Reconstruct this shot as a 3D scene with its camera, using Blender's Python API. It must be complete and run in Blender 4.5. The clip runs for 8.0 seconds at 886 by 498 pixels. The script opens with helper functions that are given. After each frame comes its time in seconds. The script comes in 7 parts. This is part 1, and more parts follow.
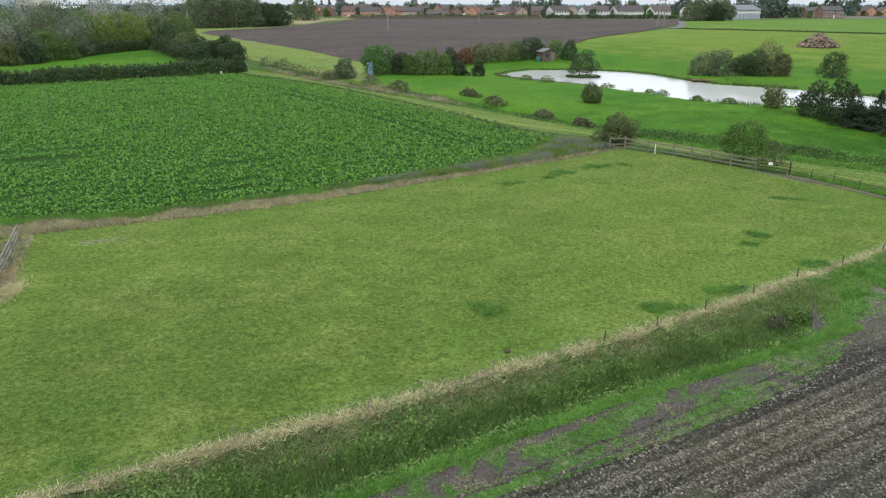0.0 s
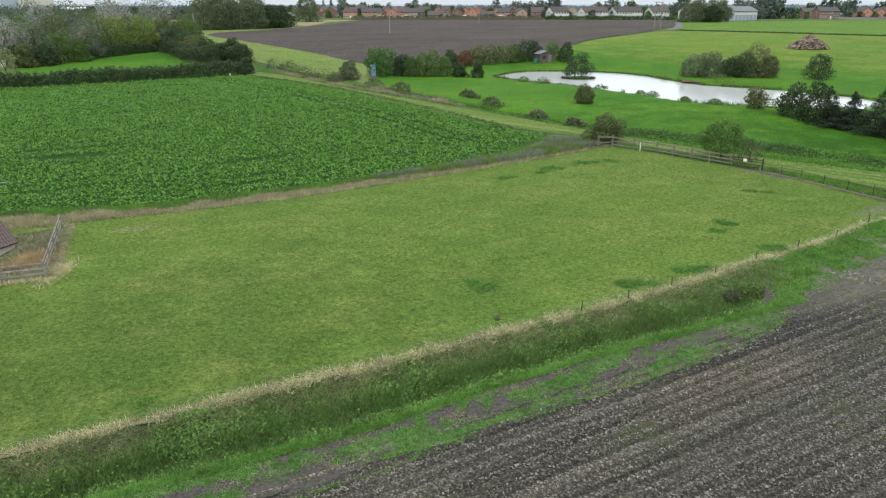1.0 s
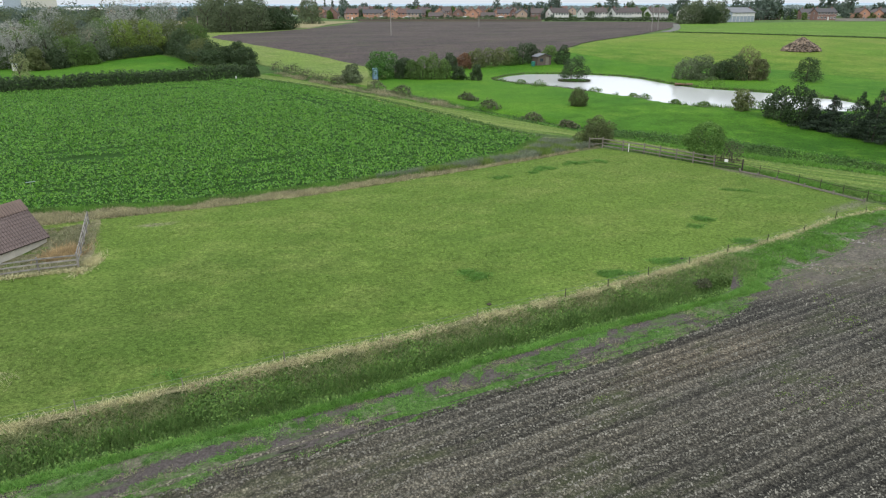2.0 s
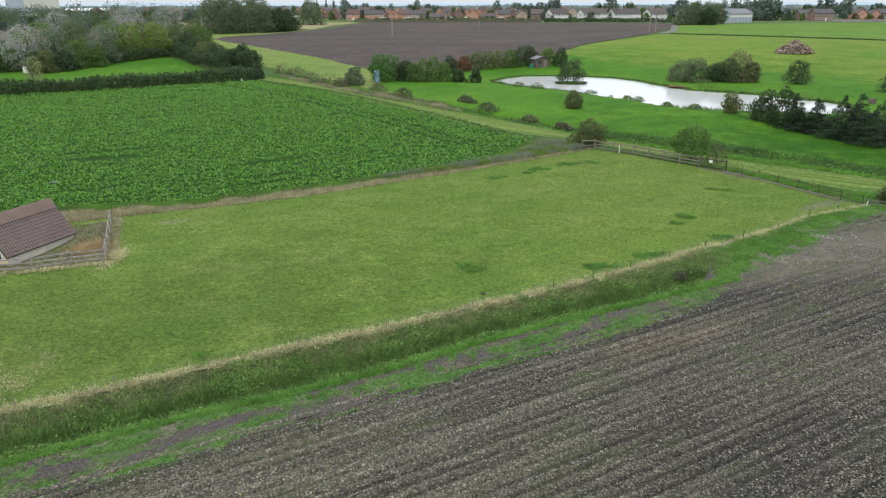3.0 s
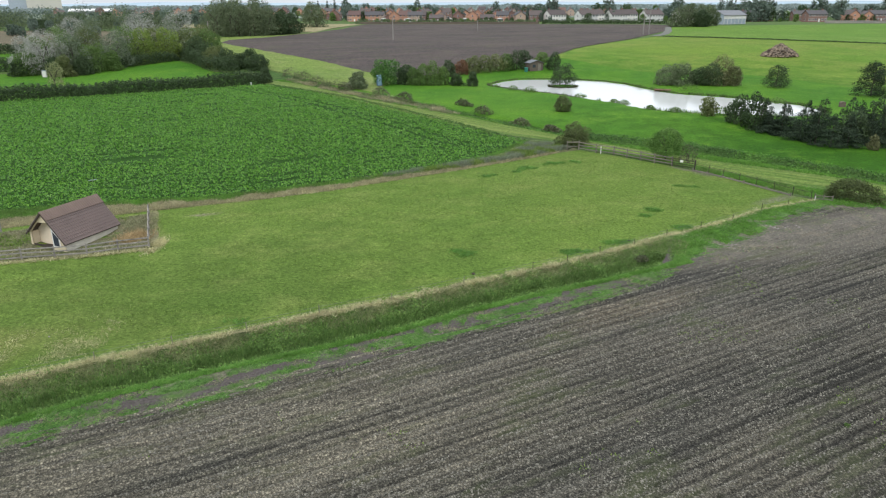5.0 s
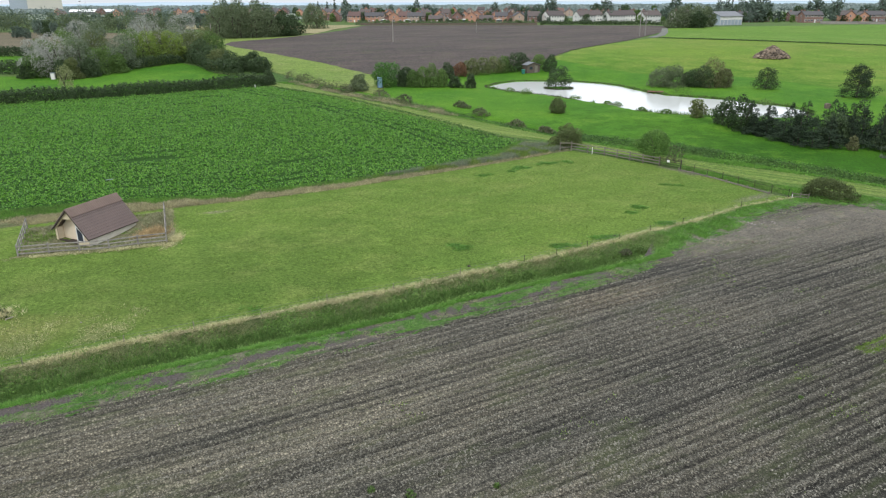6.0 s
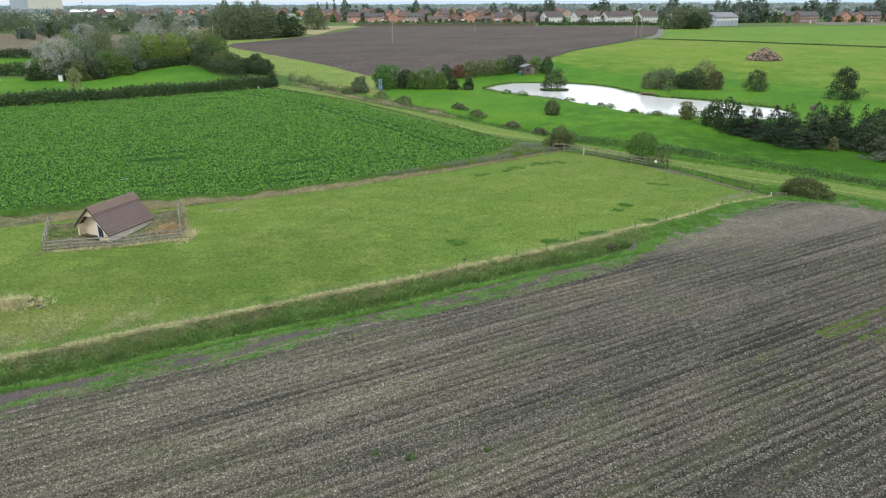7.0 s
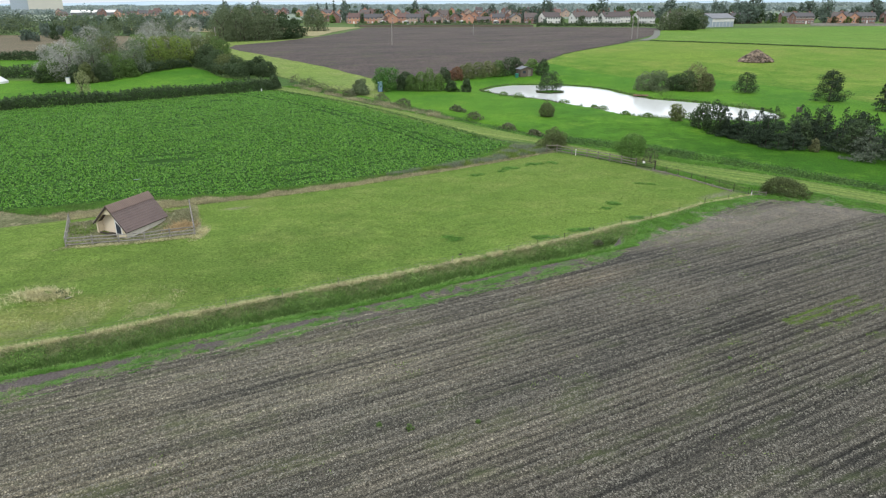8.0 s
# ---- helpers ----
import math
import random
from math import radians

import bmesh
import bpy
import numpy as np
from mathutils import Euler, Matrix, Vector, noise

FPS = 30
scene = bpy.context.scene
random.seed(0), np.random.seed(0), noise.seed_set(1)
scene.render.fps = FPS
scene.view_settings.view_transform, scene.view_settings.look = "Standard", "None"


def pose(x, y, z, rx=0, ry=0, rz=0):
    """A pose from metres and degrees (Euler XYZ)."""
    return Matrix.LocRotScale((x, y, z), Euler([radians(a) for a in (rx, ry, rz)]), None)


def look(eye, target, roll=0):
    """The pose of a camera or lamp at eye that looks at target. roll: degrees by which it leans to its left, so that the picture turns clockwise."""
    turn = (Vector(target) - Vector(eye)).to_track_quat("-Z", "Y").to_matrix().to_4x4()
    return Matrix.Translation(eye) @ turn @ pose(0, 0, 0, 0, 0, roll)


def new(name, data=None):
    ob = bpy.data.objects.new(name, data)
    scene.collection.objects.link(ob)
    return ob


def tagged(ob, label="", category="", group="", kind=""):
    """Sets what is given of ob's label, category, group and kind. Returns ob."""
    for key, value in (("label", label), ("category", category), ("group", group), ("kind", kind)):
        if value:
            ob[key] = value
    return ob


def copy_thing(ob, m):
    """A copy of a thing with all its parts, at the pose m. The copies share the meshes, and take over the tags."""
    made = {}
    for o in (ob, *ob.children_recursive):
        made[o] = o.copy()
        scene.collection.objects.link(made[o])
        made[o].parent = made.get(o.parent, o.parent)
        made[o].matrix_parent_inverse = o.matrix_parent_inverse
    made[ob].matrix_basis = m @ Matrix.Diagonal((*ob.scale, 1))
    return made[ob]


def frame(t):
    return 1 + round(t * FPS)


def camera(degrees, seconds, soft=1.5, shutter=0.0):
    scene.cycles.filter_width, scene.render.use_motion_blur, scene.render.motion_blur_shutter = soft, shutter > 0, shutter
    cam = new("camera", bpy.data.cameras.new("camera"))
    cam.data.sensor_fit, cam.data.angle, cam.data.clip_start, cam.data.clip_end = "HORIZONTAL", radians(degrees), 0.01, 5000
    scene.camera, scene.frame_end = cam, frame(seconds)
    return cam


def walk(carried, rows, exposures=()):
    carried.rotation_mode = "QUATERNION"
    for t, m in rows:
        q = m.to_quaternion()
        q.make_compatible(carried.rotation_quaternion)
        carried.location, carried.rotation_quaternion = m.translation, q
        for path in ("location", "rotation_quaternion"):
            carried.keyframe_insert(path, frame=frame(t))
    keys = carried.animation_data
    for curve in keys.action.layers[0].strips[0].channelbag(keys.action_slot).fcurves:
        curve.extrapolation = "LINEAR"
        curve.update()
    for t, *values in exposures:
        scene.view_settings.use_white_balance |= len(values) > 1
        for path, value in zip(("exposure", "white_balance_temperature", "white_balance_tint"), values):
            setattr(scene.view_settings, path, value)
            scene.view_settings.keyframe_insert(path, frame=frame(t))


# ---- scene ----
cam = camera(65.9, 8.0, soft=1.2)
METRES, EYE, TILT, LEAN, TURN = 33.0, 15.6, -19.6, 0.0, 0.0
ROWS = [
    (0.0, 0.0, 0.0, 0.0, 0.0, -0.0, -0.0),
    (0.5, 0.0005, -0.08, -0.0179, 0.02, 0.01, -0.02),
    (1.0, 0.0031, -0.1497, -0.0286, 0.08, -0.0, 0.01),
    (1.5, 0.0071, -0.211, -0.0361, 0.13, -0.0, 0.03),
    (3.0, 0.0153, -0.3825, -0.0519, 0.24, -0.05, 0.02),
    (3.5, 0.018, -0.441, -0.0582, 0.26, -0.07, 0.06),
    (4.0, 0.0209, -0.5002, -0.0647, 0.27, -0.1, 0.07),
    (4.5, 0.0235, -0.5597, -0.0714, 0.27, -0.13, 0.06),
    (6.0, 0.0308, -0.7426, -0.0916, 0.24, -0.18, 0.12),
    (6.5, 0.0335, -0.8044, -0.0972, 0.22, -0.21, 0.14),
    (7.0, 0.0364, -0.867, -0.103, 0.19, -0.24, 0.15),
    (7.5, 0.0398, -0.9296, -0.1085, 0.17, -0.26, 0.17),
    (8.0, 0.0429, -0.9919, -0.1135, 0.14, -0.28, 0.19),
]
walk(cam, [(t, pose(0, 0, EYE, TILT, LEAN, TURN) @ pose(METRES * x, METRES * y, METRES * z, 90 + pitch, roll, yaw)) for t, x, y, z, yaw, pitch, roll in ROWS],
     exposures=[(0.0, -0.18), (4.5, -0.14), (8.0, -0.02)])

# ---- light: an overcast autumn day ----
SUN_UP, SUN_ROUND = 48.0, 200.0
world = bpy.data.worlds.new("sky")
world.use_nodes = True
scene.world = world
wn = world.node_tree
sky = wn.nodes.new("ShaderNodeTexSky")
sky.sky_type, sky.sun_disc = "NISHITA", False
sky.sun_elevation, sky.sun_rotation = radians(SUN_UP), radians(SUN_ROUND)
sky.air_density, sky.dust_density, sky.ozone_density = 1.0, 1.0, 1.0
grey = wn.nodes.new("ShaderNodeHueSaturation")
grey.inputs["Saturation"].default_value = 0.3
wn.links.new(sky.outputs[0], grey.inputs["Color"])
cloud = wn.nodes.new("ShaderNodeMix")
cloud.data_type = "RGBA"
cloud.inputs[0].default_value = 0.85
up = wn.nodes.new("ShaderNodeSeparateXYZ")
wn.links.new(wn.nodes.new("ShaderNodeTexCoord").outputs["Generated"], up.inputs[0])
rise = wn.nodes.new("ShaderNodeMapRange")
rise.inputs["To Min"].default_value, rise.inputs["To Max"].default_value = 6.4, 15.4
wn.links.new(up.outputs["Z"], rise.inputs["Value"])
tint = wn.nodes.new("ShaderNodeMix")
tint.data_type, tint.blend_type = "RGBA", "MULTIPLY"
tint.inputs[0].default_value = 1.0
tint.inputs[7].default_value = (0.92, 1.0, 1.10, 1)
wn.links.new(rise.outputs[0], tint.inputs[6])
wn.links.new(tint.outputs[2], cloud.inputs[7])
wn.links.new(grey.outputs[0], cloud.inputs[6])
wn.links.new(cloud.outputs[2], wn.nodes["Background"].inputs[0])
wn.nodes["Background"].inputs[1].default_value = 0.15
sun = new("sun", bpy.data.lights.new("sun", "SUN"))
sun.data.energy, sun.data.angle, sun.data.color = 1.2, radians(25), (1.0, 0.97, 0.92)
sun.matrix_world = look((0, 0, 60), (60 - 60 - math.sin(radians(SUN_ROUND)) * 40, -math.cos(radians(SUN_ROUND)) * 40, 60 - 40 * math.tan(radians(SUN_UP))))


# ---- materials ----
def nodes_of(name, rough=0.9, spec=0.25):
    m = bpy.data.materials.new(name)
    m.use_nodes = True
    t = m.node_tree
    b = t.nodes["Principled BSDF"]
    b.inputs["Roughness"].default_value = rough
    b.inputs["Specular IOR Level"].default_value = spec
    return m, t, b


def noise_node(t, co, scale, detail=4.0, rough=0.6, stretch=None, turn=0.0):
    if stretch or turn:
        for key, value in (("Rotation", (0, 0, radians(turn))), ("Scale", stretch or (1, 1, 1))):
            mp = t.nodes.new("ShaderNodeMapping")
            mp.inputs[key].default_value = value
            t.links.new(co, mp.inputs["Vector"])
            co = mp.outputs[0]
    n = t.nodes.new("ShaderNodeTexNoise")
    n.inputs["Scale"].default_value, n.inputs["Detail"].default_value, n.inputs["Roughness"].default_value = scale, detail, rough
    t.links.new(co, n.inputs["Vector"])
    return n.outputs["Fac"]


def ramp(t, fac, lo, hi):
    r = t.nodes.new("ShaderNodeMapRange")
    r.inputs["From Min"].default_value, r.inputs["From Max"].default_value = lo, hi
    t.links.new(fac, r.inputs["Value"])
    return r.outputs[0]


def blend(t, fac, a, b, kind="MIX"):
    x = t.nodes.new("ShaderNodeMix")
    x.data_type, x.blend_type = "RGBA", kind
    for v, i in ((fac, 0), (a, 6), (b, 7)):
        if isinstance(v, (int, float)):
            x.inputs[i].default_value = v
        elif isinstance(v, tuple):
            x.inputs[i].default_value = (*v, 1)
        else:
            t.links.new(v, x.inputs[i])
    return x.outputs[2]


def bumped(t, b, height, strength, distance):
    n = t.nodes.new("ShaderNodeBump")
    n.inputs["Strength"].default_value, n.inputs["Distance"].default_value = strength, distance
    t.links.new(height, n.inputs["Height"])
    t.links.new(n.outputs[0], b.inputs["Normal"])


def place_of(t):
    return t.nodes.new("ShaderNodeTexCoord").outputs["Object"]


def zone(t, co, jagged, at, turn, size, near, far):
    """0 inside a long oval of ground and 1 outside it, with a ragged border."""
    mp = t.nodes.new("ShaderNodeMapping")
    mp.vector_type = "TEXTURE"
    mp.inputs["Location"].default_value = (*at, 0)
    mp.inputs["Rotation"].default_value = (0, 0, radians(turn))
    mp.inputs["Scale"].default_value = (*size, 60)
    t.links.new(co, mp.inputs["Vector"])
    ln = t.nodes.new("ShaderNodeVectorMath")
    ln.operation = "LENGTH"
    t.links.new(mp.outputs[0], ln.inputs[0])
    jag = t.nodes.new("ShaderNodeMath")
    jag.operation = "ADD"
    t.links.new(ln.outputs["Value"], jag.inputs[0])
    t.links.new(jagged, jag.inputs[1])
    return ramp(t, jag.outputs[0], near, far)


def turf(name, low, high, worn, broad=0.08, mid=0.6, fine=5.0, worn_at=(0.55, 0.75), bump=0.06, stretch=None, turn=0.0, grain=0.28, zones=()):
    """Grass: two greens by broad and middle patches, worn or dry parts, and fine grain."""
    m, t, b = nodes_of(name, 0.95, 0.1)
    co = place_of(t)
    big = ramp(t, noise_node(t, co, broad, 5, 0.6, stretch, turn), 0.35, 0.65)
    middle = ramp(t, noise_node(t, co, mid, 5, 0.65, stretch, turn), 0.3, 0.7)
    small = noise_node(t, co, fine, 6, 0.75)
    col = blend(t, big, low, high)
    col = blend(t, ramp(t, noise_node(t, co, mid * 0.5, 6, 0.7, stretch, turn), *worn_at), col, worn)
    col = blend(t, 0.25, col, blend(t, middle, (0.6, 0.6, 0.6), (1.4, 1.4, 1.4)), "MULTIPLY")
    clump = noise_node(t, co, fine * (1.3 if zones else 0.55), 6, 0.75, (0.7, 1.5, 1), 20)
    col = blend(t, grain, col, blend(t, ramp(t, clump, 0.36, 0.64), (0.62, 0.64, 0.58), (1.38, 1.36, 1.38)), "MULTIPLY")
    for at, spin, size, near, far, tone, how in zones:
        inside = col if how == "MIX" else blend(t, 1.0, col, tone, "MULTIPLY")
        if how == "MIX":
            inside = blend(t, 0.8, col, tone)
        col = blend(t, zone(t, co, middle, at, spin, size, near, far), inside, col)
    tiny = noise_node(t, co, fine * 3.1, 5, 0.8)
    col = blend(t, 0.8, col, blend(t, ramp(t, tiny, 0.37, 0.63), (0.45, 0.47, 0.4), (1.6, 1.55, 1.6)), "MULTIPLY")
    col = blend(t, 0.9, col, blend(t, ramp(t, small, 0.35, 0.65), (0.55, 0.57, 0.5), (1.5, 1.47, 1.5)), "MULTIPLY")
    t.links.new(col, b.inputs["Base Color"])
    bumped(t, b, small, 0.7, bump)
    return m


def soil_material(name, dark, light, straw, turn, gap=0.0, shift=0.0, clump=None):
    """Tilled earth: lumps, darker furrows between the rows, bleached bits and a breath of green."""
    m, t, b = nodes_of(name, 0.95, 0.1)
    co = place_of(t)
    lumps = noise_node(t, co, 3.2 if clump else 5.0, 8, 0.8, clump)
    fine = noise_node(t, co, 7.5 if clump else 11.0, 5, 0.85, clump)
    broad = noise_node(t, co, 0.07, 6, 0.65, (0.6, 1.6, 1), -turn)
    streak = noise_node(t, co, 1.5 if gap else 0.8, 5, 0.65, (0.035, 1.0, 1), -turn)
    col = blend(t, ramp(t, lumps, 0.38, 0.64), dark, light)
    col = blend(t, ramp(t, fine, 0.52, 0.60), col, straw)
    if gap:
        mp = t.nodes.new("ShaderNodeMapping")
        mp.inputs["Rotation"].default_value = (0, 0, radians(-turn))
        t.links.new(co, mp.inputs["Vector"])
        sp = t.nodes.new("ShaderNodeSeparateXYZ")
        t.links.new(mp.outputs[0], sp.inputs[0])
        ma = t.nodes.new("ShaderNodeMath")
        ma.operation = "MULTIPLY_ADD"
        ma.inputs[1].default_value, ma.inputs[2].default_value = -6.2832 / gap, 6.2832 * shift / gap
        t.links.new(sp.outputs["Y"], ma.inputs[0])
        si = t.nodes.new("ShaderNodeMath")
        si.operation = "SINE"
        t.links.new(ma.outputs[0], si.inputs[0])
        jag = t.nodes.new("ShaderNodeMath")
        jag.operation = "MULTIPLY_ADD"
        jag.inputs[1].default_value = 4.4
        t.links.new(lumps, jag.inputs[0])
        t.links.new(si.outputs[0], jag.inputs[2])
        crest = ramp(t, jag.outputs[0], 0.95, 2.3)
        # pale flecks of straw and dry crumbs, thick on the crests
        vor = t.nodes.new("ShaderNodeTexVoronoi")
        vor.inputs["Scale"].default_value = 7.5
        t.links.new(mp.outputs[0], vor.inputs["Vector"])
        hue = t.nodes.new("ShaderNodeSeparateColor")
        t.links.new(vor.outputs["Color"], hue.inputs[0])
        fleck = t.nodes.new("ShaderNodeMath")
        fleck.operation = "MULTIPLY"
        t.links.new(ramp(t, vor.outputs["Distance"], 0.52, 0.22), fleck.inputs[0])
        t.links.new(ramp(t, hue.outputs[0], 0.35, 0.75), fleck.inputs[1])
        col = blend(t, fleck.outputs[0], col, blend(t, ramp(t, hue.outputs[1], 0.0, 1.0), (0.13, 0.12, 0.105), (0.31, 0.285, 0.245)))
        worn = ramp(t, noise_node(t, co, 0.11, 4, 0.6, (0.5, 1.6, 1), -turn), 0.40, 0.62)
        # troughs are coloured darker and crests paler, in step with the ridges
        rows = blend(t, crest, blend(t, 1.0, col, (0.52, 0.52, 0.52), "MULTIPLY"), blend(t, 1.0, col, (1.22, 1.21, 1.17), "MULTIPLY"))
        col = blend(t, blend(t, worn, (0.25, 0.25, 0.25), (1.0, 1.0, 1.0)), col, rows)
    col = blend(t, 1.0, col, blend(t, ramp(t, broad, 0.34, 0.68), (0.74, 0.76, 0.76), (1.24, 1.20, 1.08)), "MULTIPLY")
    col = blend(t, 1.0, col, blend(t, ramp(t, streak, 0.34, 0.68), (0.54, 0.55, 0.56) if gap else (0.9, 0.9, 0.9), (1.44, 1.41, 1.36) if gap else (1.08, 1.08, 1.08)), "MULTIPLY")
    if gap:
        # the soil is darker inside this oval
        dark_oval = zone(t, co, broad, (29, 10), turn, (27, 14), 0.8, 1.7)
        col = blend(t, dark_oval, blend(t, 1.0, col, (0.70, 0.71, 0.72), "MULTIPLY"), col)
        dry = zone(t, co, broad, (-18, 0), turn, (28, 11), 0.8, 1.8)
        col = blend(t, dry, blend(t, 1.0, col, (1.38, 1.36, 1.27), "MULTIPLY"), col)
        pale = zone(t, co, streak, (13.5, 21.5), turn, (7, 1.6), 0.8, 1.7)
        col = blend(t, pale, blend(t, 1.0, col, (1.4, 1.3, 1.18), "MULTIPLY"), col)
        cake = blend(t, ramp(t, lumps, 0.36, 0.64), (0.078, 0.069, 0.057), (0.215, 0.192, 0.157))
        cake = blend(t, ramp(t, noise_node(t, co, 0.6, 5, 0.7), 0.5, 0.7), cake, blend(t, 1.0, cake, (1.45, 1.4, 1.3), "MULTIPLY"))
        col = blend(t, zone(t, co, lumps, (37, 37.0), 22, (20, 3.3), 1.2, 1.75), cake, col)
    green = noise_node(t, co, 0.35, 6, 0.75, (0.4, 1.3, 1), -turn)
    col = blend(t, ramp(t, green, 0.52, 0.8), col, (0.088, 0.108, 0.042))
    t.links.new(col, b.inputs["Base Color"])
    bumped(t, b, lumps, 1.0, 0.16)
    return m


def leaf(name, a, b_, c, rough=0.65, through_leaf=0.35, gain=1.75, calm=0.0):
    """Leaves: colour changes from leaf to leaf, and in patches over the crown."""
    m, t, b = nodes_of(name, rough, 0.25)
    a, b_, c = (tuple(min(0.8, v * gain) for v in col) for col in (a, b_, c))
    a, b_ = (tuple(v + (w - v) * calm for v, w in zip(col, c)) for col in (a, b_))
    g = t.nodes.new("ShaderNodeNewGeometry")
    o = t.nodes.new("ShaderNodeObjectInfo")
    r = t.nodes.new("ShaderNodeValToRGB")
    for e, col in zip((0, 1), (a, b_)):
        r.color_ramp.elements[e].color = (*col, 1)
    mid = r.color_ramp.elements.new(0.55)
    mid.color = (*c, 1)
    t.links.new(g.outputs["Random Per Island"], r.inputs[0])
    patch_n = noise_node(t, place_of(t), 0.9, 3)
    col = blend(t, 0.7, r.outputs[0], blend(t, ramp(t, patch_n, 0.3, 0.7), (0.68, 0.68, 0.68), (1.28, 1.28, 1.25)), "MULTIPLY")
    col = blend(t, 1.0, col, blend(t, o.outputs["Random"], (0.82, 0.85, 0.8), (1.15, 1.12, 1.1)), "MULTIPLY")
    t.links.new(col, b.inputs["Base Color"])
    tr = t.nodes.new("ShaderNodeBsdfTranslucent")
    t.links.new(col, tr.inputs[0])
    mx = t.nodes.new("ShaderNodeMixShader")
    mx.inputs[0].default_value = through_leaf
    t.links.new(b.outputs[0], mx.inputs[1])
    t.links.new(tr.outputs[0], mx.inputs[2])
    t.links.new(mx.outputs[0], t.nodes["Material Output"].inputs[0])
    return m


def plain(name, col, col2=None, scale=2.0, rough=0.8, spec=0.3, metal=0.0, bump=0.02, stretch=None):
    """A painted, wooden, brick or metal surface, with grain and stains."""
    m, t, b = nodes_of(name, rough, spec)
    b.inputs["Metallic"].default_value = metal
    co = place_of(t)
    n = noise_node(t, co, scale, 6, 0.65, stretch)
    o = t.nodes.new("ShaderNodeObjectInfo")
    c = blend(t, ramp(t, n, 0.3, 0.7), col, col2 or tuple(v * 0.75 for v in col))
    c = blend(t, 1.0, c, blend(t, o.outputs["Random"], (0.85, 0.86, 0.88), (1.12, 1.1, 1.08)), "MULTIPLY")
    t.links.new(c, b.inputs["Base Color"])
    bumped(t, b, n, 0.5, bump)
    return m


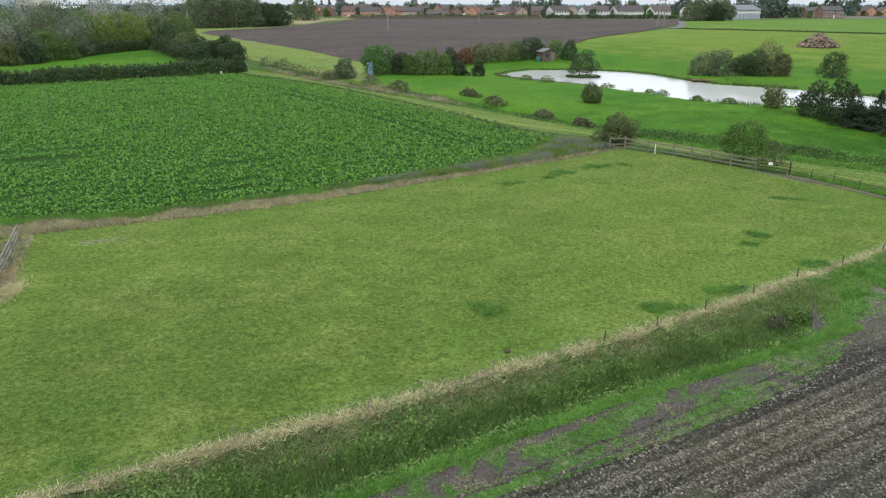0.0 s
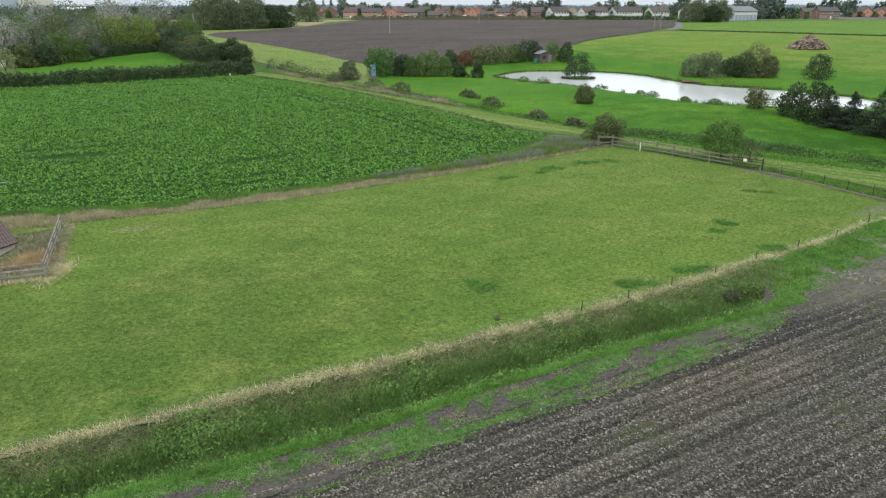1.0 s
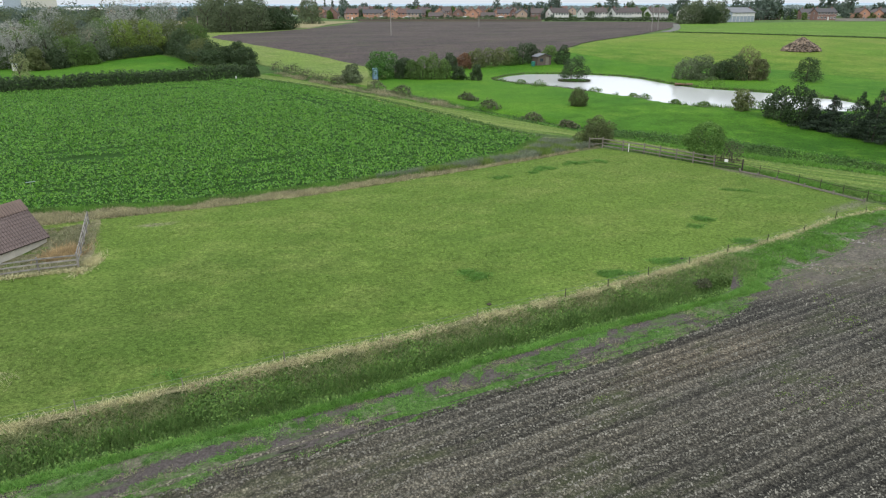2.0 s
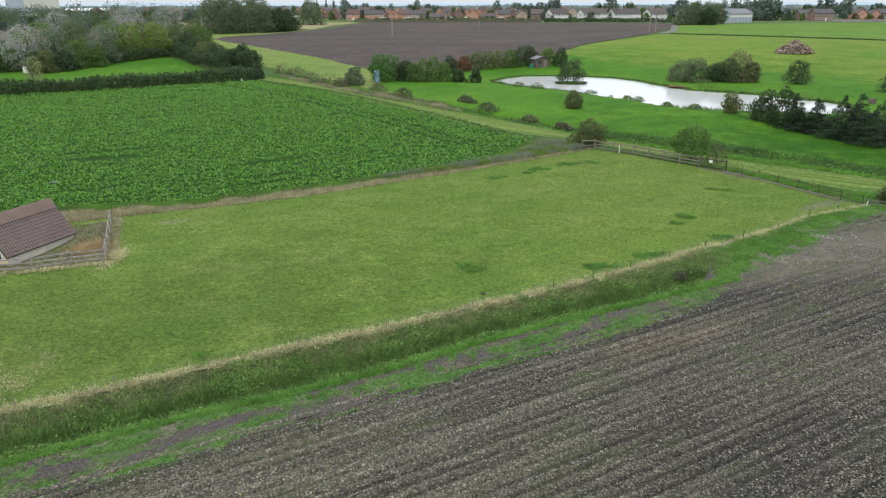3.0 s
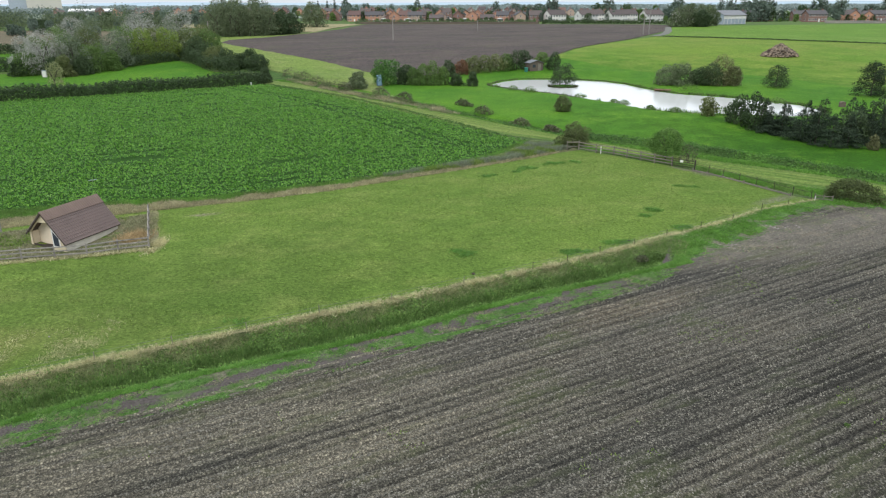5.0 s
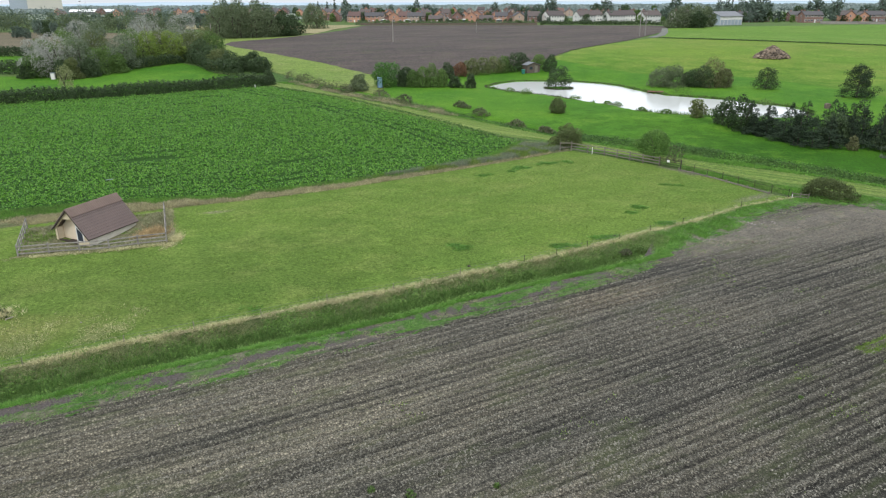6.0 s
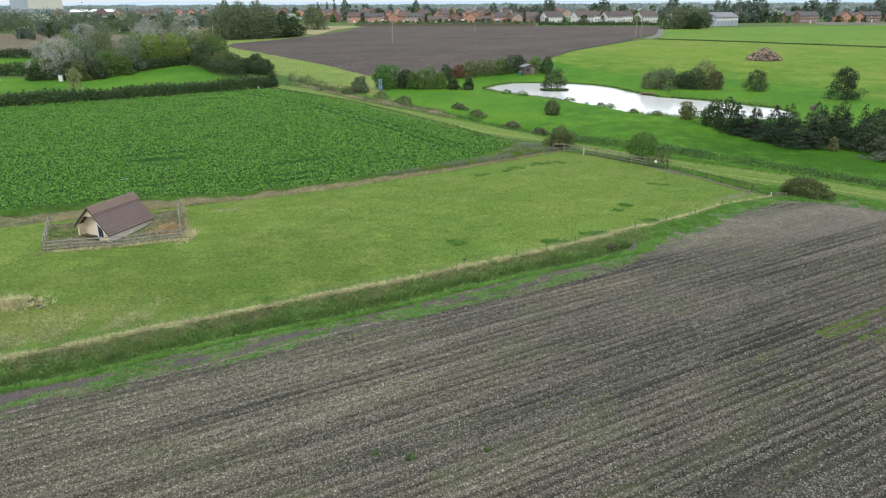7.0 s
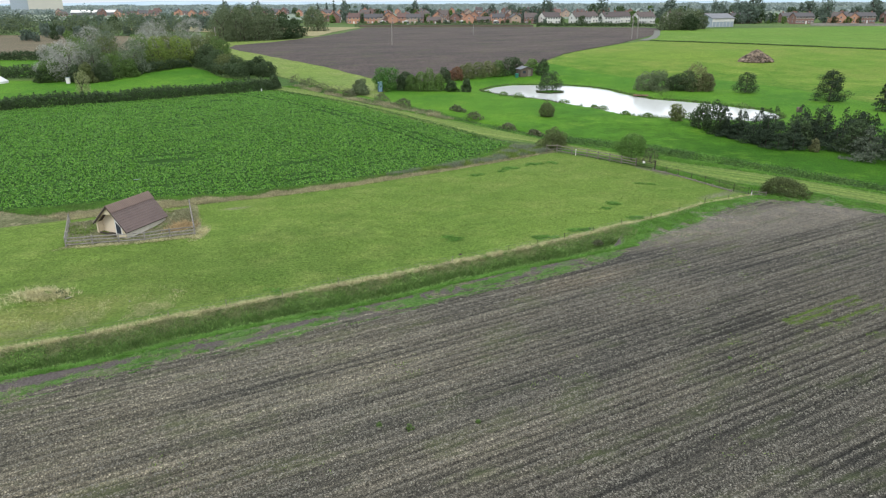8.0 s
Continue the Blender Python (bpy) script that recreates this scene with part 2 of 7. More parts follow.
ROW_TURN, ROW_GAP = 28.5, 0.62
M = {
    "pasture": turf("dull_pasture", (0.052, 0.098, 0.026), (0.078, 0.125, 0.034), (0.13, 0.125, 0.055), 0.03, 0.15, 2.0, (0.5, 0.8)),
    # the lawn is made darker in one oval round the firs
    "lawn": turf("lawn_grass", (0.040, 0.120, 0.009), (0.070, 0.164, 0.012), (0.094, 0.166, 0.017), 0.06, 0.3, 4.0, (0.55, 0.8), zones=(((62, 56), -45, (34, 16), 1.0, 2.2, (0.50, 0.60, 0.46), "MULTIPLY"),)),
    "meadow": turf("meadow_grass", (0.084, 0.160, 0.017), (0.118, 0.182, 0.023), (0.14, 0.170, 0.036), 0.02, 0.12, 2.0, (0.45, 0.75), zones=(((38, 112), 0, (50, 50), 1.35, 2.05, (0.050, 0.124, 0.009), "MIX"),)),
    "mown": turf("mown_grass", (0.112, 0.174, 0.036), (0.145, 0.196, 0.050), (0.17, 0.185, 0.07), 0.3, 0.9, 3.0, (0.45, 0.75), 0.06, (0.1, 1.5, 1), 42),
    "headland": turf("headland_grass", (0.112, 0.172, 0.036), (0.148, 0.194, 0.046), (0.16, 0.18, 0.07), 0.03, 0.2, 2.0, (0.45, 0.75)),
    "field": turf("far_pasture", (0.078, 0.158, 0.020), (0.104, 0.178, 0.027), (0.12, 0.17, 0.045), 0.02, 0.1, 2.0, (0.55, 0.8)),
    "paddock": turf("paddock_grass", (0.082, 0.139, 0.024), (0.104, 0.160, 0.030), (0.142, 0.166, 0.048), 0.07, 0.45, 4.4, (0.48, 0.86), 0.08, (0.8, 1.25, 1), -14, 0.65,
                    (((-23, 21), 26, (25, 10), 0.9, 1.9, (0.80, 0.81, 0.84), "MULTIPLY"),
                     ((-31, 14.2), 26, (9, 2.8), 0.9, 1.9, (1.62, 1.20, 1.75), "MULTIPLY"),
                     ((29.0, 56.0), -50, (4.2, 0.8), 0.9, 1.6, (0.115, 0.108, 0.078), "MIX"),
                     ((33.6, 45.4), 30, (3.6, 0.7), 0.9, 1.7, (0.135, 0.135, 0.088), "MIX"),
                     ((-22.0, 41.0), 20, (1.6, 0.5), 0.9, 1.7, (0.20, 0.185, 0.12), "MIX"))),
    "lane": turf("lane_grass", (0.060, 0.122, 0.024), (0.098, 0.160, 0.034), (0.120, 0.156, 0.046), 0.35, 0.9, 3.0, (0.42, 0.62), 0.08, (0.08, 1.5, 1), 45),
    "rough": turf("rough_grass", (0.078, 0.092, 0.040), (0.120, 0.118, 0.062), (0.165, 0.150, 0.090), 0.3, 0.9, 3.0, (0.42, 0.62), 0.12),
    "bank": turf("bank_grass", (0.048, 0.082, 0.026), (0.072, 0.110, 0.036), (0.092, 0.102, 0.050), 0.2, 0.9, 3.0, (0.50, 0.68), 0.15),
    "verge": turf("verge_grass", (0.052, 0.128, 0.024), (0.090, 0.172, 0.040), (0.125, 0.145, 0.070), 0.6, 1.6, 4.0, (0.52, 0.70), 0.12),
    "corner": turf("corner_grass_floor", (0.046, 0.098, 0.024), (0.066, 0.128, 0.032), (0.120, 0.112, 0.082), 0.3, 1.0, 4.0, (0.48, 0.62), 0.12),
    "straw": turf("bleached_grass", (0.150, 0.142, 0.075), (0.215, 0.195, 0.115), (0.11, 0.125, 0.05), 0.3, 0.9, 3.0, (0.44, 0.62), 0.08),
    "stubble": turf("pale_stubble", (0.21, 0.19, 0.10), (0.26, 0.23, 0.13), (0.16, 0.17, 0.07), 0.03, 0.2, 2.0),
    "tan": turf("harvested_field", (0.105, 0.090, 0.060), (0.132, 0.112, 0.074), (0.10, 0.10, 0.055), 0.03, 0.2, 2.0),
    "ditch": turf("ditch_grass", (0.034, 0.074, 0.017), (0.050, 0.098, 0.022), (0.064, 0.096, 0.032), 0.2, 0.6, 3.0, (0.5, 0.75), 0.12),
    "crop": turf("crop_floor", (0.020, 0.056, 0.008), (0.028, 0.072, 0.012), (0.034, 0.050, 0.014), 0.1, 0.8, 4.0, (0.6, 0.8), 0.1),
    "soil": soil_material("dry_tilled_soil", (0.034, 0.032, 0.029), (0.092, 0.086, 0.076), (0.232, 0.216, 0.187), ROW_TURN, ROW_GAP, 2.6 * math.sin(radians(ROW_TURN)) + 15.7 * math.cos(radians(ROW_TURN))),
    "plough": soil_material("far_ploughed_soil", (0.046, 0.037, 0.036), (0.098, 0.078, 0.075), (0.118, 0.096, 0.092), 20, 0.0, 0.0, (0.55, 0.12, 1)),
    "margin": None,
    "water": None,
}
# field margin: bare crust broken by fresh green patches
m, t, b = nodes_of("field_margin", 0.95, 0.1)
co = place_of(t)
grain = noise_node(t, co, 7.0, 7, 0.8)
bare = blend(t, ramp(t, grain, 0.38, 0.64), (0.046, 0.038, 0.035), (0.140, 0.120, 0.108))
grass = blend(t, ramp(t, grain, 0.36, 0.64), (0.056, 0.112, 0.024), (0.090, 0.160, 0.036))
mask = noise_node(t, co, 0.55, 6, 0.7, (0.45, 1.5, 1), -ROW_TURN)
t.links.new(blend(t, ramp(t, mask, 0.53, 0.67), bare, grass), b.inputs["Base Color"])
bumped(t, b, grain, 0.8, 0.1)
M["margin"] = m
# pond water: most of the sky's pale reflection is put into the base colour
m, t, b = nodes_of("sky_pale_water", 0.1, 1.0)
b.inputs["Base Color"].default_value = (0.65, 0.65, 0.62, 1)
co = place_of(t)
bumped(t, b, noise_node(t, co, 1.6, 4, 0.6, (0.5, 1.5, 1)), 0.15, 0.05)
M["water"] = m

LEAF = {
    "dark": leaf("dark_leaves", (0.024, 0.040, 0.017), (0.050, 0.073, 0.031), (0.033, 0.052, 0.022), calm=0.6),
    "mid": leaf("green_leaves", (0.036, 0.070, 0.018), (0.098, 0.145, 0.042), (0.062, 0.102, 0.027), calm=0.45),
    "olive": leaf("olive_leaves", (0.046, 0.062, 0.022), (0.122, 0.130, 0.052), (0.076, 0.092, 0.034), calm=0.45),
    "yellow": leaf("yellowing_leaves", (0.06, 0.10, 0.022), (0.16, 0.19, 0.042), (0.10, 0.142, 0.030), calm=0.45),
    "thorn": leaf("hawthorn_leaves", (0.036, 0.050, 0.018), (0.092, 0.102, 0.040), (0.058, 0.074, 0.027), calm=0.4),
    "silver": leaf("silvery_leaves", (0.115, 0.12, 0.105), (0.262, 0.265, 0.245), (0.185, 0.188, 0.172), calm=0.4),
    "grey": leaf("grey_green_leaves", (0.06, 0.075, 0.05), (0.17, 0.185, 0.135), (0.10, 0.12, 0.08), calm=0.45),
    "conifer": leaf("conifer_needles", (0.009, 0.017, 0.009), (0.026, 0.040, 0.020), (0.014, 0.024, 0.013), 0.8, 0.1),
    "bluegreen": leaf("pale_spruce_needles", (0.032, 0.042, 0.028), (0.075, 0.086, 0.060), (0.048, 0.060, 0.042), 0.8, 0.1),
    "laurel": leaf("laurel_leaves", (0.022, 0.06, 0.012), (0.07, 0.15, 0.028), (0.04, 0.10, 0.018), 0.45),
    "russet": leaf("russet_leaves", (0.07, 0.035, 0.02), (0.16, 0.085, 0.05), (0.11, 0.058, 0.032)),
    "bramble": leaf("bramble_leaves", (0.044, 0.050, 0.027), (0.098, 0.102, 0.058), (0.064, 0.070, 0.038)),
    "crop": leaf("beet_leaves", (0.042, 0.120, 0.017), (0.132, 0.246, 0.042), (0.083, 0.186, 0.027), 0.4, 0.4),
    "weed": leaf("nettle_leaves", (0.040, 0.086, 0.018), (0.115, 0.182, 0.044), (0.072, 0.130, 0.029)),
    "fresh": leaf("fresh_grass_blades", (0.056, 0.132, 0.025), (0.125, 0.215, 0.050), (0.083, 0.172, 0.035)),
    "turf": leaf("grass_blades", (0.066, 0.112, 0.019), (0.145, 0.186, 0.050), (0.098, 0.150, 0.030)),
    "rank": leaf("rank_grass_blades", (0.042, 0.105, 0.016), (0.095, 0.185, 0.032), (0.066, 0.148, 0.023)),
    "straw": leaf("dry_grass_blades", (0.20, 0.182, 0.10), (0.47, 0.425, 0.265), (0.33, 0.298, 0.172)),
    "seed": leaf("brown_seed_heads", (0.10, 0.105, 0.058), (0.195, 0.185, 0.118), (0.14, 0.142, 0.082)),
    "dun": leaf("tan_grass_blades", (0.115, 0.112, 0.062), (0.29, 0.265, 0.165), (0.195, 0.18, 0.108)),
    "oat": leaf("oat_grass_blades", (0.095, 0.115, 0.05), (0.19, 0.198, 0.10), (0.138, 0.154, 0.072)),
    # dark weed green, taken lower still for the shade deep in the ditch
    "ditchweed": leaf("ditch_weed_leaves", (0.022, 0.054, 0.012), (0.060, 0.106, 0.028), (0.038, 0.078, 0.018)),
    "autumn": leaf("turning_leaves", (0.060, 0.066, 0.030), (0.14, 0.135, 0.065), (0.095, 0.098, 0.046), calm=0.45),
    "reed": leaf("reed_blades", (0.044, 0.092, 0.022), (0.125, 0.182, 0.056), (0.078, 0.132, 0.036)),
    "dead": leaf("orange_dead_stalks", (0.19, 0.135, 0.072), (0.42, 0.305, 0.175), (0.29, 0.21, 0.12)),
    # these three leaf colours carry the haze of distance in them
    "hazy": leaf("haze_dulled_leaves", (0.050, 0.066, 0.034), (0.105, 0.125, 0.070), (0.074, 0.094, 0.050), calm=0.45),
    "far": leaf("haze_tinted_leaves", (0.042, 0.062, 0.050), (0.090, 0.112, 0.088), (0.062, 0.084, 0.066), calm=0.6),
    "farther": leaf("haze_paled_belt_leaves", (0.105, 0.132, 0.132), (0.18, 0.205, 0.20), (0.14, 0.166, 0.164)),
}
BARK = plain("bark", (0.10, 0.085, 0.07), (0.05, 0.045, 0.04), 3.0, 0.95, 0.1, stretch=(1, 1, 0.2))
WOOD = plain("weathered_wood", (0.25, 0.225, 0.185), (0.145, 0.13, 0.108), 4.0, 0.9, 0.1)
RAIL_WOOD = plain("silvered_rails", (0.36, 0.335, 0.30), (0.17, 0.155, 0.14), 3.0, 0.9, 0.1)
SHED_WOOD = plain("brown_shed_boards", (0.17, 0.135, 0.11), (0.11, 0.088, 0.072), 2.0, 0.9, 0.1)
WOOD_DARK = plain("dark_wood", (0.085, 0.07, 0.058), (0.05, 0.042, 0.036), 4.0, 0.9, 0.1)
WHITE = plain("white_paint", (0.78, 0.77, 0.74), (0.62, 0.61, 0.58), 1.5, 0.6)
CREAM = plain("cream_boards", (0.66, 0.57, 0.40), (0.52, 0.44, 0.30), 1.2, 0.75)
CREAM_DIM = plain("cream_lining", (0.82, 0.71, 0.55), (0.72, 0.61, 0.46), 1.2, 0.85)
ROOF_TIN = plain("brown_sheet_roof", (0.158, 0.116, 0.104), (0.128, 0.095, 0.086), 0.8, 0.55, 0.35)
ROOF_PALE = plain("faded_sheet_roof", (0.195, 0.138, 0.112), (0.155, 0.11, 0.09), 1.0, 0.65, 0.3)
STONEWALL = plain("pale_block_wall", (0.72, 0.67, 0.57), (0.48, 0.44, 0.37), 1.4, 0.9, 0.2)
GLASS = plain("dark_window_glass", (0.03, 0.04, 0.055), (0.05, 0.06, 0.08), 1.0, 0.08, 0.6, bump=0.0)
BRICK_O = plain("orange_brick", (0.50, 0.27, 0.185), (0.42, 0.22, 0.15), 1.2)
BRICK_R = plain("red_brick", (0.25, 0.15, 0.125), (0.21, 0.12, 0.10), 1.2)
BUFF = plain("buff_brick", (0.44, 0.33, 0.26), (0.38, 0.27, 0.21), 1.2)
RENDER_W = plain("white_render", (0.72, 0.70, 0.67), (0.60, 0.58, 0.55), 0.6)
TILE_G = plain("grey_roof_tiles", (0.102, 0.094, 0.094), (0.077, 0.072, 0.073), 1.5)
TILE_B = plain("brown_roof_tiles", (0.111, 0.090, 0.084), (0.087, 0.069, 0.063), 1.5)
TILE_R = plain("red_roof_tiles", (0.150, 0.095, 0.081), (0.119, 0.073, 0.063), 1.5)
CREAM_CLAD = plain("cream_cladding", (0.60, 0.57, 0.48), (0.52, 0.50, 0.43), 0.05, 0.7)
STEEL = plain("blue_grey_cladding", (0.36, 0.41, 0.45), (0.28, 0.33, 0.37), 0.5, 0.6)
STEEL_ROOF = plain("grey_sheet_roof", (0.165, 0.17, 0.178), (0.125, 0.13, 0.138), 0.5, 0.6)
BLUE = plain("blue_plastic", (0.075, 0.16, 0.27), (0.055, 0.12, 0.21), 1.0, 0.5, 0.4)
BLUE_PALE = plain("pale_blue_plastic", (0.26, 0.40, 0.54), (0.21, 0.33, 0.46), 1.0, 0.5, 0.4)
GREEN_P = plain("green_plastic", (0.04, 0.22, 0.16), (0.03, 0.16, 0.12), 1.0, 0.5, 0.4)
RUBBLE = plain("rubble", (0.26, 0.19, 0.15), (0.12, 0.09, 0.075), 3.0, 0.95, 0.1)
STONE = plain("pale_stone", (0.34, 0.31, 0.28), (0.22, 0.20, 0.18), 6.0, 0.95, 0.1)
TRACK = plain("gravel_track", (0.17, 0.17, 0.155), (0.12, 0.13, 0.10), 1.5, 0.95, 0.1)
RUST = plain("rusty_boards", (0.23, 0.12, 0.085), (0.15, 0.085, 0.065), 2.0, 0.9, 0.1)
# hill blue and farmland paleness are haze put into the base colours
HILL = plain("haze_blue_hills", (0.33, 0.42, 0.48), (0.40, 0.48, 0.53), 0.004, 1.0, 0.0, bump=0.0)
HILL_NEAR = plain("haze_pale_farmland", (0.17, 0.215, 0.165), (0.27, 0.29, 0.22), 0.01, 1.0, 0.0, bump=0.0)


# ---- the lie of the land ----
KNOT_Y = (-400, -20, 0, 10, 20, 30, 45, 60, 75, 90, 105, 130, 155, 180, 210, 280, 340, 420, 500, 620, 5000)
KNOT_Z = (-0.4, 0, 0.15, 0.35, 0.7, 1.05, 1.6, 2.1, 2.6, 3.0, 3.3, 3.4, 4.0, 5.6, 6.9, 7.8, 8.8, 8.6, 7.4, 8.4, 10)
WATER = 3.02
FENCE_S = [(-90, -20), (-70, -10.2), (-45, 2.3), (-29.5, 10.1), (-24.6, 12.3), (-19.6, 15.0), (-15.7, 16.8), (-11.7, 18.7), (-7.5, 20.9), (-2.9, 22.9), (2.1, 25.6),
           (7.4, 28.2), (13.2, 31.3), (19.7, 35.3), (26.9, 39.4), (30.8, 42.3), (37.3, 45.3)]
DITCH_LOW = [(-90, -24.5), (-70, -14.7), (-45, -2.4), (-27.2, 6.4), (-21.2, 9.0), (-18, 11), (-14.6, 12.8), (-10.8, 14.6), (-6.8, 16.4), (-2.6, 18.4), (2, 21.1), (7, 23.7),
             (12.4, 26.2), (16.9, 28.4)]
SOIL_EDGE = [(-90, -28.5), (-70, -18.6), (-45, -6.4), (-25.4, 3.4), (-21.7, 6.0), (-18.7, 7.6), (-12, 10.8), (-6.1, 13.8), (-2.4, 15.7), (2, 18.4), (6.7, 20.6), (11.9, 23.2),
             (16.5, 26.3), (19.5, 29.2), (23.6, 32.4), (28.2, 35.6), (31.8, 39.3), (36.8, 42.2), (42, 42.3), (45.8, 40.1), (48.7, 37.8), (58, 30.5), (80, 13), (110, -11)]
FENCE_E = [(37.3, 45.3), (35.8, 46.7), (31.4, 53.7), (29.2, 56.4), (27.2, 58.3), (25.6, 59.8), (21.6, 63.6), (17.8, 66.4)]
PADDOCK_N = [(17.8, 66.4), (14.7, 64.7), (10.4, 61.8), (2.4, 56.8), (-4.8, 52.5), (-11.4, 48.6), (-17.7, 45.8), (-23.7, 43.5), (-27.7, 42.0), (-38.5, 37.4), (-44.5, 34.9), (-70, 27), (-120, 12)]
CROP_S = [(-140, 18), (-70, 34), (-47.7, 40.3), (-42.2, 41.6), (-37, 43.7), (-27.7, 45.6), (-23, 46.3), (-18.3, 48.5), (-11.8, 51.6), (-5, 55.2), (2.5, 60.3), (7.4, 65), (11.3, 71.6)]
CROP_E = [(7.1, 76.1), (0.8, 85.3), (-7.7, 96.3), (-17.9, 110.1), (-26.4, 119.7), (-38.5, 131.5)]
CROP_N = [(-48.2, 125.9), (-58.3, 118.2), (-67.7, 112.2), (-77.1, 107.2), (-86.4, 101), (-140, 74)]
LANE_N = [(-44, 146), (-38, 139), (-28.9, 131), (-14.4, 110.5), (-8.1, 102.7), (2.8, 91.2), (12.1, 81.3), (19.9, 72.4), (26.8, 65.6), (33.6, 60.3), (39.9, 56.2), (45.5, 52.1), (49.9, 48.2),
          (53.1, 45.4), (70, 31.5), (110, 0)]
LANE_S = [(-40, 134), (-26.7, 120.8), (-13.4, 101.7), (-7.6, 94.8), (2.7, 82.1), (8, 76), (15.8, 71.5), (19.5, 68.4), (29.6, 58.8), (37.3, 50.5), (44.5, 46.2), (48, 43.6), (51, 41), (70, 25.5), (110, -6)]
DITCH_E = [(-62, 186), (-50, 166), (-41.5, 154), (-31.6, 140.7), (-22.8, 127.6), (-16.2, 118.5), (-8.6, 110.2), (0.7, 99.1), (7.8, 90.2), (16.4, 80.1), (24.6, 74), (31.3, 70.8), (36, 67), (41.7, 61.6),
           (47.4, 56.6), (52.2, 52), (55.2, 49), (72, 35), (112, 3)]
POND = [(10.2, 132), (13.5, 127), (18.2, 122), (22.6, 117.2), (26.4, 111.3), (30.1, 106.2), (32.5, 101.4), (34.5, 97), (37, 94.2), (41.5, 91.9), (47.4, 90.6), (53, 88.8), (58.5, 88.2), (62.5, 91.5), (64.4, 97),
        (63.3, 102.2), (59.6, 106.7), (56.8, 110.8), (51.2, 115.3), (46.5, 118.7), (44.6, 123), (42.6, 129), (41, 135.5), (37.5, 141), (32, 144.6), (25, 146.2), (17.9, 146), (13.2, 141), (10.3, 135)]


def steep(v, a, b):
    s = np.clip((np.asarray(v, float) - a) / (b - a), 0, 1)
    return s * s * (3 - 2 * s)


def line_distance(x, y, line):
    """How far points lie from an open line."""
    best = np.full(np.shape(x), 1e9)
    for (ax, ay), (bx, by) in zip(line, line[1:]):
        ex, ey = bx - ax, by - ay
        s = np.clip(((x - ax) * ex + (y - ay) * ey) / (ex * ex + ey * ey), 0, 1)
        best = np.minimum(best, np.hypot(x - ax - s * ex, y - ay - s * ey))
    return best


def within(x, y, poly):
    odd = np.zeros(np.shape(x), bool)
    for (ax, ay), (bx, by) in zip(poly, poly[1:] + poly[:1]):
        if ay != by:
            odd ^= ((ay > y) != (by > y)) & (x < (bx - ax) * (y - ay) / (by - ay) + ax)
    return odd


def land(x, y):
    """The height of the ground, without the ditch along the paddock."""
    x, y = np.asarray(x, float), np.asarray(y, float)
    z = sum(np.interp(y + o, KNOT_Y, KNOT_Z) for o in (-8, -4, 0, 4, 8)) / 5
    near = (y > 60) & (y < 175) & (x > -20) & (x < 95)
    if near.any():
        d = line_distance(x, y, POND + POND[:1]) * np.where(within(x, y, POND), -1, 1)
        bank = np.clip(WATER + 0.18 + np.where(d < 0, 0.35, 0.02) * d, WATER - 0.9, None)
        isle = np.hypot((x - 26.2) / 3.2, (y - 131) / 2.2)
        bank = np.maximum(bank, WATER + 0.45 - 0.5 * isle ** 2)
        w = 1 - steep(d, 1.0, 14.0)
        z = np.where(near, z + (bank - z) * w, z)
    z = z - 0.38 * np.exp(-(np.hypot(x + 29.6, y - 34.8) / 3.7) ** 4)
    e = line_distance(x, y, [((ax + bx) / 2, (ay + by) / 2) for (ax, ay), (bx, by) in zip(DITCH_E[3:], LANE_N[2:])])
    return z - 0.55 * (1 - steep(e, 0.4, 2.2))


def land1(x, y):
    return float(land(np.array([x]), np.array([y]))[0])


# ---- building helpers ----
def grid_mesh(name, xs, ys, zs, mat):
    """A sheet from two-dimensional arrays of places."""
    r, c = xs.shape
    v = np.stack([xs, ys, zs], -1).reshape(-1, 3)
    i = np.arange(r * c).reshape(r, c)
    f = np.stack([i[:-1, :-1], i[:-1, 1:], i[1:, 1:], i[1:, :-1]], -1).reshape(-1, 4)
    me = bpy.data.meshes.new(name)
    me.from_pydata(v.tolist(), [], f.tolist())
    me.shade_smooth()
    me.materials.append(mat)
    return new(name, me)


def wobbly(poly, step, size, seed):
    """A polygon with its edges cut into short, uneven lengths."""
    out = []
    for (ax, ay), (bx, by) in zip(poly, poly[1:] + poly[:1]):
        n = max(1, min(200, int(math.hypot(bx - ax, by - ay) / step)))
        for k in range(n):
            x, y = ax + (bx - ax) * k / n, ay + (by - ay) * k / n
            p = Vector((x * 0.35, y * 0.35, seed * 7.3))
            q = Vector((x * 1.3, y * 1.3, seed * 7.3))
            out.append((x + size * (noise.noise(p) + 0.6 * noise.noise(q)), y + size * (noise.noise(p + Vector((31, 7, 3))) + 0.6 * noise.noise(q + Vector((31, 7, 3))))))
    return out


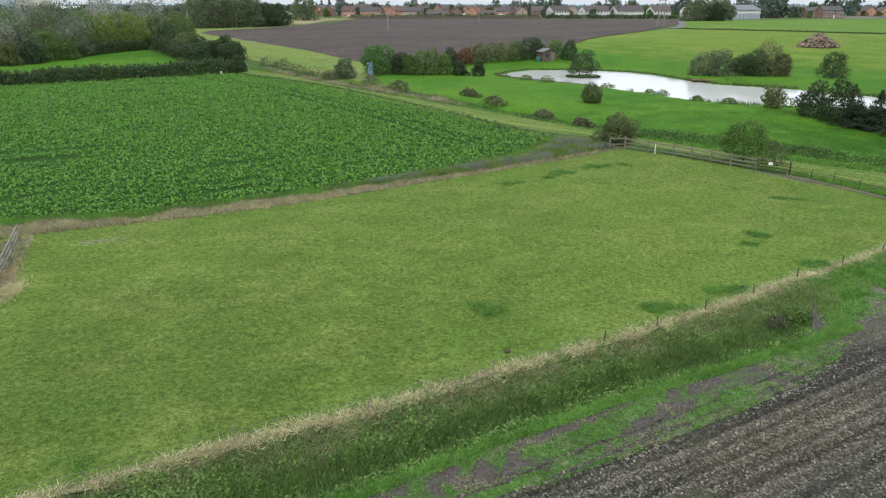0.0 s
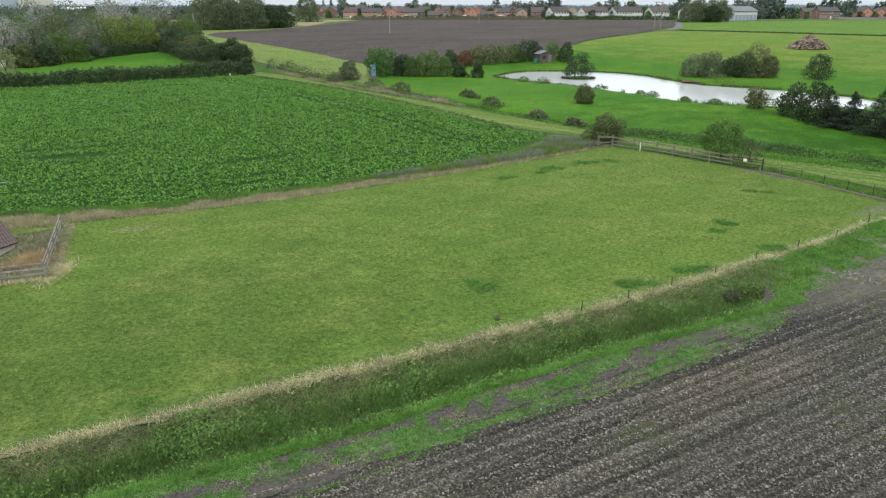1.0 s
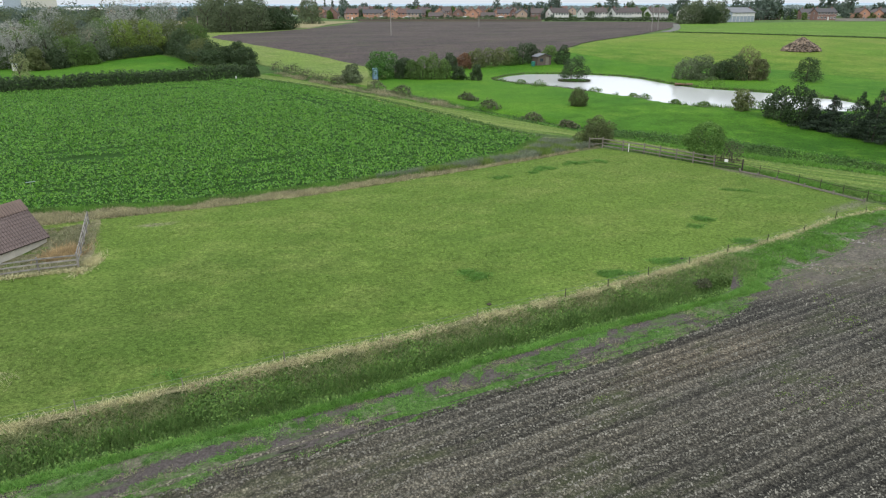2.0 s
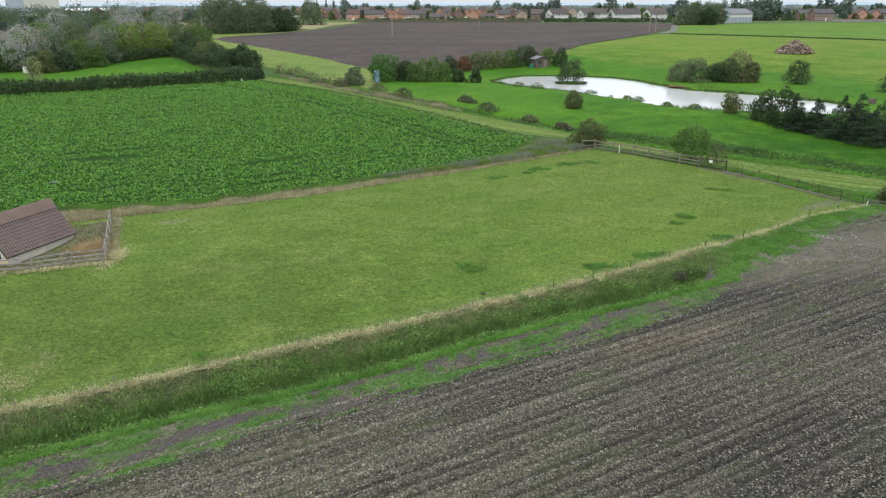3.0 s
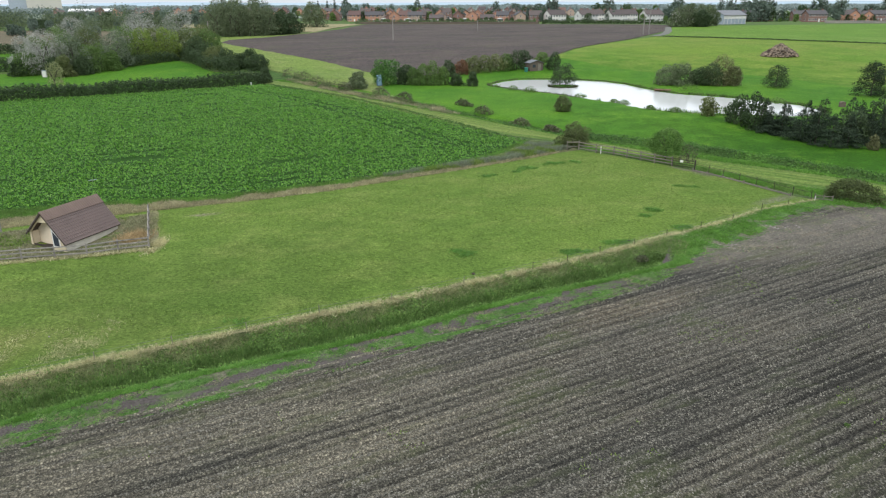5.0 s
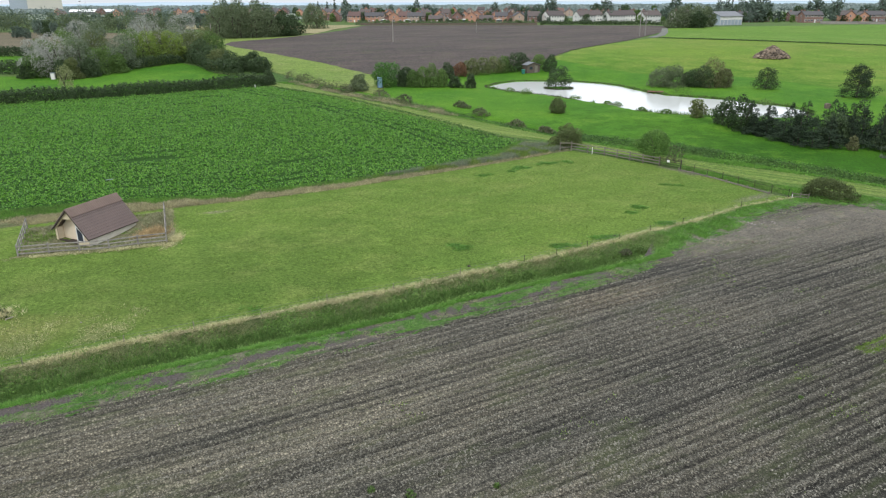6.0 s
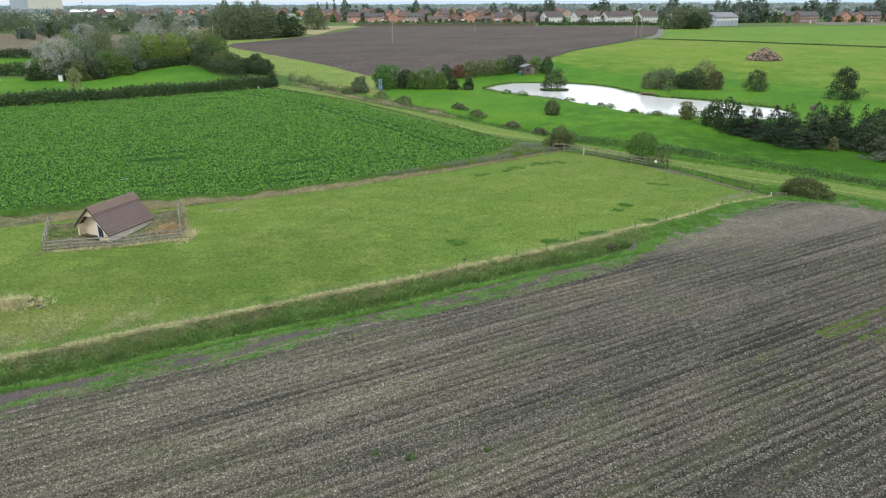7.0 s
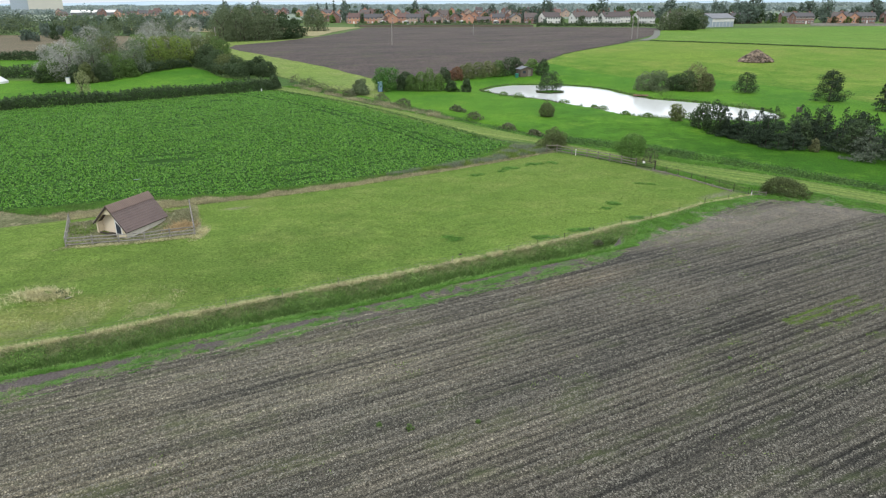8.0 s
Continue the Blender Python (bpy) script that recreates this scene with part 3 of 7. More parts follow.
def patch(name, poly, step, lift, mat, label, category, size=0.3, edge=1.0):
    """A piece of ground cover, cut along a grid and laid on the land."""
    bm = bmesh.new()
    pts = wobbly(poly, edge, size, len(name))
    face = bm.faces.new([bm.verts.new((x, y, 0)) for x, y in pts])
    bmesh.ops.triangulate(bm, faces=[face])
    xs, ys = [p[0] for p in pts], [p[1] for p in pts]
    for axis, lo, hi in ((0, min(xs), max(xs)), (1, min(ys), max(ys))):
        at = math.ceil(lo / step) * step
        while at < hi:
            co, no = [0, 0, 0], [0, 0, 0]
            co[axis], no[axis] = at, 1
            bmesh.ops.bisect_plane(bm, geom=bm.verts[:] + bm.edges[:] + bm.faces[:], dist=1e-5, plane_co=co, plane_no=no)
            at += step
    co = np.array([v.co[:] for v in bm.verts])
    z = land(co[:, 0], co[:, 1]) + lift
    for v, h in zip(bm.verts, z):
        v.co.z = h
    bmesh.ops.recalc_face_normals(bm, faces=bm.faces[:])
    me = bpy.data.meshes.new(name)
    bm.to_mesh(me)
    bm.free()
    if me.polygons and sum(p.normal.z for p in me.polygons) < 0:
        me.flip_normals()
    me.shade_smooth()
    me.materials.append(mat)
    return tagged(new(name, me), label, category, kind="structure")


def part(name, bm, material, parent, label=""):
    me = bpy.data.meshes.new(name)
    bm.to_mesh(me)
    bm.free()
    me.materials.append(material)
    ob = new(name, me)
    ob.parent = parent
    return tagged(ob, label)


def thing(name, x, y, label, category, turn=0.0, group="", z=None, kind=""):
    ob = new(name)
    ob.matrix_basis = pose(x, y, land1(x, y) if z is None else z, 0, 0, turn)
    return tagged(ob, label, category, group, kind)


def box(bm, x0, y0, z0, x1, y1, z1, m=None):
    v = [bm.verts.new(p) for p in ((x0, y0, z0), (x1, y0, z0), (x1, y1, z0), (x0, y1, z0), (x0, y0, z1), (x1, y0, z1), (x1, y1, z1), (x0, y1, z1))]
    for f in ((3, 2, 1, 0), (4, 5, 6, 7), (0, 1, 5, 4), (1, 2, 6, 5), (2, 3, 7, 6), (3, 0, 4, 7)):
        bm.faces.new([v[i] for i in f])
    if m is not None:
        bmesh.ops.transform(bm, matrix=m, verts=v)
    return v


def boxed(*dims, m=None):
    bm = bmesh.new()
    box(bm, *dims, m=m)
    return bm


def bar(bm, p, q, w, h):
    """A plank or post from p to q."""
    p, q = Vector(p), Vector(q)
    turn = (q - p).to_track_quat("X", "Z").to_matrix().to_4x4()
    box(bm, 0, -w / 2, -h / 2, (q - p).length, w / 2, h / 2, Matrix.Translation(p) @ turn)
    return bm


def tube(bm, p, q, r0, r1, sides=7):
    p, q = Vector(p), Vector(q)
    turn = (q - p).to_track_quat("Z", "Y").to_matrix()
    rings = []
    for o, r in ((p, r0), (q, r1)):
        rings.append([bm.verts.new(o + turn @ Vector((r * math.cos(6.2832 * k / sides), r * math.sin(6.2832 * k / sides), 0))) for k in range(sides)])
    for k in range(sides):
        bm.faces.new((rings[0][k], rings[0][(k + 1) % sides], rings[1][(k + 1) % sides], rings[1][k]))
    bm.faces.new(rings[1])
    bm.faces.new(rings[0][::-1])
    return bm


def mesh_of(name, v, corners, mat):
    """Many small faces of the same number of corners as one mesh."""
    n = len(v) // corners
    me = bpy.data.meshes.new(name)
    me.vertices.add(n * corners)
    me.vertices.foreach_set("co", np.asarray(v, np.float32).ravel())
    me.loops.add(n * corners)
    me.loops.foreach_set("vertex_index", np.arange(n * corners, dtype=np.int32))
    me.polygons.add(n)
    me.polygons.foreach_set("loop_start", np.arange(0, n * corners, corners, dtype=np.int32))
    me.update(calc_edges=True)
    me.validate()
    me.materials.append(mat)
    return me


def leaves(name, centre, out, size, mat, rng, slim=0.55, droop=0.0):
    """Leaves of four corners round the centres, turned roughly outwards."""
    n = len(centre)
    nrm = out + rng.normal(0, 0.55, (n, 3))
    nrm /= np.linalg.norm(nrm, axis=1)[:, None] + 1e-9
    u = np.cross(nrm, rng.normal(0, 1, (n, 3)) + np.array([0, 0, droop]))
    u /= np.linalg.norm(u, axis=1)[:, None] + 1e-9
    w = np.cross(nrm, u)
    s = (size * rng.uniform(0.6, 1.35, n))[:, None]
    u, w = u * s, w * s * slim
    v = np.stack([centre - u, centre - w * 0.9 + u * 0.1, centre + u, centre + w + u * 0.15], 1)
    return mesh_of(name, v.reshape(-1, 3), 4, mat)


def blades(name, base, height, width, mat, rng, per=5, spread=0.12, lean=0.45):
    """Tufts of narrow blades on the places given."""
    n = len(base) * per
    b = np.repeat(base, per, 0) + np.c_[rng.normal(0, spread, (n, 2)), np.zeros(n) - 0.02]
    h = (np.repeat(np.broadcast_to(height, len(base)), per) * rng.uniform(0.55, 1.25, n))[:, None]
    a = rng.uniform(0, 6.283, n)
    side = np.c_[np.cos(a), np.sin(a), np.zeros(n)] * width * rng.uniform(0.7, 1.4, (n, 1))
    tip = np.c_[rng.normal(0, lean, (n, 2)), np.ones(n)] * h
    return mesh_of(name, np.stack([b - side, b + side, b + tip], 1).reshape(-1, 3), 3, mat)


def stuff(name, me, label, category):
    return tagged(new(name, me), label, category, kind="stuff")


def scatter(poly, count, rng):
    """That many random places inside a polygon."""
    lo, hi = np.min(poly, axis=0), np.max(poly, axis=0)
    got = np.zeros((0, 2))
    for _ in range(60):
        p = rng.uniform(lo, hi, (count, 2))
        got = np.vstack([got, p[within(p[:, 0], p[:, 1], poly)]])
        if len(got) >= count:
            break
    return got[:count, 0], got[:count, 1]


def along(line, step, rng=None, jitter=0.0):
    """Places at even steps along a line."""
    out = []
    for (ax, ay), (bx, by) in zip(line, line[1:]):
        n = max(1, int(round(math.hypot(bx - ax, by - ay) / step)))
        out += [(ax + (bx - ax) * k / n, ay + (by - ay) * k / n) for k in range(n)]
    out = np.array(out)
    return out if rng is None else out + rng.normal(0, jitter, out.shape)


# ---- ground, fields and water ----
def spread_lines(lo, hi, step, far):
    mid = np.arange(lo, hi + 0.01, step)
    grow, a = [], step
    while sum(grow) < far:
        a *= 1.25
        grow.append(a)
    reach = np.cumsum(grow)
    return np.concatenate([lo - reach[::-1], mid, hi + reach])


gx, gy = np.meshgrid(spread_lines(-60, 90, 1.5, 4300), spread_lines(-40, 150, 1.5, 4600))
gz = land(gx, gy)
gz = gz - 1.4 * (1 - steep(line_distance(gx, gy, [(x - 1.0, y + 2.2) for x, y in DITCH_LOW if x < 16]), 2.2, 4.2))
COVERED = [(-120, -100), (104, -100), (104, -4), (70, 30), (56, 48), (104, 12), (88, 104), (82, 124), (70, 145), (50, 150), (34, 172), (20, 165), (-10, 139), (-40, 134), (-110, 92)]
edge_in = line_distance(gx, gy, COVERED + COVERED[:1]) * within(gx, gy, COVERED)
gz = gz - 0.3 * steep(edge_in, 0.0, 5.0)
ground = tagged(grid_mesh("ground", gx, gy, gz, M["pasture"]), "wide gently rising ground under green pasture", "ground", kind="structure")

pc = np.mean(POND, axis=0)
bm = bmesh.new()
face = bm.faces.new([bm.verts.new((x + 2.0 * (x - pc[0]) / math.hypot(x - pc[0], y - pc[1]), y + 2.0 * (y - pc[1]) / math.hypot(x - pc[0], y - pc[1]), WATER)) for x, y in POND])
bmesh.ops.triangulate(bm, faces=[face])
bmesh.ops.recalc_face_normals(bm, faces=bm.faces[:])
if sum(f.normal.z for f in bm.faces) < 0:
    bmesh.ops.reverse_faces(bm, faces=bm.faces[:])
me = bpy.data.meshes.new("water")
bm.to_mesh(me)
bm.free()
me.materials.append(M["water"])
water = tagged(new("water", me), "still pond water with the sky's pale reflection put into its colour", "pond", kind="structure")

# the smooth headland at the corner of the tilled field
CRUST = [(18.6, 28.0), (19.8, 27.6), (25.0, 31.0), (31.0, 35.6), (37.0, 38.6), (43.0, 38.8), (48.0, 34.8), (58.0, 27.0), (58.0, 30.9), (48.7, 38.2), (45.8, 40.6), (42.0, 42.8), (36.8, 42.6), (31.8, 39.6), (28.0, 36.0), (23.6, 32.8), (20.6, 30.6)]
rt = radians(ROW_TURN)
du, dv = np.array([math.cos(rt), math.sin(rt)]), np.array([math.sin(rt), -math.cos(rt)])
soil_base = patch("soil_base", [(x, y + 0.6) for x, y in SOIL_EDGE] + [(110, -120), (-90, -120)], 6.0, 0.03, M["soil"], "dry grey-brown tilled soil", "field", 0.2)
su, sv = np.meshgrid(np.arange(-44, 66, 0.9), np.arange(-12, 40, ROW_GAP / 7))
sx, sy = -2.6 + su * du[0] + sv * dv[0], 15.7 + su * du[1] + sv * dv[1]
rng = np.random.default_rng(5)
swell = np.clip(0.75 + 0.5 * np.sin(su * 0.21 + sv * 0.9) * np.sin(sv * 2.1 + 1) + rng.normal(0, 0.35, su.shape), 0.1, 1.4)
ridge = 0.036 * swell * (1 - 0.8 * within(sx, sy, CRUST)) * np.sin(6.2832 * sv / ROW_GAP) + rng.normal(0, 0.018, su.shape)
ins = sy < np.interp(sx, [p[0] for p in SOIL_EDGE], [p[1] for p in SOIL_EDGE]) + 0.8
soil_z = land(sx, sy) + np.where(ins, 0.105 + ridge, -0.6)
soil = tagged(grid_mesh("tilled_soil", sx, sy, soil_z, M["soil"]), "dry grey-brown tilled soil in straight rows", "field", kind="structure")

FS = np.array(FENCE_S)
paddock = patch("paddock", FENCE_S + FENCE_E[1:] + PADDOCK_N[1:], 2.5, 0.05, M["paddock"], "grazed green paddock with worn yellowish patches", "paddock", 0.12)
crop_field = patch("crop_field", CROP_S + CROP_E + CROP_N, 3.0, 0.05, M["crop"], "dark earth under a dense green root crop", "field", 0.3)
straw_strip = patch("straw_strip", [(x + 0.12, y - 0.28) for x, y in FENCE_S[1:]] + [(x - 0.08, y + 0.14) for x, y in FENCE_S[:0:-1]], 2.5, 0.07, M["straw"], "bleached dry grass strip along the wire fence", "grass", 0.26, 0.5)
rough_strip = patch("rough_strip", CROP_S[1:] + [(14.5, 70.0), (17.0, 68.5)] + PADDOCK_N[:-1], 2.5, 0.06, M["rough"], "strip of rough dry grass between paddock and crop", "grass", 0.12)
fence_verge = patch("fence_verge", FENCE_E[::-1] + [(44.5, 46.4), (37.3, 50.9), (29.6, 59.2), (19.5, 68.8), (15.8, 71.9), (8.0, 76.4), (6.6, 76.2), (11.0, 71.4), (14.5, 69.8), (17.0, 68.3)], 2.0, 0.055, M["bank"], "rough grass between the rail fence and the lane", "grass", 0.1)


def between(a, b_, f, n=44):
    """A line that runs at a share f of the way from line a to line b_."""
    out = []
    for line in (a, b_):
        p = np.array(line, float)
        c = np.r_[0, np.cumsum(np.hypot(*np.diff(p, axis=0).T))]
        s = np.linspace(0, c[-1], n)
        out.append(np.c_[np.interp(s, c, p[:, 0]), np.interp(s, c, p[:, 1])])
    return [tuple(q) for q in out[0] * (1 - f) + out[1] * f]


def band(name, a, b_, f0, f1, lift, mat, label, category, rows=9, n=150):
    """A strip of ground cover between two lines that run side by side."""
    p = np.array([between(a, b_, f, n) for f in np.linspace(f0, f1, rows)])
    x, y = p[..., 0].copy(), p[..., 1].copy()
    for r in (0, rows - 1):
        y[r] += [0.14 * noise.noise(Vector((q * 0.4, s * 0.4, r))) + 0.1 * noise.noise(Vector((q * 1.7, s * 1.7, r))) for q, s in zip(x[r], y[r])]
    ob = grid_mesh(name, x, y, land(x, y) + lift, mat)
    if ob.data.polygons[0].normal.z < 0:
        ob.data.flip_normals()
    return tagged(ob, label, category, kind="structure")


lane = band("lane", LANE_S, LANE_N, 0.0, 1.0, 0.05, M["lane"], "mown yellowish grass lane between ditch and fields", "lane")
for f0, f1 in ((0.22, 0.42), (0.52, 0.62), (0.70, 0.80)):
    band("mown_stripe", LANE_S, LANE_N, f0, f1, 0.065, M["mown"], "pale mown stripe along the grass lane", "grass", 3, 240)
ditch_bank = band("ditch_bank", LANE_N, DITCH_E[1:], -0.02, 1.02, 0.04, M["ditch"], "overgrown drainage ditch beside the grass lane", "ditch", 13)
field_corner = patch("field_corner", [(37.0, 44.9), (44.5, 46.4), (48, 43.8), (51, 41.2), (70, 25.7), (110, -5.6), (110, -11.2)] + SOIL_EDGE[-2:12:-1] + [(18.6, 28.4), (19.4, 31.4), (19.6, 34.9), (26.9, 39.2), (30.8, 42.1)],
                     2.0, 0.105, M["corner"], "fresh green grass corner between soil, ditch head and fence", "grass", 0.3, 0.5)
ditch_head = patch("ditch_head", [(15.6, 27.0), (17.4, 26.6), (20.0, 28.9), (21.6, 31.0), (21.4, 35.8), (19.2, 34.6), (18.6, 31.4), (17.2, 29.0)], 1.0, 0.09, M["margin"], "trodden grassy earth at the head of the ditch", "grass", 0.3, 0.5)
field_margin = patch("field_margin", [(x + 0.1, y - 0.2) for x, y in DITCH_LOW] + [(18.3, 28.6)] + SOIL_EDGE[12::-1], 2.0, 0.105, M["margin"], "bare crusted field margin with fresh green patches", "field margin", 0.3)
verge = patch("verge", DITCH_LOW + [(18.2, 29.4), (18.4, 28.3)] + [(x + 0.2, y - 0.42) for x, y in DITCH_LOW[::-1]], 2.0, 0.125, M["verge"], "strip of bright green grass along the ditch edge", "grass", 0.12, 0.5)


# the ditch along the paddock
dl = np.array(DITCH_LOW)
ux = np.arange(-88, 21.3, 0.4)
lowy = np.interp(ux, dl[:, 0], dl[:, 1]) + np.where(ux > 16.9, (ux - 16.9) * 0.95, 0)
fx = ux - 2.1 * (1 - steep(ux, 14, 22))
fy = np.interp(fx, FS[:, 0], FS[:, 1]) + 0.02
vv = np.linspace(0, 1, 15)
dx = ux[:, None] + (fx - ux)[:, None] * vv
dy = lowy[:, None] + (fy - lowy)[:, None] * vv
deep = np.interp(vv, [0, 0.08, 0.2, 0.3, 0.5, 0.75, 1], [0, 0.28, 0.78, 0.82, 0.55, 0.27, 0])[None] * (1 - steep(ux, 14.0, 20.4))[:, None]
dz = land(dx, dy) + 0.1 - 0.05 * vv - deep + rng.normal(0, 0.03, dx.shape) * (vv * (1 - vv) * 4)
ditch = tagged(grid_mesh("ditch", dx, dy, dz, M["bank"]), "deep overgrown ditch with steep grassy banks", "ditch", kind="structure")


def ditch_z(x, y):
    """The height of the ditch's banks under a place."""
    lo = np.interp(x, dl[:, 0], dl[:, 1])
    hi = np.interp(x, FS[:, 0], FS[:, 1])
    v = np.clip((y - lo) / (hi - lo), 0, 1)
    return land(x, y) + 0.1 - 0.05 * v - np.interp(v, [0, 0.08, 0.2, 0.3, 0.5, 0.75, 1], [0, 0.28, 0.78, 0.82, 0.55, 0.27, 0]) * (1 - steep(x, 14.0, 20.4))


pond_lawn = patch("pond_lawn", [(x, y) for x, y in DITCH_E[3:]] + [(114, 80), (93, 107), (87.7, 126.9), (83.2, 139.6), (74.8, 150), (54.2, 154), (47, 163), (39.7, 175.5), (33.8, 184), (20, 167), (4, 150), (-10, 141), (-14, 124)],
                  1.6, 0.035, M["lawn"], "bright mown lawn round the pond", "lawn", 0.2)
small_pasture = patch("small_pasture", [(-150, 74), (-112, 91), (-86.4, 105), (-67.7, 115), (-48.6, 129.5), (-40.5, 136), (-49, 150), (-58, 156), (-66, 168), (-74.5, 176), (-84, 163), (-89, 152), (-112, 152), (-150, 148)], 5.0, 0.05, M["lawn"],
                      "bright green strip of pasture behind the hedge", "pasture", 0.4, 2.0)
far_meadow = patch("far_meadow", [(31.8, 182), (36.7, 173.5), (44, 161), (52.2, 151), (72.8, 147), (80.2, 137.6), (84.7, 124.9), (90, 105), (110, 80), (400, 60), (420, 150), (230, 152), (152.7, 211.3), (129.5, 230.7),
                    (113.7, 243.3), (91.8, 257.4), (84, 262), (70.6, 245.7), (41.3, 202.5)], 8.0, 0.05, M["meadow"], "open yellowish green meadow rising towards the houses", "meadow", 0.8, 3.0)
far_pasture = patch("far_pasture", [(91.8, 258.4), (113.7, 244.3), (129.5, 231.7), (152.7, 212.3), (230, 153), (420, 151), (420, 330), (270, 392), (212, 372), (168, 362), (118, 340), (107, 330), (96, 291), (87, 265)], 10.0, 0.09, M["field"],
                    "bright green pasture below the houses", "pasture", 0.8, 4.0)
headland = patch("headland", [(-14, 119), (-24, 131.5), (-32, 142.5), (-42, 156), (-52, 170), (-64, 190), (-80, 206), (-100, 232), (-103, 256), (-98, 268), (-82, 268), (-66, 280), (-57, 302), (-45, 316), (-57.5, 290), (-69, 262),
                  (-79, 244), (-78, 232), (-70, 218), (-49.5, 192.4), (-28, 168), (-10, 142)], 4.0, 0.09, M["headland"], "curved grass headland round the ploughed field", "grass", 0.5, 2.0)
plough = patch("ploughed_field", [(-10.7, 142), (-28.5, 168), (-49.9, 192.4), (-70.5, 218), (-79, 232), (-80, 246), (-70, 262), (-58, 292), (-48, 330), (-46, 400), (0, 398), (60, 392), (118, 378), (119, 351), (100, 303), (70, 246.5), (41, 203), (31.5, 183),
                (20, 168)], 6.0, 0.12, M["plough"], "large dark brown ploughed field before the houses", "field", 0.6, 3.0)
stubble = patch("stubble_field", [(-58, 300), (-49, 402), (-90, 420), (-190, 430), (-190, 380), (-120, 350), (-75, 320)], 10.0, 0.08, M["stubble"], "pale straw-coloured stubble beyond the plough", "field", 0.8, 4.0)
back_pasture = patch("back_pasture", [(-210, 163), (-104, 159.5), (-108, 191), (-210, 199)], 6.0, 0.06, M["lawn"], "bright green strip of pasture between two hedges", "pasture", 0.4, 2.0)
tan_field = patch("tan_field", [(-112, 204), (-170, 201), (-330, 216), (-330, 322), (-175, 316), (-118, 298)], 10.0, 0.10, M["tan"], "dull tan harvested field behind the trees", "field", 0.8, 4.0)
track = patch("track", [(82, 264), (85, 262.5), (93.5, 277), (102, 301), (112, 335), (109.5, 336), (99.5, 303), (91, 280)], 5.0, 0.17, TRACK, "pale gravel track to the houses", "track", 0.3, 2.0)


# ---- bushes, trees and hedges ----
def lump_cloud(rng, height, width, base, lumps, count, deep=1.0):
    """Places near the surface of a crown heaped up from uneven lumps, with the way outwards."""
    f = np.r_[rng.uniform(0, 1, lumps) ** (1.25 if base < 0.1 * height else 0.85), np.linspace(0.12, 0.78, 5)]
    wide = width / 2 * np.interp(f, [0, 0.15, 0.45, 0.75, 1], [0.86, 1, 0.95, 0.7, 0.26])
    a = rng.uniform(0, 6.283, len(f))
    wide = wide * (1 + 0.16 * np.sin(a + rng.uniform(0, 6.283)) + 0.12 * np.sin(2 * a + rng.uniform(0, 6.283)))
    off = wide * np.r_[rng.uniform(0.40, 0.95, lumps), np.full(5, 0.05)]
    at = np.c_[np.cos(a) * off, np.sin(a) * off * deep, base + f * (height - base) * 0.92]
    size = np.r_[width * rng.uniform(0.07, 0.2, lumps), wide[lumps:] * 0.72]
    flat = np.array([1, deep, min(1.1, max(0.65, (height - base) / width))])
    pick = rng.choice(len(size), count, p=size ** 2 / (size ** 2).sum())
    o = rng.normal(0, 1, (count, 3))
    o /= np.linalg.norm(o, axis=1)[:, None]
    p = at[pick] + o * flat * (size[pick] * rng.uniform(0.72, 1.16, count))[:, None]
    inner = np.min(np.linalg.norm((p[:, None] - at[None]) / flat, axis=2) / size[None] + (np.arange(len(size))[None] == pick[:, None]) * 9, axis=1)
    keep = (inner > 0.7) & (p[:, 2] > 0.04)
    return p[keep], o[keep]


def stem(rng, height, width, lone, r0):
    """One trunk or stem with limbs that reach into the crown."""
    bm = bmesh.new()
    a = rng.uniform(0, 6.283)
    foot = Vector((math.cos(a), math.sin(a), 0)) * (0 if lone else 0.12 * width)
    knee = foot + Vector((rng.normal(0, 0.04 * width), rng.normal(0, 0.04 * width), height * 0.38))
    tube(bm, foot - Vector((0, 0, 0.15)), knee, r0, r0 * 0.7)
    for j in range(4 if lone else 2):
        b = rng.uniform(0, 6.283)
        tip = Vector((math.cos(b) * width * 0.3, math.sin(b) * width * 0.3, height * rng.uniform(0.62, 0.85)))
        elbow = knee.lerp(tip, 0.55) + Vector((0, 0, 0.06 * height))
        tube(bm, knee, elbow, r0 * 0.55, r0 * 0.35, 5)
        tube(bm, elbow, tip, r0 * 0.35, r0 * 0.1, 5)
    return bm


def bush(name, x, y, height, width, key, label, category="bush", n=2600, size=0.17, lumps=11, seed=0, skirt=0.48, group="", deep=1.0, turn=None):
    """A bush or tree: skirt is where the crown's middle lies, as a share of the height."""
    rng = np.random.default_rng(int(abs(x * 131 + y * 17)) + seed)
    ob = thing(name, x, y, label, category, rng.uniform(0, 360) if turn is None else turn, group)
    clear = skirt > 0.55
    for k in range(1 if clear else 3):
        part("trunk" if clear else "stem", stem(rng, height, width, clear, 0.028 * height if clear else 0.018 * height), BARK, ob)
    p, o = lump_cloud(rng, height, width, height * max(0.02, 2 * skirt - 1.0), lumps + 12, int(n * 1.9), deep)
    crown = new("crown", leaves("crown", p[:n], o[:n], size, LEAF[key], rng))
    crown.parent = ob
    return ob


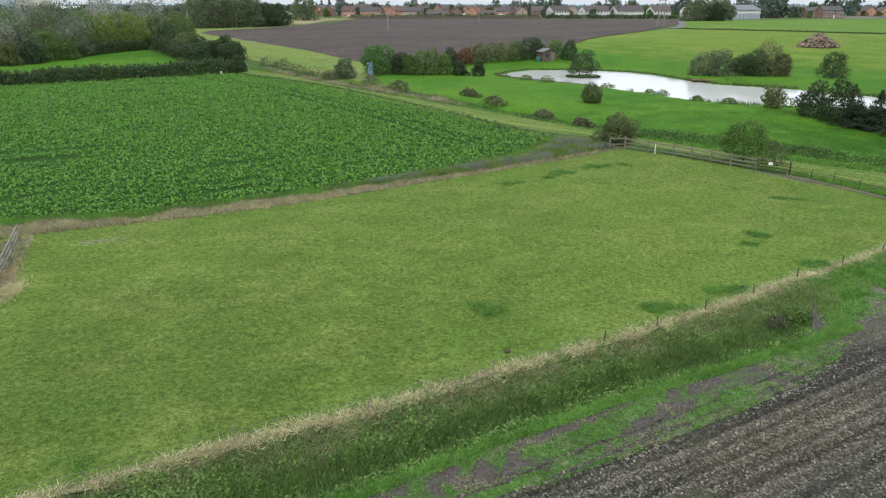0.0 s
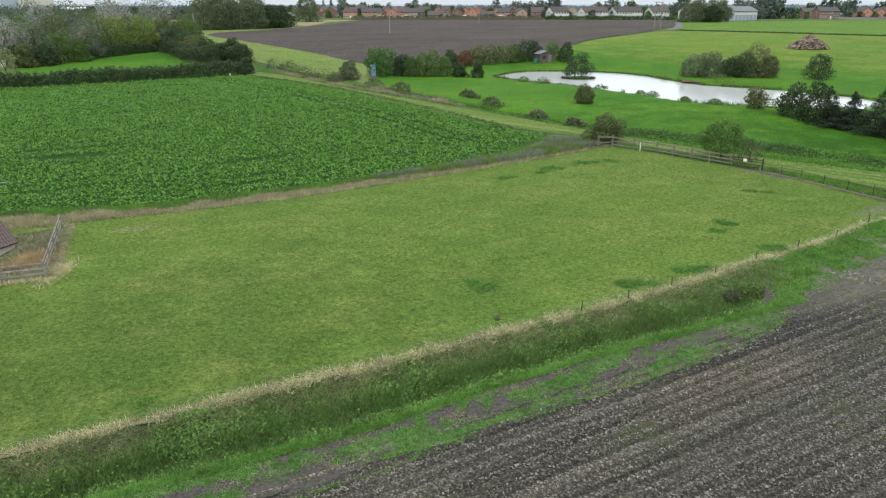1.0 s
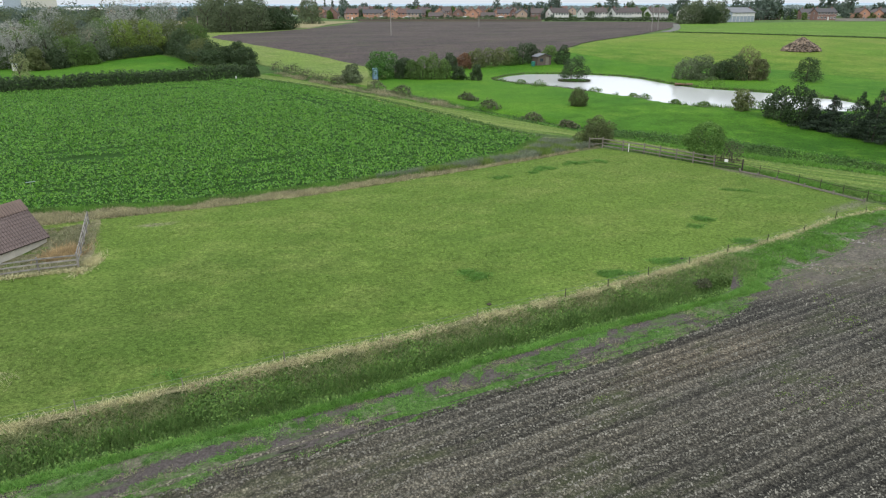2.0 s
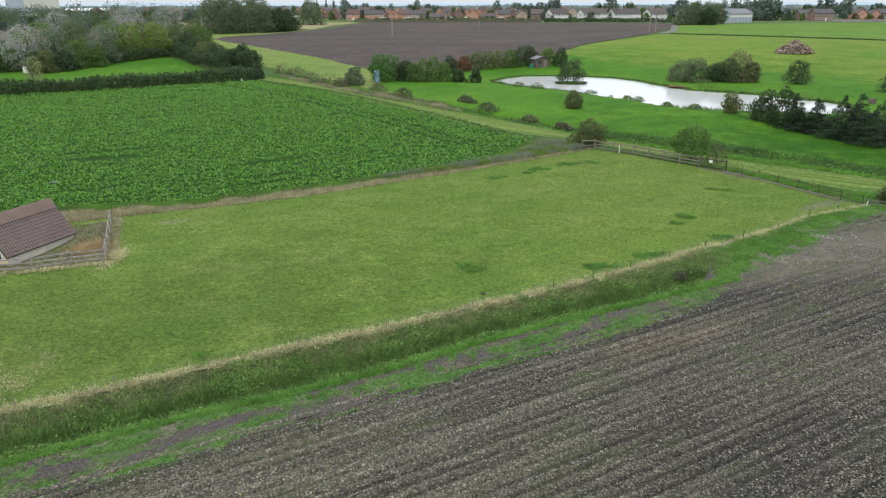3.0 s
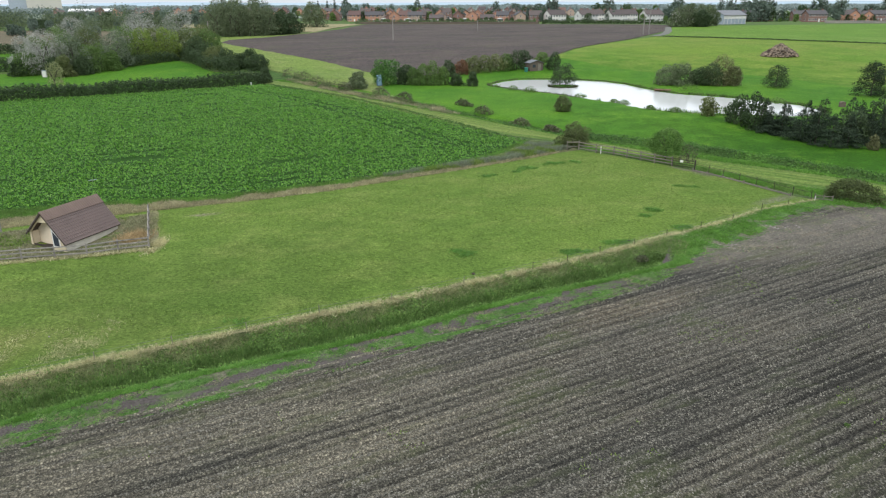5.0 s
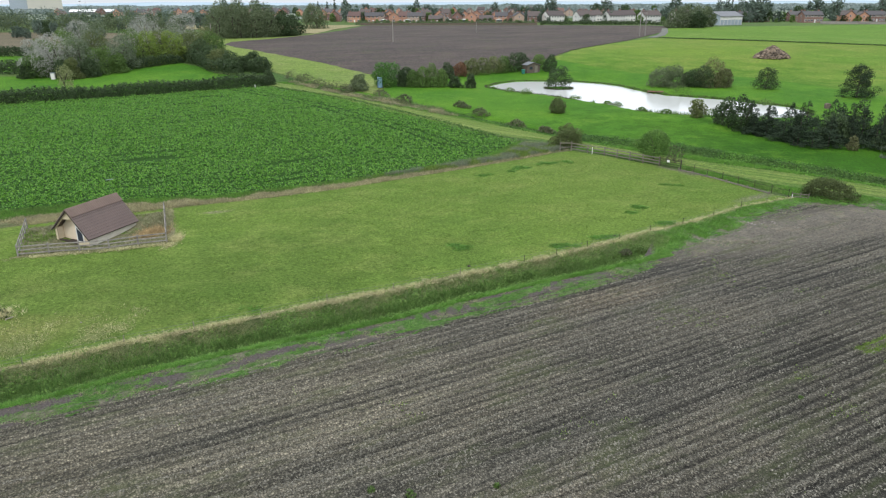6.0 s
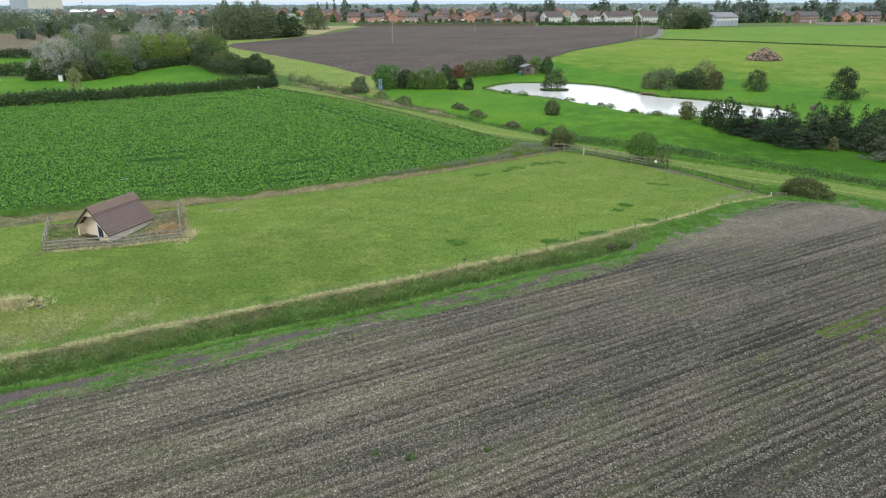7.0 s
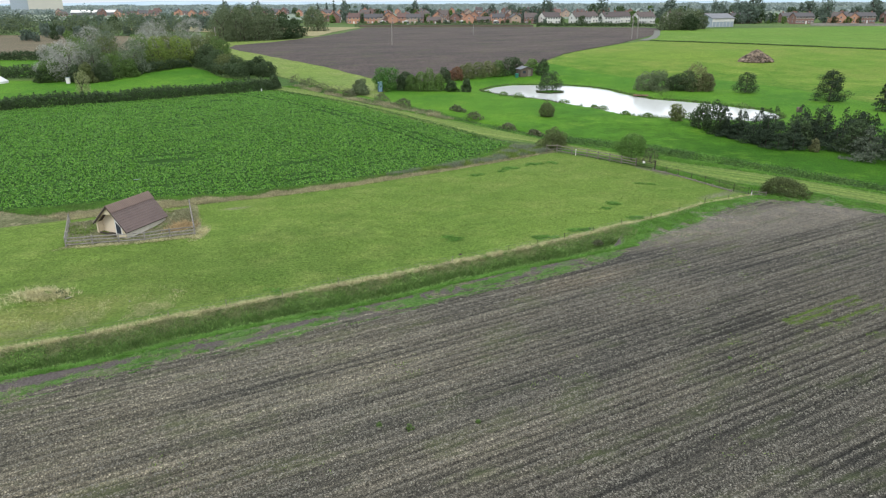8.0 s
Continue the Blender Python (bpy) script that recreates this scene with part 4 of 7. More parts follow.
def conifer(name, x, y, height, width, key, label, n=2600, size=0.16, seed=0, group=""):
    """A spruce or fir with ragged drooping arms, each its own length."""
    rng = np.random.default_rng(int(abs(x * 131 + y * 17)) + seed)
    ob = thing(name, x, y, label, "conifer", rng.uniform(0, 360), group)
    part("trunk", tube(bmesh.new(), (0, 0, -0.15), (0, 0, height * 0.93), 0.022 * height, 0.02, 6), BARK, ob)
    arms = int(46 + 8 * height)
    f = rng.uniform(0.03, 1.0, arms) ** 0.9
    reach = (width / 2 * np.interp(f, [0, 0.15, 0.4, 0.7, 0.9, 1], [0.85, 1.0, 0.74, 0.38, 0.14, 0.03]) + 0.08) * rng.uniform(0.72, 1.12, arms)
    lean = rng.uniform(0, 6.283)
    ang = rng.uniform(0, 6.283, arms)
    reach *= 1 + 0.18 * np.cos(ang - lean)
    pick = rng.choice(arms, n, p=(reach + 0.2) ** 1.3 / ((reach + 0.2) ** 1.3).sum())
    out = reach[pick] * rng.uniform(0.08, 1.0, n) ** 0.6
    wide = 0.10 * reach[pick] + 0.16 * (reach[pick] - out) + 0.05
    side = rng.normal(0, 1, n) * wide
    ca, sa = np.cos(ang[pick]), np.sin(ang[pick])
    p = np.c_[ca * out - sa * side, sa * out + ca * side, height * f[pick] - 0.24 * out + 0.05 * out ** 2 + rng.normal(0, 0.10, n)]
    p[:, 2] = np.maximum(p[:, 2], 0.08)
    crown = new("crown", leaves("crown", p, np.c_[ca * 0.6, sa * 0.6, np.full(n, 0.8)], size, LEAF[key], rng, 0.4))
    crown.parent = ob
    return ob


def pine(name, x, y, height, width, key, label, n=6000, size=0.15, tufts=26):
    """A bushy pine with limbs down to the ground and flat bunches of needles at their ends."""
    rng = np.random.default_rng(int(abs(x * 131 + y * 17)))
    ob = thing(name, x, y, label, "tree", rng.uniform(0, 360))
    part("trunk", tube(bmesh.new(), (0, 0, -0.2), (0.1, 0, height * 0.9), 0.03 * height, 0.03, 8), BARK, ob)
    f = np.linspace(0.05, 0.97, tufts)
    a = np.arange(tufts) * 2.4 + rng.normal(0, 0.4, tufts)
    r = width / 2 * np.interp(f, [0.05, 0.2, 0.5, 0.8, 1], [0.80, 1.0, 0.88, 0.58, 0.12]) * rng.uniform(0.25, 1.0, tufts) ** 0.7
    at = np.c_[np.cos(a) * r, np.sin(a) * r, height * f]
    for k in range(0, tufts, 2):
        part("limb", tube(bmesh.new(), (0.05, 0, at[k, 2] * 0.86), at[k], 0.012 * height, 0.02, 5), BARK, ob)
    big = width * rng.uniform(0.13, 0.21, tufts) * np.interp(f, [0, 0.7, 1], [1, 1, 0.6])
    pick = rng.choice(tufts, n, p=big ** 2 / (big ** 2).sum())
    o = rng.normal(0, 1, (n, 3))
    o /= np.linalg.norm(o, axis=1)[:, None]
    p = at[pick] + o * np.array([1, 1, 0.62]) * (big[pick] * rng.uniform(0.5, 1.1, n))[:, None]
    crown = new("crown", leaves("crown", p, o, size, LEAF[key], rng, 0.4))
    crown.parent = ob
    return ob


def hedge(name, line, height, width, key, label, n, size, seed=1, wild=0.0):
    """A long clipped or overgrown hedge along a line; wild lets its height wander."""
    rng = np.random.default_rng(seed)
    pts = np.array(line, float)
    seg = np.hypot(*np.diff(pts, axis=0).T)
    s = rng.uniform(0, seg.sum(), n)
    cum = np.r_[0, np.cumsum(seg)]
    cx, cy = np.interp(s, cum, pts[:, 0]), np.interp(s, cum, pts[:, 1])
    k = np.clip(np.searchsorted(cum, s) - 1, 0, len(seg) - 1)
    t_ = np.diff(pts, axis=0)[k] / seg[k][:, None]
    side = np.c_[-t_[:, 1], t_[:, 0]]
    grow = 1 + 0.05 * np.sin(s * 0.9 + seed) + 0.04 * np.sin(s * 2.3) + 0.09 * np.sin(s * 0.31 + 2) + 0.07 * np.sin(s * 5.1 + 1)
    grow = grow + wild * (np.sin(s * 0.21 + seed) + 0.8 * np.sin(s * 0.47 + 2 * seed) + 0.5 * np.sin(s * 1.03))
    ends = np.clip(np.minimum(s, seg.sum() - s) / (0.8 * width) + 0.35, 0, 1)
    a = rng.uniform(-0.25, math.pi + 0.25, n)
    f = rng.choice([0.8, 1.0], n) * rng.uniform(0.88, 1.1, n)
    u = np.sign(np.cos(a)) * np.abs(np.cos(a)) ** 0.55 * width / 2 * f * ends
    w = np.abs(np.sin(a)) ** 0.55 * height * grow * f * ends
    p = np.c_[cx + side[:, 0] * u, cy + side[:, 1] * u, land(cx, cy) + np.maximum(w, rng.uniform(0, 0.4, n)) - 0.05]
    o = np.c_[side * np.cos(a)[:, None], np.sin(a)]
    ob = new(name, leaves(name, p, o, size, LEAF[key], rng))
    return tagged(ob, label, "hedge")


# between paddock, lane and pond
bush("hawthorn_bush", 17.6, 68.9, 3.1, 4.4, "thorn", "olive-green hawthorn bush beside the fence corner", n=6500, size=0.09)
bush("willow_bush", 27.4, 61.6, 3.7, 5.0, "weed", "green willow growing behind the rail fence", "tree", 6500, 0.09, 16, skirt=0.66)
bush("elder_bush", 29.6, 60.3, 2.3, 2.6, "bramble", "sparse half-bare bush beside the rail fence", n=420, size=0.1)
bush("bramble_bush", 40.9, 45.4, 1.5, 6.0, "thorn", "low flat-topped olive bramble thicket at the paddock corner", n=9500, size=0.085, lumps=20, deep=0.5, turn=-32)
bush("lawn_bush", 20.3, 94.8, 2.8, 3.0, "thorn", "single rounded bush on the lawn by the pond", n=3400, size=0.1)
bush("island_bush", 26.0, 131.2, 4.2, 6.0, "dark", "dark bush covering the islet in the pond", n=4200, size=0.12)
bush("pond_willow", 42.0, 88.6, 3.0, 2.6, "olive", "small olive bush at the pond's edge", n=1700, size=0.14)
bush("ditch_bush", -17.5, 125.2, 3.5, 4.8, "hazy", "dull green rounded bush beside the ditch", n=2600, size=0.17)
bush("laurel", -12.2, 132.4, 5.5, 7.4, "laurel", "tall glossy green laurel behind the portable toilet", n=6000, size=0.14)
for x, y, h, w, k in ((-8.6, 131.5, 3.8, 3.0, "dark"), (-6.2, 131.0, 4.2, 3.4, "mid"), (-4.2, 130.4, 4.8, 3.6, "mid"), (-1.9, 130.6, 5.2, 3.6, "mid"), (0.3, 131.0, 4.3, 3.2, "mid"), (3.0, 130.2, 2.7, 3.2, "dark"), (6.6, 129.8, 3.2, 2.6, "dark")):
    bush("shrub", x, y, h * 0.95, w * 1.05, k, "dense green shrub in a row beside the lawn", n=2900, size=0.125, group="shrubs beside the lawn")
for x, y, h, w, k in ((-8.0, 143.0, 3.2, 4.0, "dark"), (1.5, 146.0, 4.2, 3.4, "dark"), (4.6, 150.0, 3.9, 3.8, "russet"), (7.6, 152.5, 4.4, 4.4, "olive"), (10.6, 154.5, 4.6, 4.4, "olive"), (13.6, 157.0, 4.4, 4.2, "olive"), (16.2, 157.5, 4.6, 4.0, "mid"),
                      (18.8, 159.0, 5.2, 4.2, "dark"), (21.2, 161.5, 5.0, 4.0, "dark"), (28.2, 158.0, 4.6, 3.6, "dark"), (25.6, 162.0, 4.4, 4.0, "mid")):
    bush("hedge_bush", x, y, h * 0.88, w * 1.15, k, "russet autumn-tinted bush below the plough" if k == "russet" else "rounded hedge bush below the ploughed field", n=2400, size=0.145, group="bushes below the plough")
# clump behind the pond
for x, y, h, w, k in ((48.6, 131.5, 3.9, 6.0, "hazy"), (51.8, 130.5, 4.5, 6.6, "hazy"), (55.2, 130.0, 3.8, 5.4, "dark"), (57.6, 129.6, 4.6, 5.6, "dark"), (59.6, 130.0, 6.2, 6.6, "autumn"), (61.9, 128.6, 4.0, 4.4, "autumn")):
    bush("clump_tree", x, y, h, w, k, "bushy tree in the clump behind the pond", "tree", 3800, 0.14, 15, group="clump behind the pond")
pine("round_pine", 69.7, 125.8, 4.4, 5.4, "dark", "dark rounded young pine on the meadow", 4600, 0.13, 44)
pine("spreading_pine", 81.1, 111.6, 6.2, 6.8, "conifer", "dark spreading pine standing on the meadow", 8000, 0.13, 52)
for x, y, h in ((84.5, 99, 5.6), (92, 92, 5.0)):
    conifer("spruce", x, y, h, 4.0, "conifer", "dark spruce at the edge of the meadow", 2200, 0.18)
# plantation at the pond's end
PINES_NEAR = [
    (43.4, 82.5, 4.4, 4.4), (45.2, 79.4, 5.0, 4.6), (46.8, 77.0, 3.8, 3.6), (47.4, 74.8, 4.4, 3.6), (48.2, 72.8, 4.9, 3.8), (49.0, 70.8, 5.4, 4.0), (50.0, 69.0, 5.6, 4.2),
    (51.4, 68.0, 5.2, 4.0), (53.0, 69.0, 5.2, 4.0), (54.4, 70.2, 4.8, 3.8), (56.4, 69.6, 5.2, 4.0), (50.8, 75.2, 5.4, 4.2), (53.6, 74.6, 5.2, 4.2)]
PINES_MIDDLE = [
    (57.6, 73.2, 5.6, 4.4), (60.4, 70.4, 5.8, 4.6), (63.2, 67.2, 6.0, 4.8), (66.0, 63.8, 6.2, 5.0), (61.2, 75.4, 5.4, 4.4), (64.8, 71.6, 6.0, 4.8), (68.6, 67.0, 6.2, 5.0),
    (69.0, 60.0, 6.2, 5.0), (58.4, 67.6, 5.4, 4.4), (61.2, 64.8, 5.6, 4.6), (64.4, 61.8, 5.8, 4.8), (67.2, 57.6, 6.2, 5.0), (72.0, 63.0, 6.6, 5.2)]
PINES_BACK = [
    (58.4, 78.4, 5.2, 4.4), (66.4, 75.0, 6.2, 5.0), (47.6, 79.0, 4.2, 4.0), (50.2, 78.6, 4.4, 4.2), (70.5, 56.5, 6.0, 5.0), (73.5, 58.5, 6.2, 5.0), (75.0, 66.0, 6.4, 5.0),
    (70.5, 71.0, 6.2, 5.0), (72.5, 54.5, 6.0, 5.0), (77.0, 61.0, 6.4, 5.2), (55.6, 72.6, 5.2, 4.2), (59.6, 72.6, 5.4, 4.4), (62.6, 70.0, 5.6, 4.6)]
PINES = PINES_NEAR + PINES_MIDDLE + PINES_BACK
for k, (x, y, h, w) in enumerate(PINES):
    h *= 0.94 * (0.94 + 0.17 * math.sin(k * 2.3))
    w *= 1.15 + 0.2 * math.sin(k * 3.7)
    x, y = x + 0.7 * math.sin(k * 5.1), y + 0.7 * math.cos(k * 4.3)
    if k < 2 or k in (9, 17, 22, 27):
        bush("broad_bush", x + (1.2 if k < 2 else 0), y, h * (1 if k < 2 else 0.9), w * 0.85, "dark", "broad dark bush beside the conifers", n=2600, size=0.15, group="plantation")
    else:
        conifer("fir_tree", x, y, h, w, "conifer", "dark green fir in a dense plantation", 5200 if k < 13 else 2800, 0.09 if k < 13 else 0.12, group="plantation")
for x, y, h, w in ((60.0, 61.6, 4.8, 6.6), (63.6, 57.8, 5.0, 6.8)):
    conifer("pale_spruce", x, y, h, w, "bluegreen", "pale grey-green spruce beside the plantation", 3000, 0.15)
bush("golden_shrub", 55.2, 66.2, 1.9, 1.5, "autumn", "small yellowing shrub before the firs", n=700, size=0.13)

# hedge and wood beyond the crop
hedge("clipped_hedge", [(-112, 89.5), (-86.4, 103.6), (-77.5, 109), (-67.7, 113.8), (-58.3, 120), (-48.6, 128.2), (-39.0, 134.5)], 2.5, 2.6, "dark", "long dark green clipped hedge along the crop", 30000, 0.18, 3)
bush("hedge_end_bush", -39.4, 135.6, 3.2, 3.6, "dark", "dark bush at the end of the hedge", n=2200, size=0.17)
bush("young_ash", -77.2, 119.5, 6.2, 3.8, "oat", "thin young yellowish tree rising out of the hedge", "tree", 2000, 0.11, 12, skirt=0.6)
hedge("wood_edge_hedge", [(-90, 152.5), (-87.2, 156), (-82.6, 165), (-77, 173.0), (-73.5, 176.5)], 2.6, 3.2, "dark", "dark hedge at the foot of the wood", 7000, 0.2, 5)
hedge("corner_hedge", [(-76, 186), (-66, 170), (-58, 158), (-50, 151)], 3.4, 4.0, "dark", "overgrown dark hedge between wood and lane", 6500, 0.2, 6)
hedge("back_hedge", [(-190, 161), (-118, 157.5), (-107, 157.2)], 3.0, 3.0, "dark", "dark hedge behind the small pasture", 14000, 0.26, 7)
hedge("back_hedge", [(-230, 202), (-139, 192.5), (-120, 192)], 2.6, 2.8, "dark", "dark hedge before the harvested field", 15000, 0.28, 8)
WOOD_TREES_NEAR = [
    (-100.5, 150.0, 5.6, 7.5, "mid"), (-96.5, 151.5, 10.2, 10.0, "silver"), (-103.0, 155.0, 8.0, 9.0, "silver"), (-91.5, 153.0, 9.6, 10.0, "grey"),
    (-87.5, 156.5, 7.0, 8.0, "mid"), (-90.0, 147.2, 4.8, 4.4, "olive"), (-85.0, 163.5, 8.6, 10.0, "grey"), (-81.5, 172.5, 8.6, 9.0, "yellow"),
    (-77.0, 178.0, 8.0, 8.5, "yellow"), (-86.5, 173.0, 9.4, 9.5, "mid"), (-73.0, 183.0, 8.0, 9.0, "olive"), (-67.5, 186.0, 7.2, 8.0, "mid")]
WOOD_TREES_MIDDLE = [
    (-79.0, 188.0, 9.6, 10.5, "grey"), (-88.0, 184.0, 11.2, 12.0, "silver"), (-94.0, 168.0, 9.6, 10.5, "olive"), (-101.0, 166.0, 9.4, 10.5, "mid"),
    (-98.0, 178.0, 11.0, 11.5, "grey"), (-91.0, 196.0, 12.0, 13.0, "silver"), (-81.0, 200.0, 12.0, 13.0, "silver"), (-105.0, 183.0, 11.0, 12.0, "silver"),
    (-111.0, 173.0, 7.0, 9.0, "mid"), (-73.0, 197.0, 8.0, 9.0, "olive"), (-64.0, 171.5, 5.0, 8.0, "dark"), (-59.5, 164.5, 5.0, 7.5, "olive")]
WOOD_TREES_BACK = [
    (-55.0, 160.0, 5.2, 7.6, "dark"), (-50.5, 163.0, 4.6, 6.6, "dark"), (-47.0, 158.5, 3.9, 6.6, "dark"), (-68.5, 177.0, 6.0, 7.5, "dark"),
    (-93.5, 160.0, 7.0, 9.0, "dark"), (-101.5, 148.6, 3.6, 5.0, "dark"), (-94.0, 149.4, 4.2, 5.0, "dark"), (-88.0, 151.0, 4.4, 5.5, "dark"),
    (-84.0, 158.6, 4.6, 5.5, "mid"), (-82.0, 180.5, 8.5, 9.0, "olive")]
WOOD_TREES = WOOD_TREES_NEAR + WOOD_TREES_MIDDLE + WOOD_TREES_BACK
NAMES = {"silver": ("white_poplar", "tall pale silvery poplar in the wood"), "grey": ("grey_willow", "grey-green willow in the small wood"), "yellow": ("field_maple", "yellowing field maple at the wood's edge"),
         "olive": ("hawthorn_tree", "olive-green hawthorn tree in the small wood"), "mid": ("green_tree", "green broad-leaved tree in the small wood"), "dark": ("blackthorn", "dark blackthorn beside the lane")}
for x, y, h, w, k in WOOD_TREES:
    bush(NAMES[k][0], x, y, h, w, k, NAMES[k][1], "tree", 4700 if k != "silver" else 6200, 0.18 if k != "silver" else 0.15, 22, skirt=0.51, group="small wood beyond the crop")
for x, y in ((-112, 204), (-118, 207)):
    bush("field_tree", x, y, 6.5, 7.5, "dark", "dark tree on a field boundary", "tree", 1600, 0.28, 12)

# groves and trees round the ploughed field
for x, y, h, w, k in ((-91, 269, 13.6, 13, "hazy"), (-85, 271, 14.4, 13, "hazy"), (-79, 275, 13.8, 13, "hazy"), (-74, 279, 11.0, 12, "hazy"), (-69.5, 283, 8.6, 11, "dark"), (-88, 284, 14.0, 14, "dark"), (-78, 290, 13.6, 14, "dark"), (-66, 291, 8.0, 10, "dark"), (-94, 280, 13, 13, "hazy")):
    bush("grove_tree", x, y, h, w, k, "tall broad-leaved tree in a grove", "tree", 4600, 0.3, 22, skirt=0.505, group="grove by the headland")
bush("round_tree", -67.0, 350, 11.5, 15, "hazy", "broad rounded tree standing by the stubble", "tree", 3200, 0.42, 16, skirt=0.5)
for x, y, h, w, k in ((117, 340, 9.5, 11, "hazy"), (123, 343, 11, 12, "hazy"), (131, 348, 11.5, 12, "hazy"), (138, 353, 9.5, 9, "hazy"), (128, 338, 8, 9, "dark")):
    bush("farm_tree", x, y, h, w, k, "broad dark tree beside the barn", "tree", 3200, 0.34, 18, skirt=0.5, group="trees beside the barn")
hedge("boundary_hedge", [(86, 261), (91.8, 257.6), (113.7, 243.6), (129.5, 231), (152.7, 211.6), (230, 152.5)], 0.55, 0.8, "dark", "low dark hedge between two pastures", 9000, 0.16, 11)


# ---- long grass, weeds and crop ----
def lay(x, y, lift=0.05):
    return np.c_[x, y, land(x, y) + lift]


rng = np.random.default_rng(21)
hum = lambda x, y, s, k=0: np.array([noise.noise(Vector((a * s, b * s, k))) for a, b in zip(x, y)])  # noqa: E731

# root crop in rows, with gaps where wheels went
crop_poly = CROP_S[1:] + CROP_E + CROP_N[:-1] + [(-110, 88)]
ca = radians(25)
u, v = np.meshgrid(np.arange(-140, 60, 0.5), np.arange(-10, 150, 0.55))
x = (u * math.cos(ca) - v * math.sin(ca)).ravel() + rng.normal(0, 0.09, u.size)
y = (u * math.sin(ca) + v * math.cos(ca)).ravel() + 30 + rng.normal(0, 0.09, u.size)
k = within(x, y, crop_poly) & (x > -105)
x, y = x[k], y[k]
e = line_distance(x, y, CROP_E)
k = (np.abs(e - 7.0) > 0.35) & (np.abs(e - 9.0) > 0.35) & (rng.uniform(0, 1, len(x)) < 0.95) & (e > 0.6) & (hum(x * math.cos(ca) + y * math.sin(ca), (y * math.cos(ca) - x * math.sin(ca)) * 9, 0.07, 31) < 0.46)
x, y = x[k], y[k]
h = 0.34 + 0.1 * hum(x, y, 0.25) + 0.15 * hum(x, y, 1.1, 2)
per = 8
n = len(x) * per
a = rng.uniform(0, 6.283, n)
r = rng.uniform(0.03, 0.36, n)
c = np.c_[np.repeat(x, per) + np.cos(a) * r, np.repeat(y, per) + np.sin(a) * r, np.repeat(land(x, y) + 0.05 + h, per) * 1.0 - r * 0.5 + rng.normal(0, 0.05, n)]
stuff("root_crop", leaves("root_crop", c, np.c_[np.cos(a) * 0.7, np.sin(a) * 0.7, np.full(n, 0.9)], 0.122, LEAF["crop"], rng, 0.62), "dense leafy green root crop in rows", "crop")

# paddock turf, rank patches and droppings
pad_near = [(-48, 4), (-29.5, 11), (-2.9, 23.5), (13.2, 32), (37, 45.4), (31, 54), (17.8, 66), (2.4, 56.5), (-11.4, 48), (-23, 43), (-45, 34)]
x, y = scatter(pad_near, 30000, rng)
k = hum(x, y, 0.22) + 0.5 * hum(x, y, 0.9, 3) + 0.012 * (y - 30) > -0.12
stuff("paddock_tufts", blades("paddock_tufts", lay(x[k], y[k]), 0.085, 0.022, LEAF["turf"], rng, 4, 0.05, 1.0), "short tufts of grazed grass on the paddock", "grass")
rank = []
for cx, cy, rx, ry, n in ((1.9, 31.2, 1.0, 0.9, 260), (11.0, 31.6, 2.2, 0.7, 380), (15.2, 33.6, 2.2, 0.7, 380), (20.5, 42.6, 1.0, 1.0, 240), (10.3, 57.3, 2.2, 1.6, 420), (13.4, 59.6, 1.6, 1.0, 260), (21.6, 37.6, 1.5, 0.5, 240), (16, 60.4, 0.8, 0.5, 120),
                          (5.5, 54.5, 1.5, 0.6, 120), (19.2, 40.5, 1.2, 0.6, 100), (-12.6, 19.8, 0.5, 0.3, 40), (26.0, 50.0, 1.6, 0.8, 100)):
    n = int(n * 1.2)
    sub = rng.normal(0, 1, (5, 2)) * (rx * 0.42, ry * 0.42)
    rank.append(np.array([cx, cy]) + sub[rng.integers(0, 5, n)] + rng.normal(0, 0.24, (n, 2)))
rank = np.vstack(rank)
lush = (rank[:, 1] > 50) | (rng.uniform(0, 1, len(rank)) < 0.75)
for pick, key, words in ((lush, "fresh", "bright green rank patches on the paddock"), (~lush, "rank", "dark green rank patches on the paddock")):
    stuff("rank_grass", blades("rank_grass", lay(rank[pick, 0], rank[pick, 1]), 0.10, 0.022, LEAF[key], rng, 7, 0.12, 1.3), words, "grass")

# dry grass along the wire fence, and round the pen
edge = along([(-70, -10.2)] + FENCE_S[2:], 0.022, rng, 0.0)
edge = edge[hum(edge[:, 0], edge[:, 1], 0.7, 71) > -0.22]
edge = edge + np.c_[rng.normal(0, 0.1, len(edge)), rng.normal(-0.08, 0.2, len(edge)) * (1 + 0.5 * hum(edge[:, 0], edge[:, 1], 0.3))]
stuff("dry_grass", blades("dry_grass", lay(edge[:, 0], edge[:, 1], 0.06), 0.14, 0.017, LEAF["straw"], rng, 8, 0.13, 1.3), "bleached dry grass along the wire fence", "grass")
fringe = along([(-70, -10.2)] + FENCE_S[2:15], 0.02, rng, 0.0)
fringe = fringe + np.c_[rng.normal(0.1, 0.12, len(fringe)), rng.normal(-0.38, 0.28, len(fringe))]
fringe = fringe[hum(fringe[:, 0], fringe[:, 1], 0.45, 6) > -0.2]
pick = rng.uniform(0, 1, len(fringe)) < 0.55
for sel, key, words in ((pick, "straw", "bleached grass hanging over the ditch bank"), (~pick, "dun", "tan dead grass hanging over the ditch bank")):
    stuff("fringe_grass", blades("fringe_grass", np.c_[fringe, ditch_z(fringe[:, 0], fringe[:, 1])][sel], 0.15, 0.016, LEAF[key], rng, 6, 0.12, 1.2), words, "grass")
pen_ring = along([(-36.0, 28.4), (-34.9, 29.2), (-29, 30.8), (-23.1, 32.4), (-22.9, 33.2), (-27.0, 42.6)], 0.05, rng, 0.0)
pen_ring = pen_ring + rng.normal(0, 0.22, pen_ring.shape)
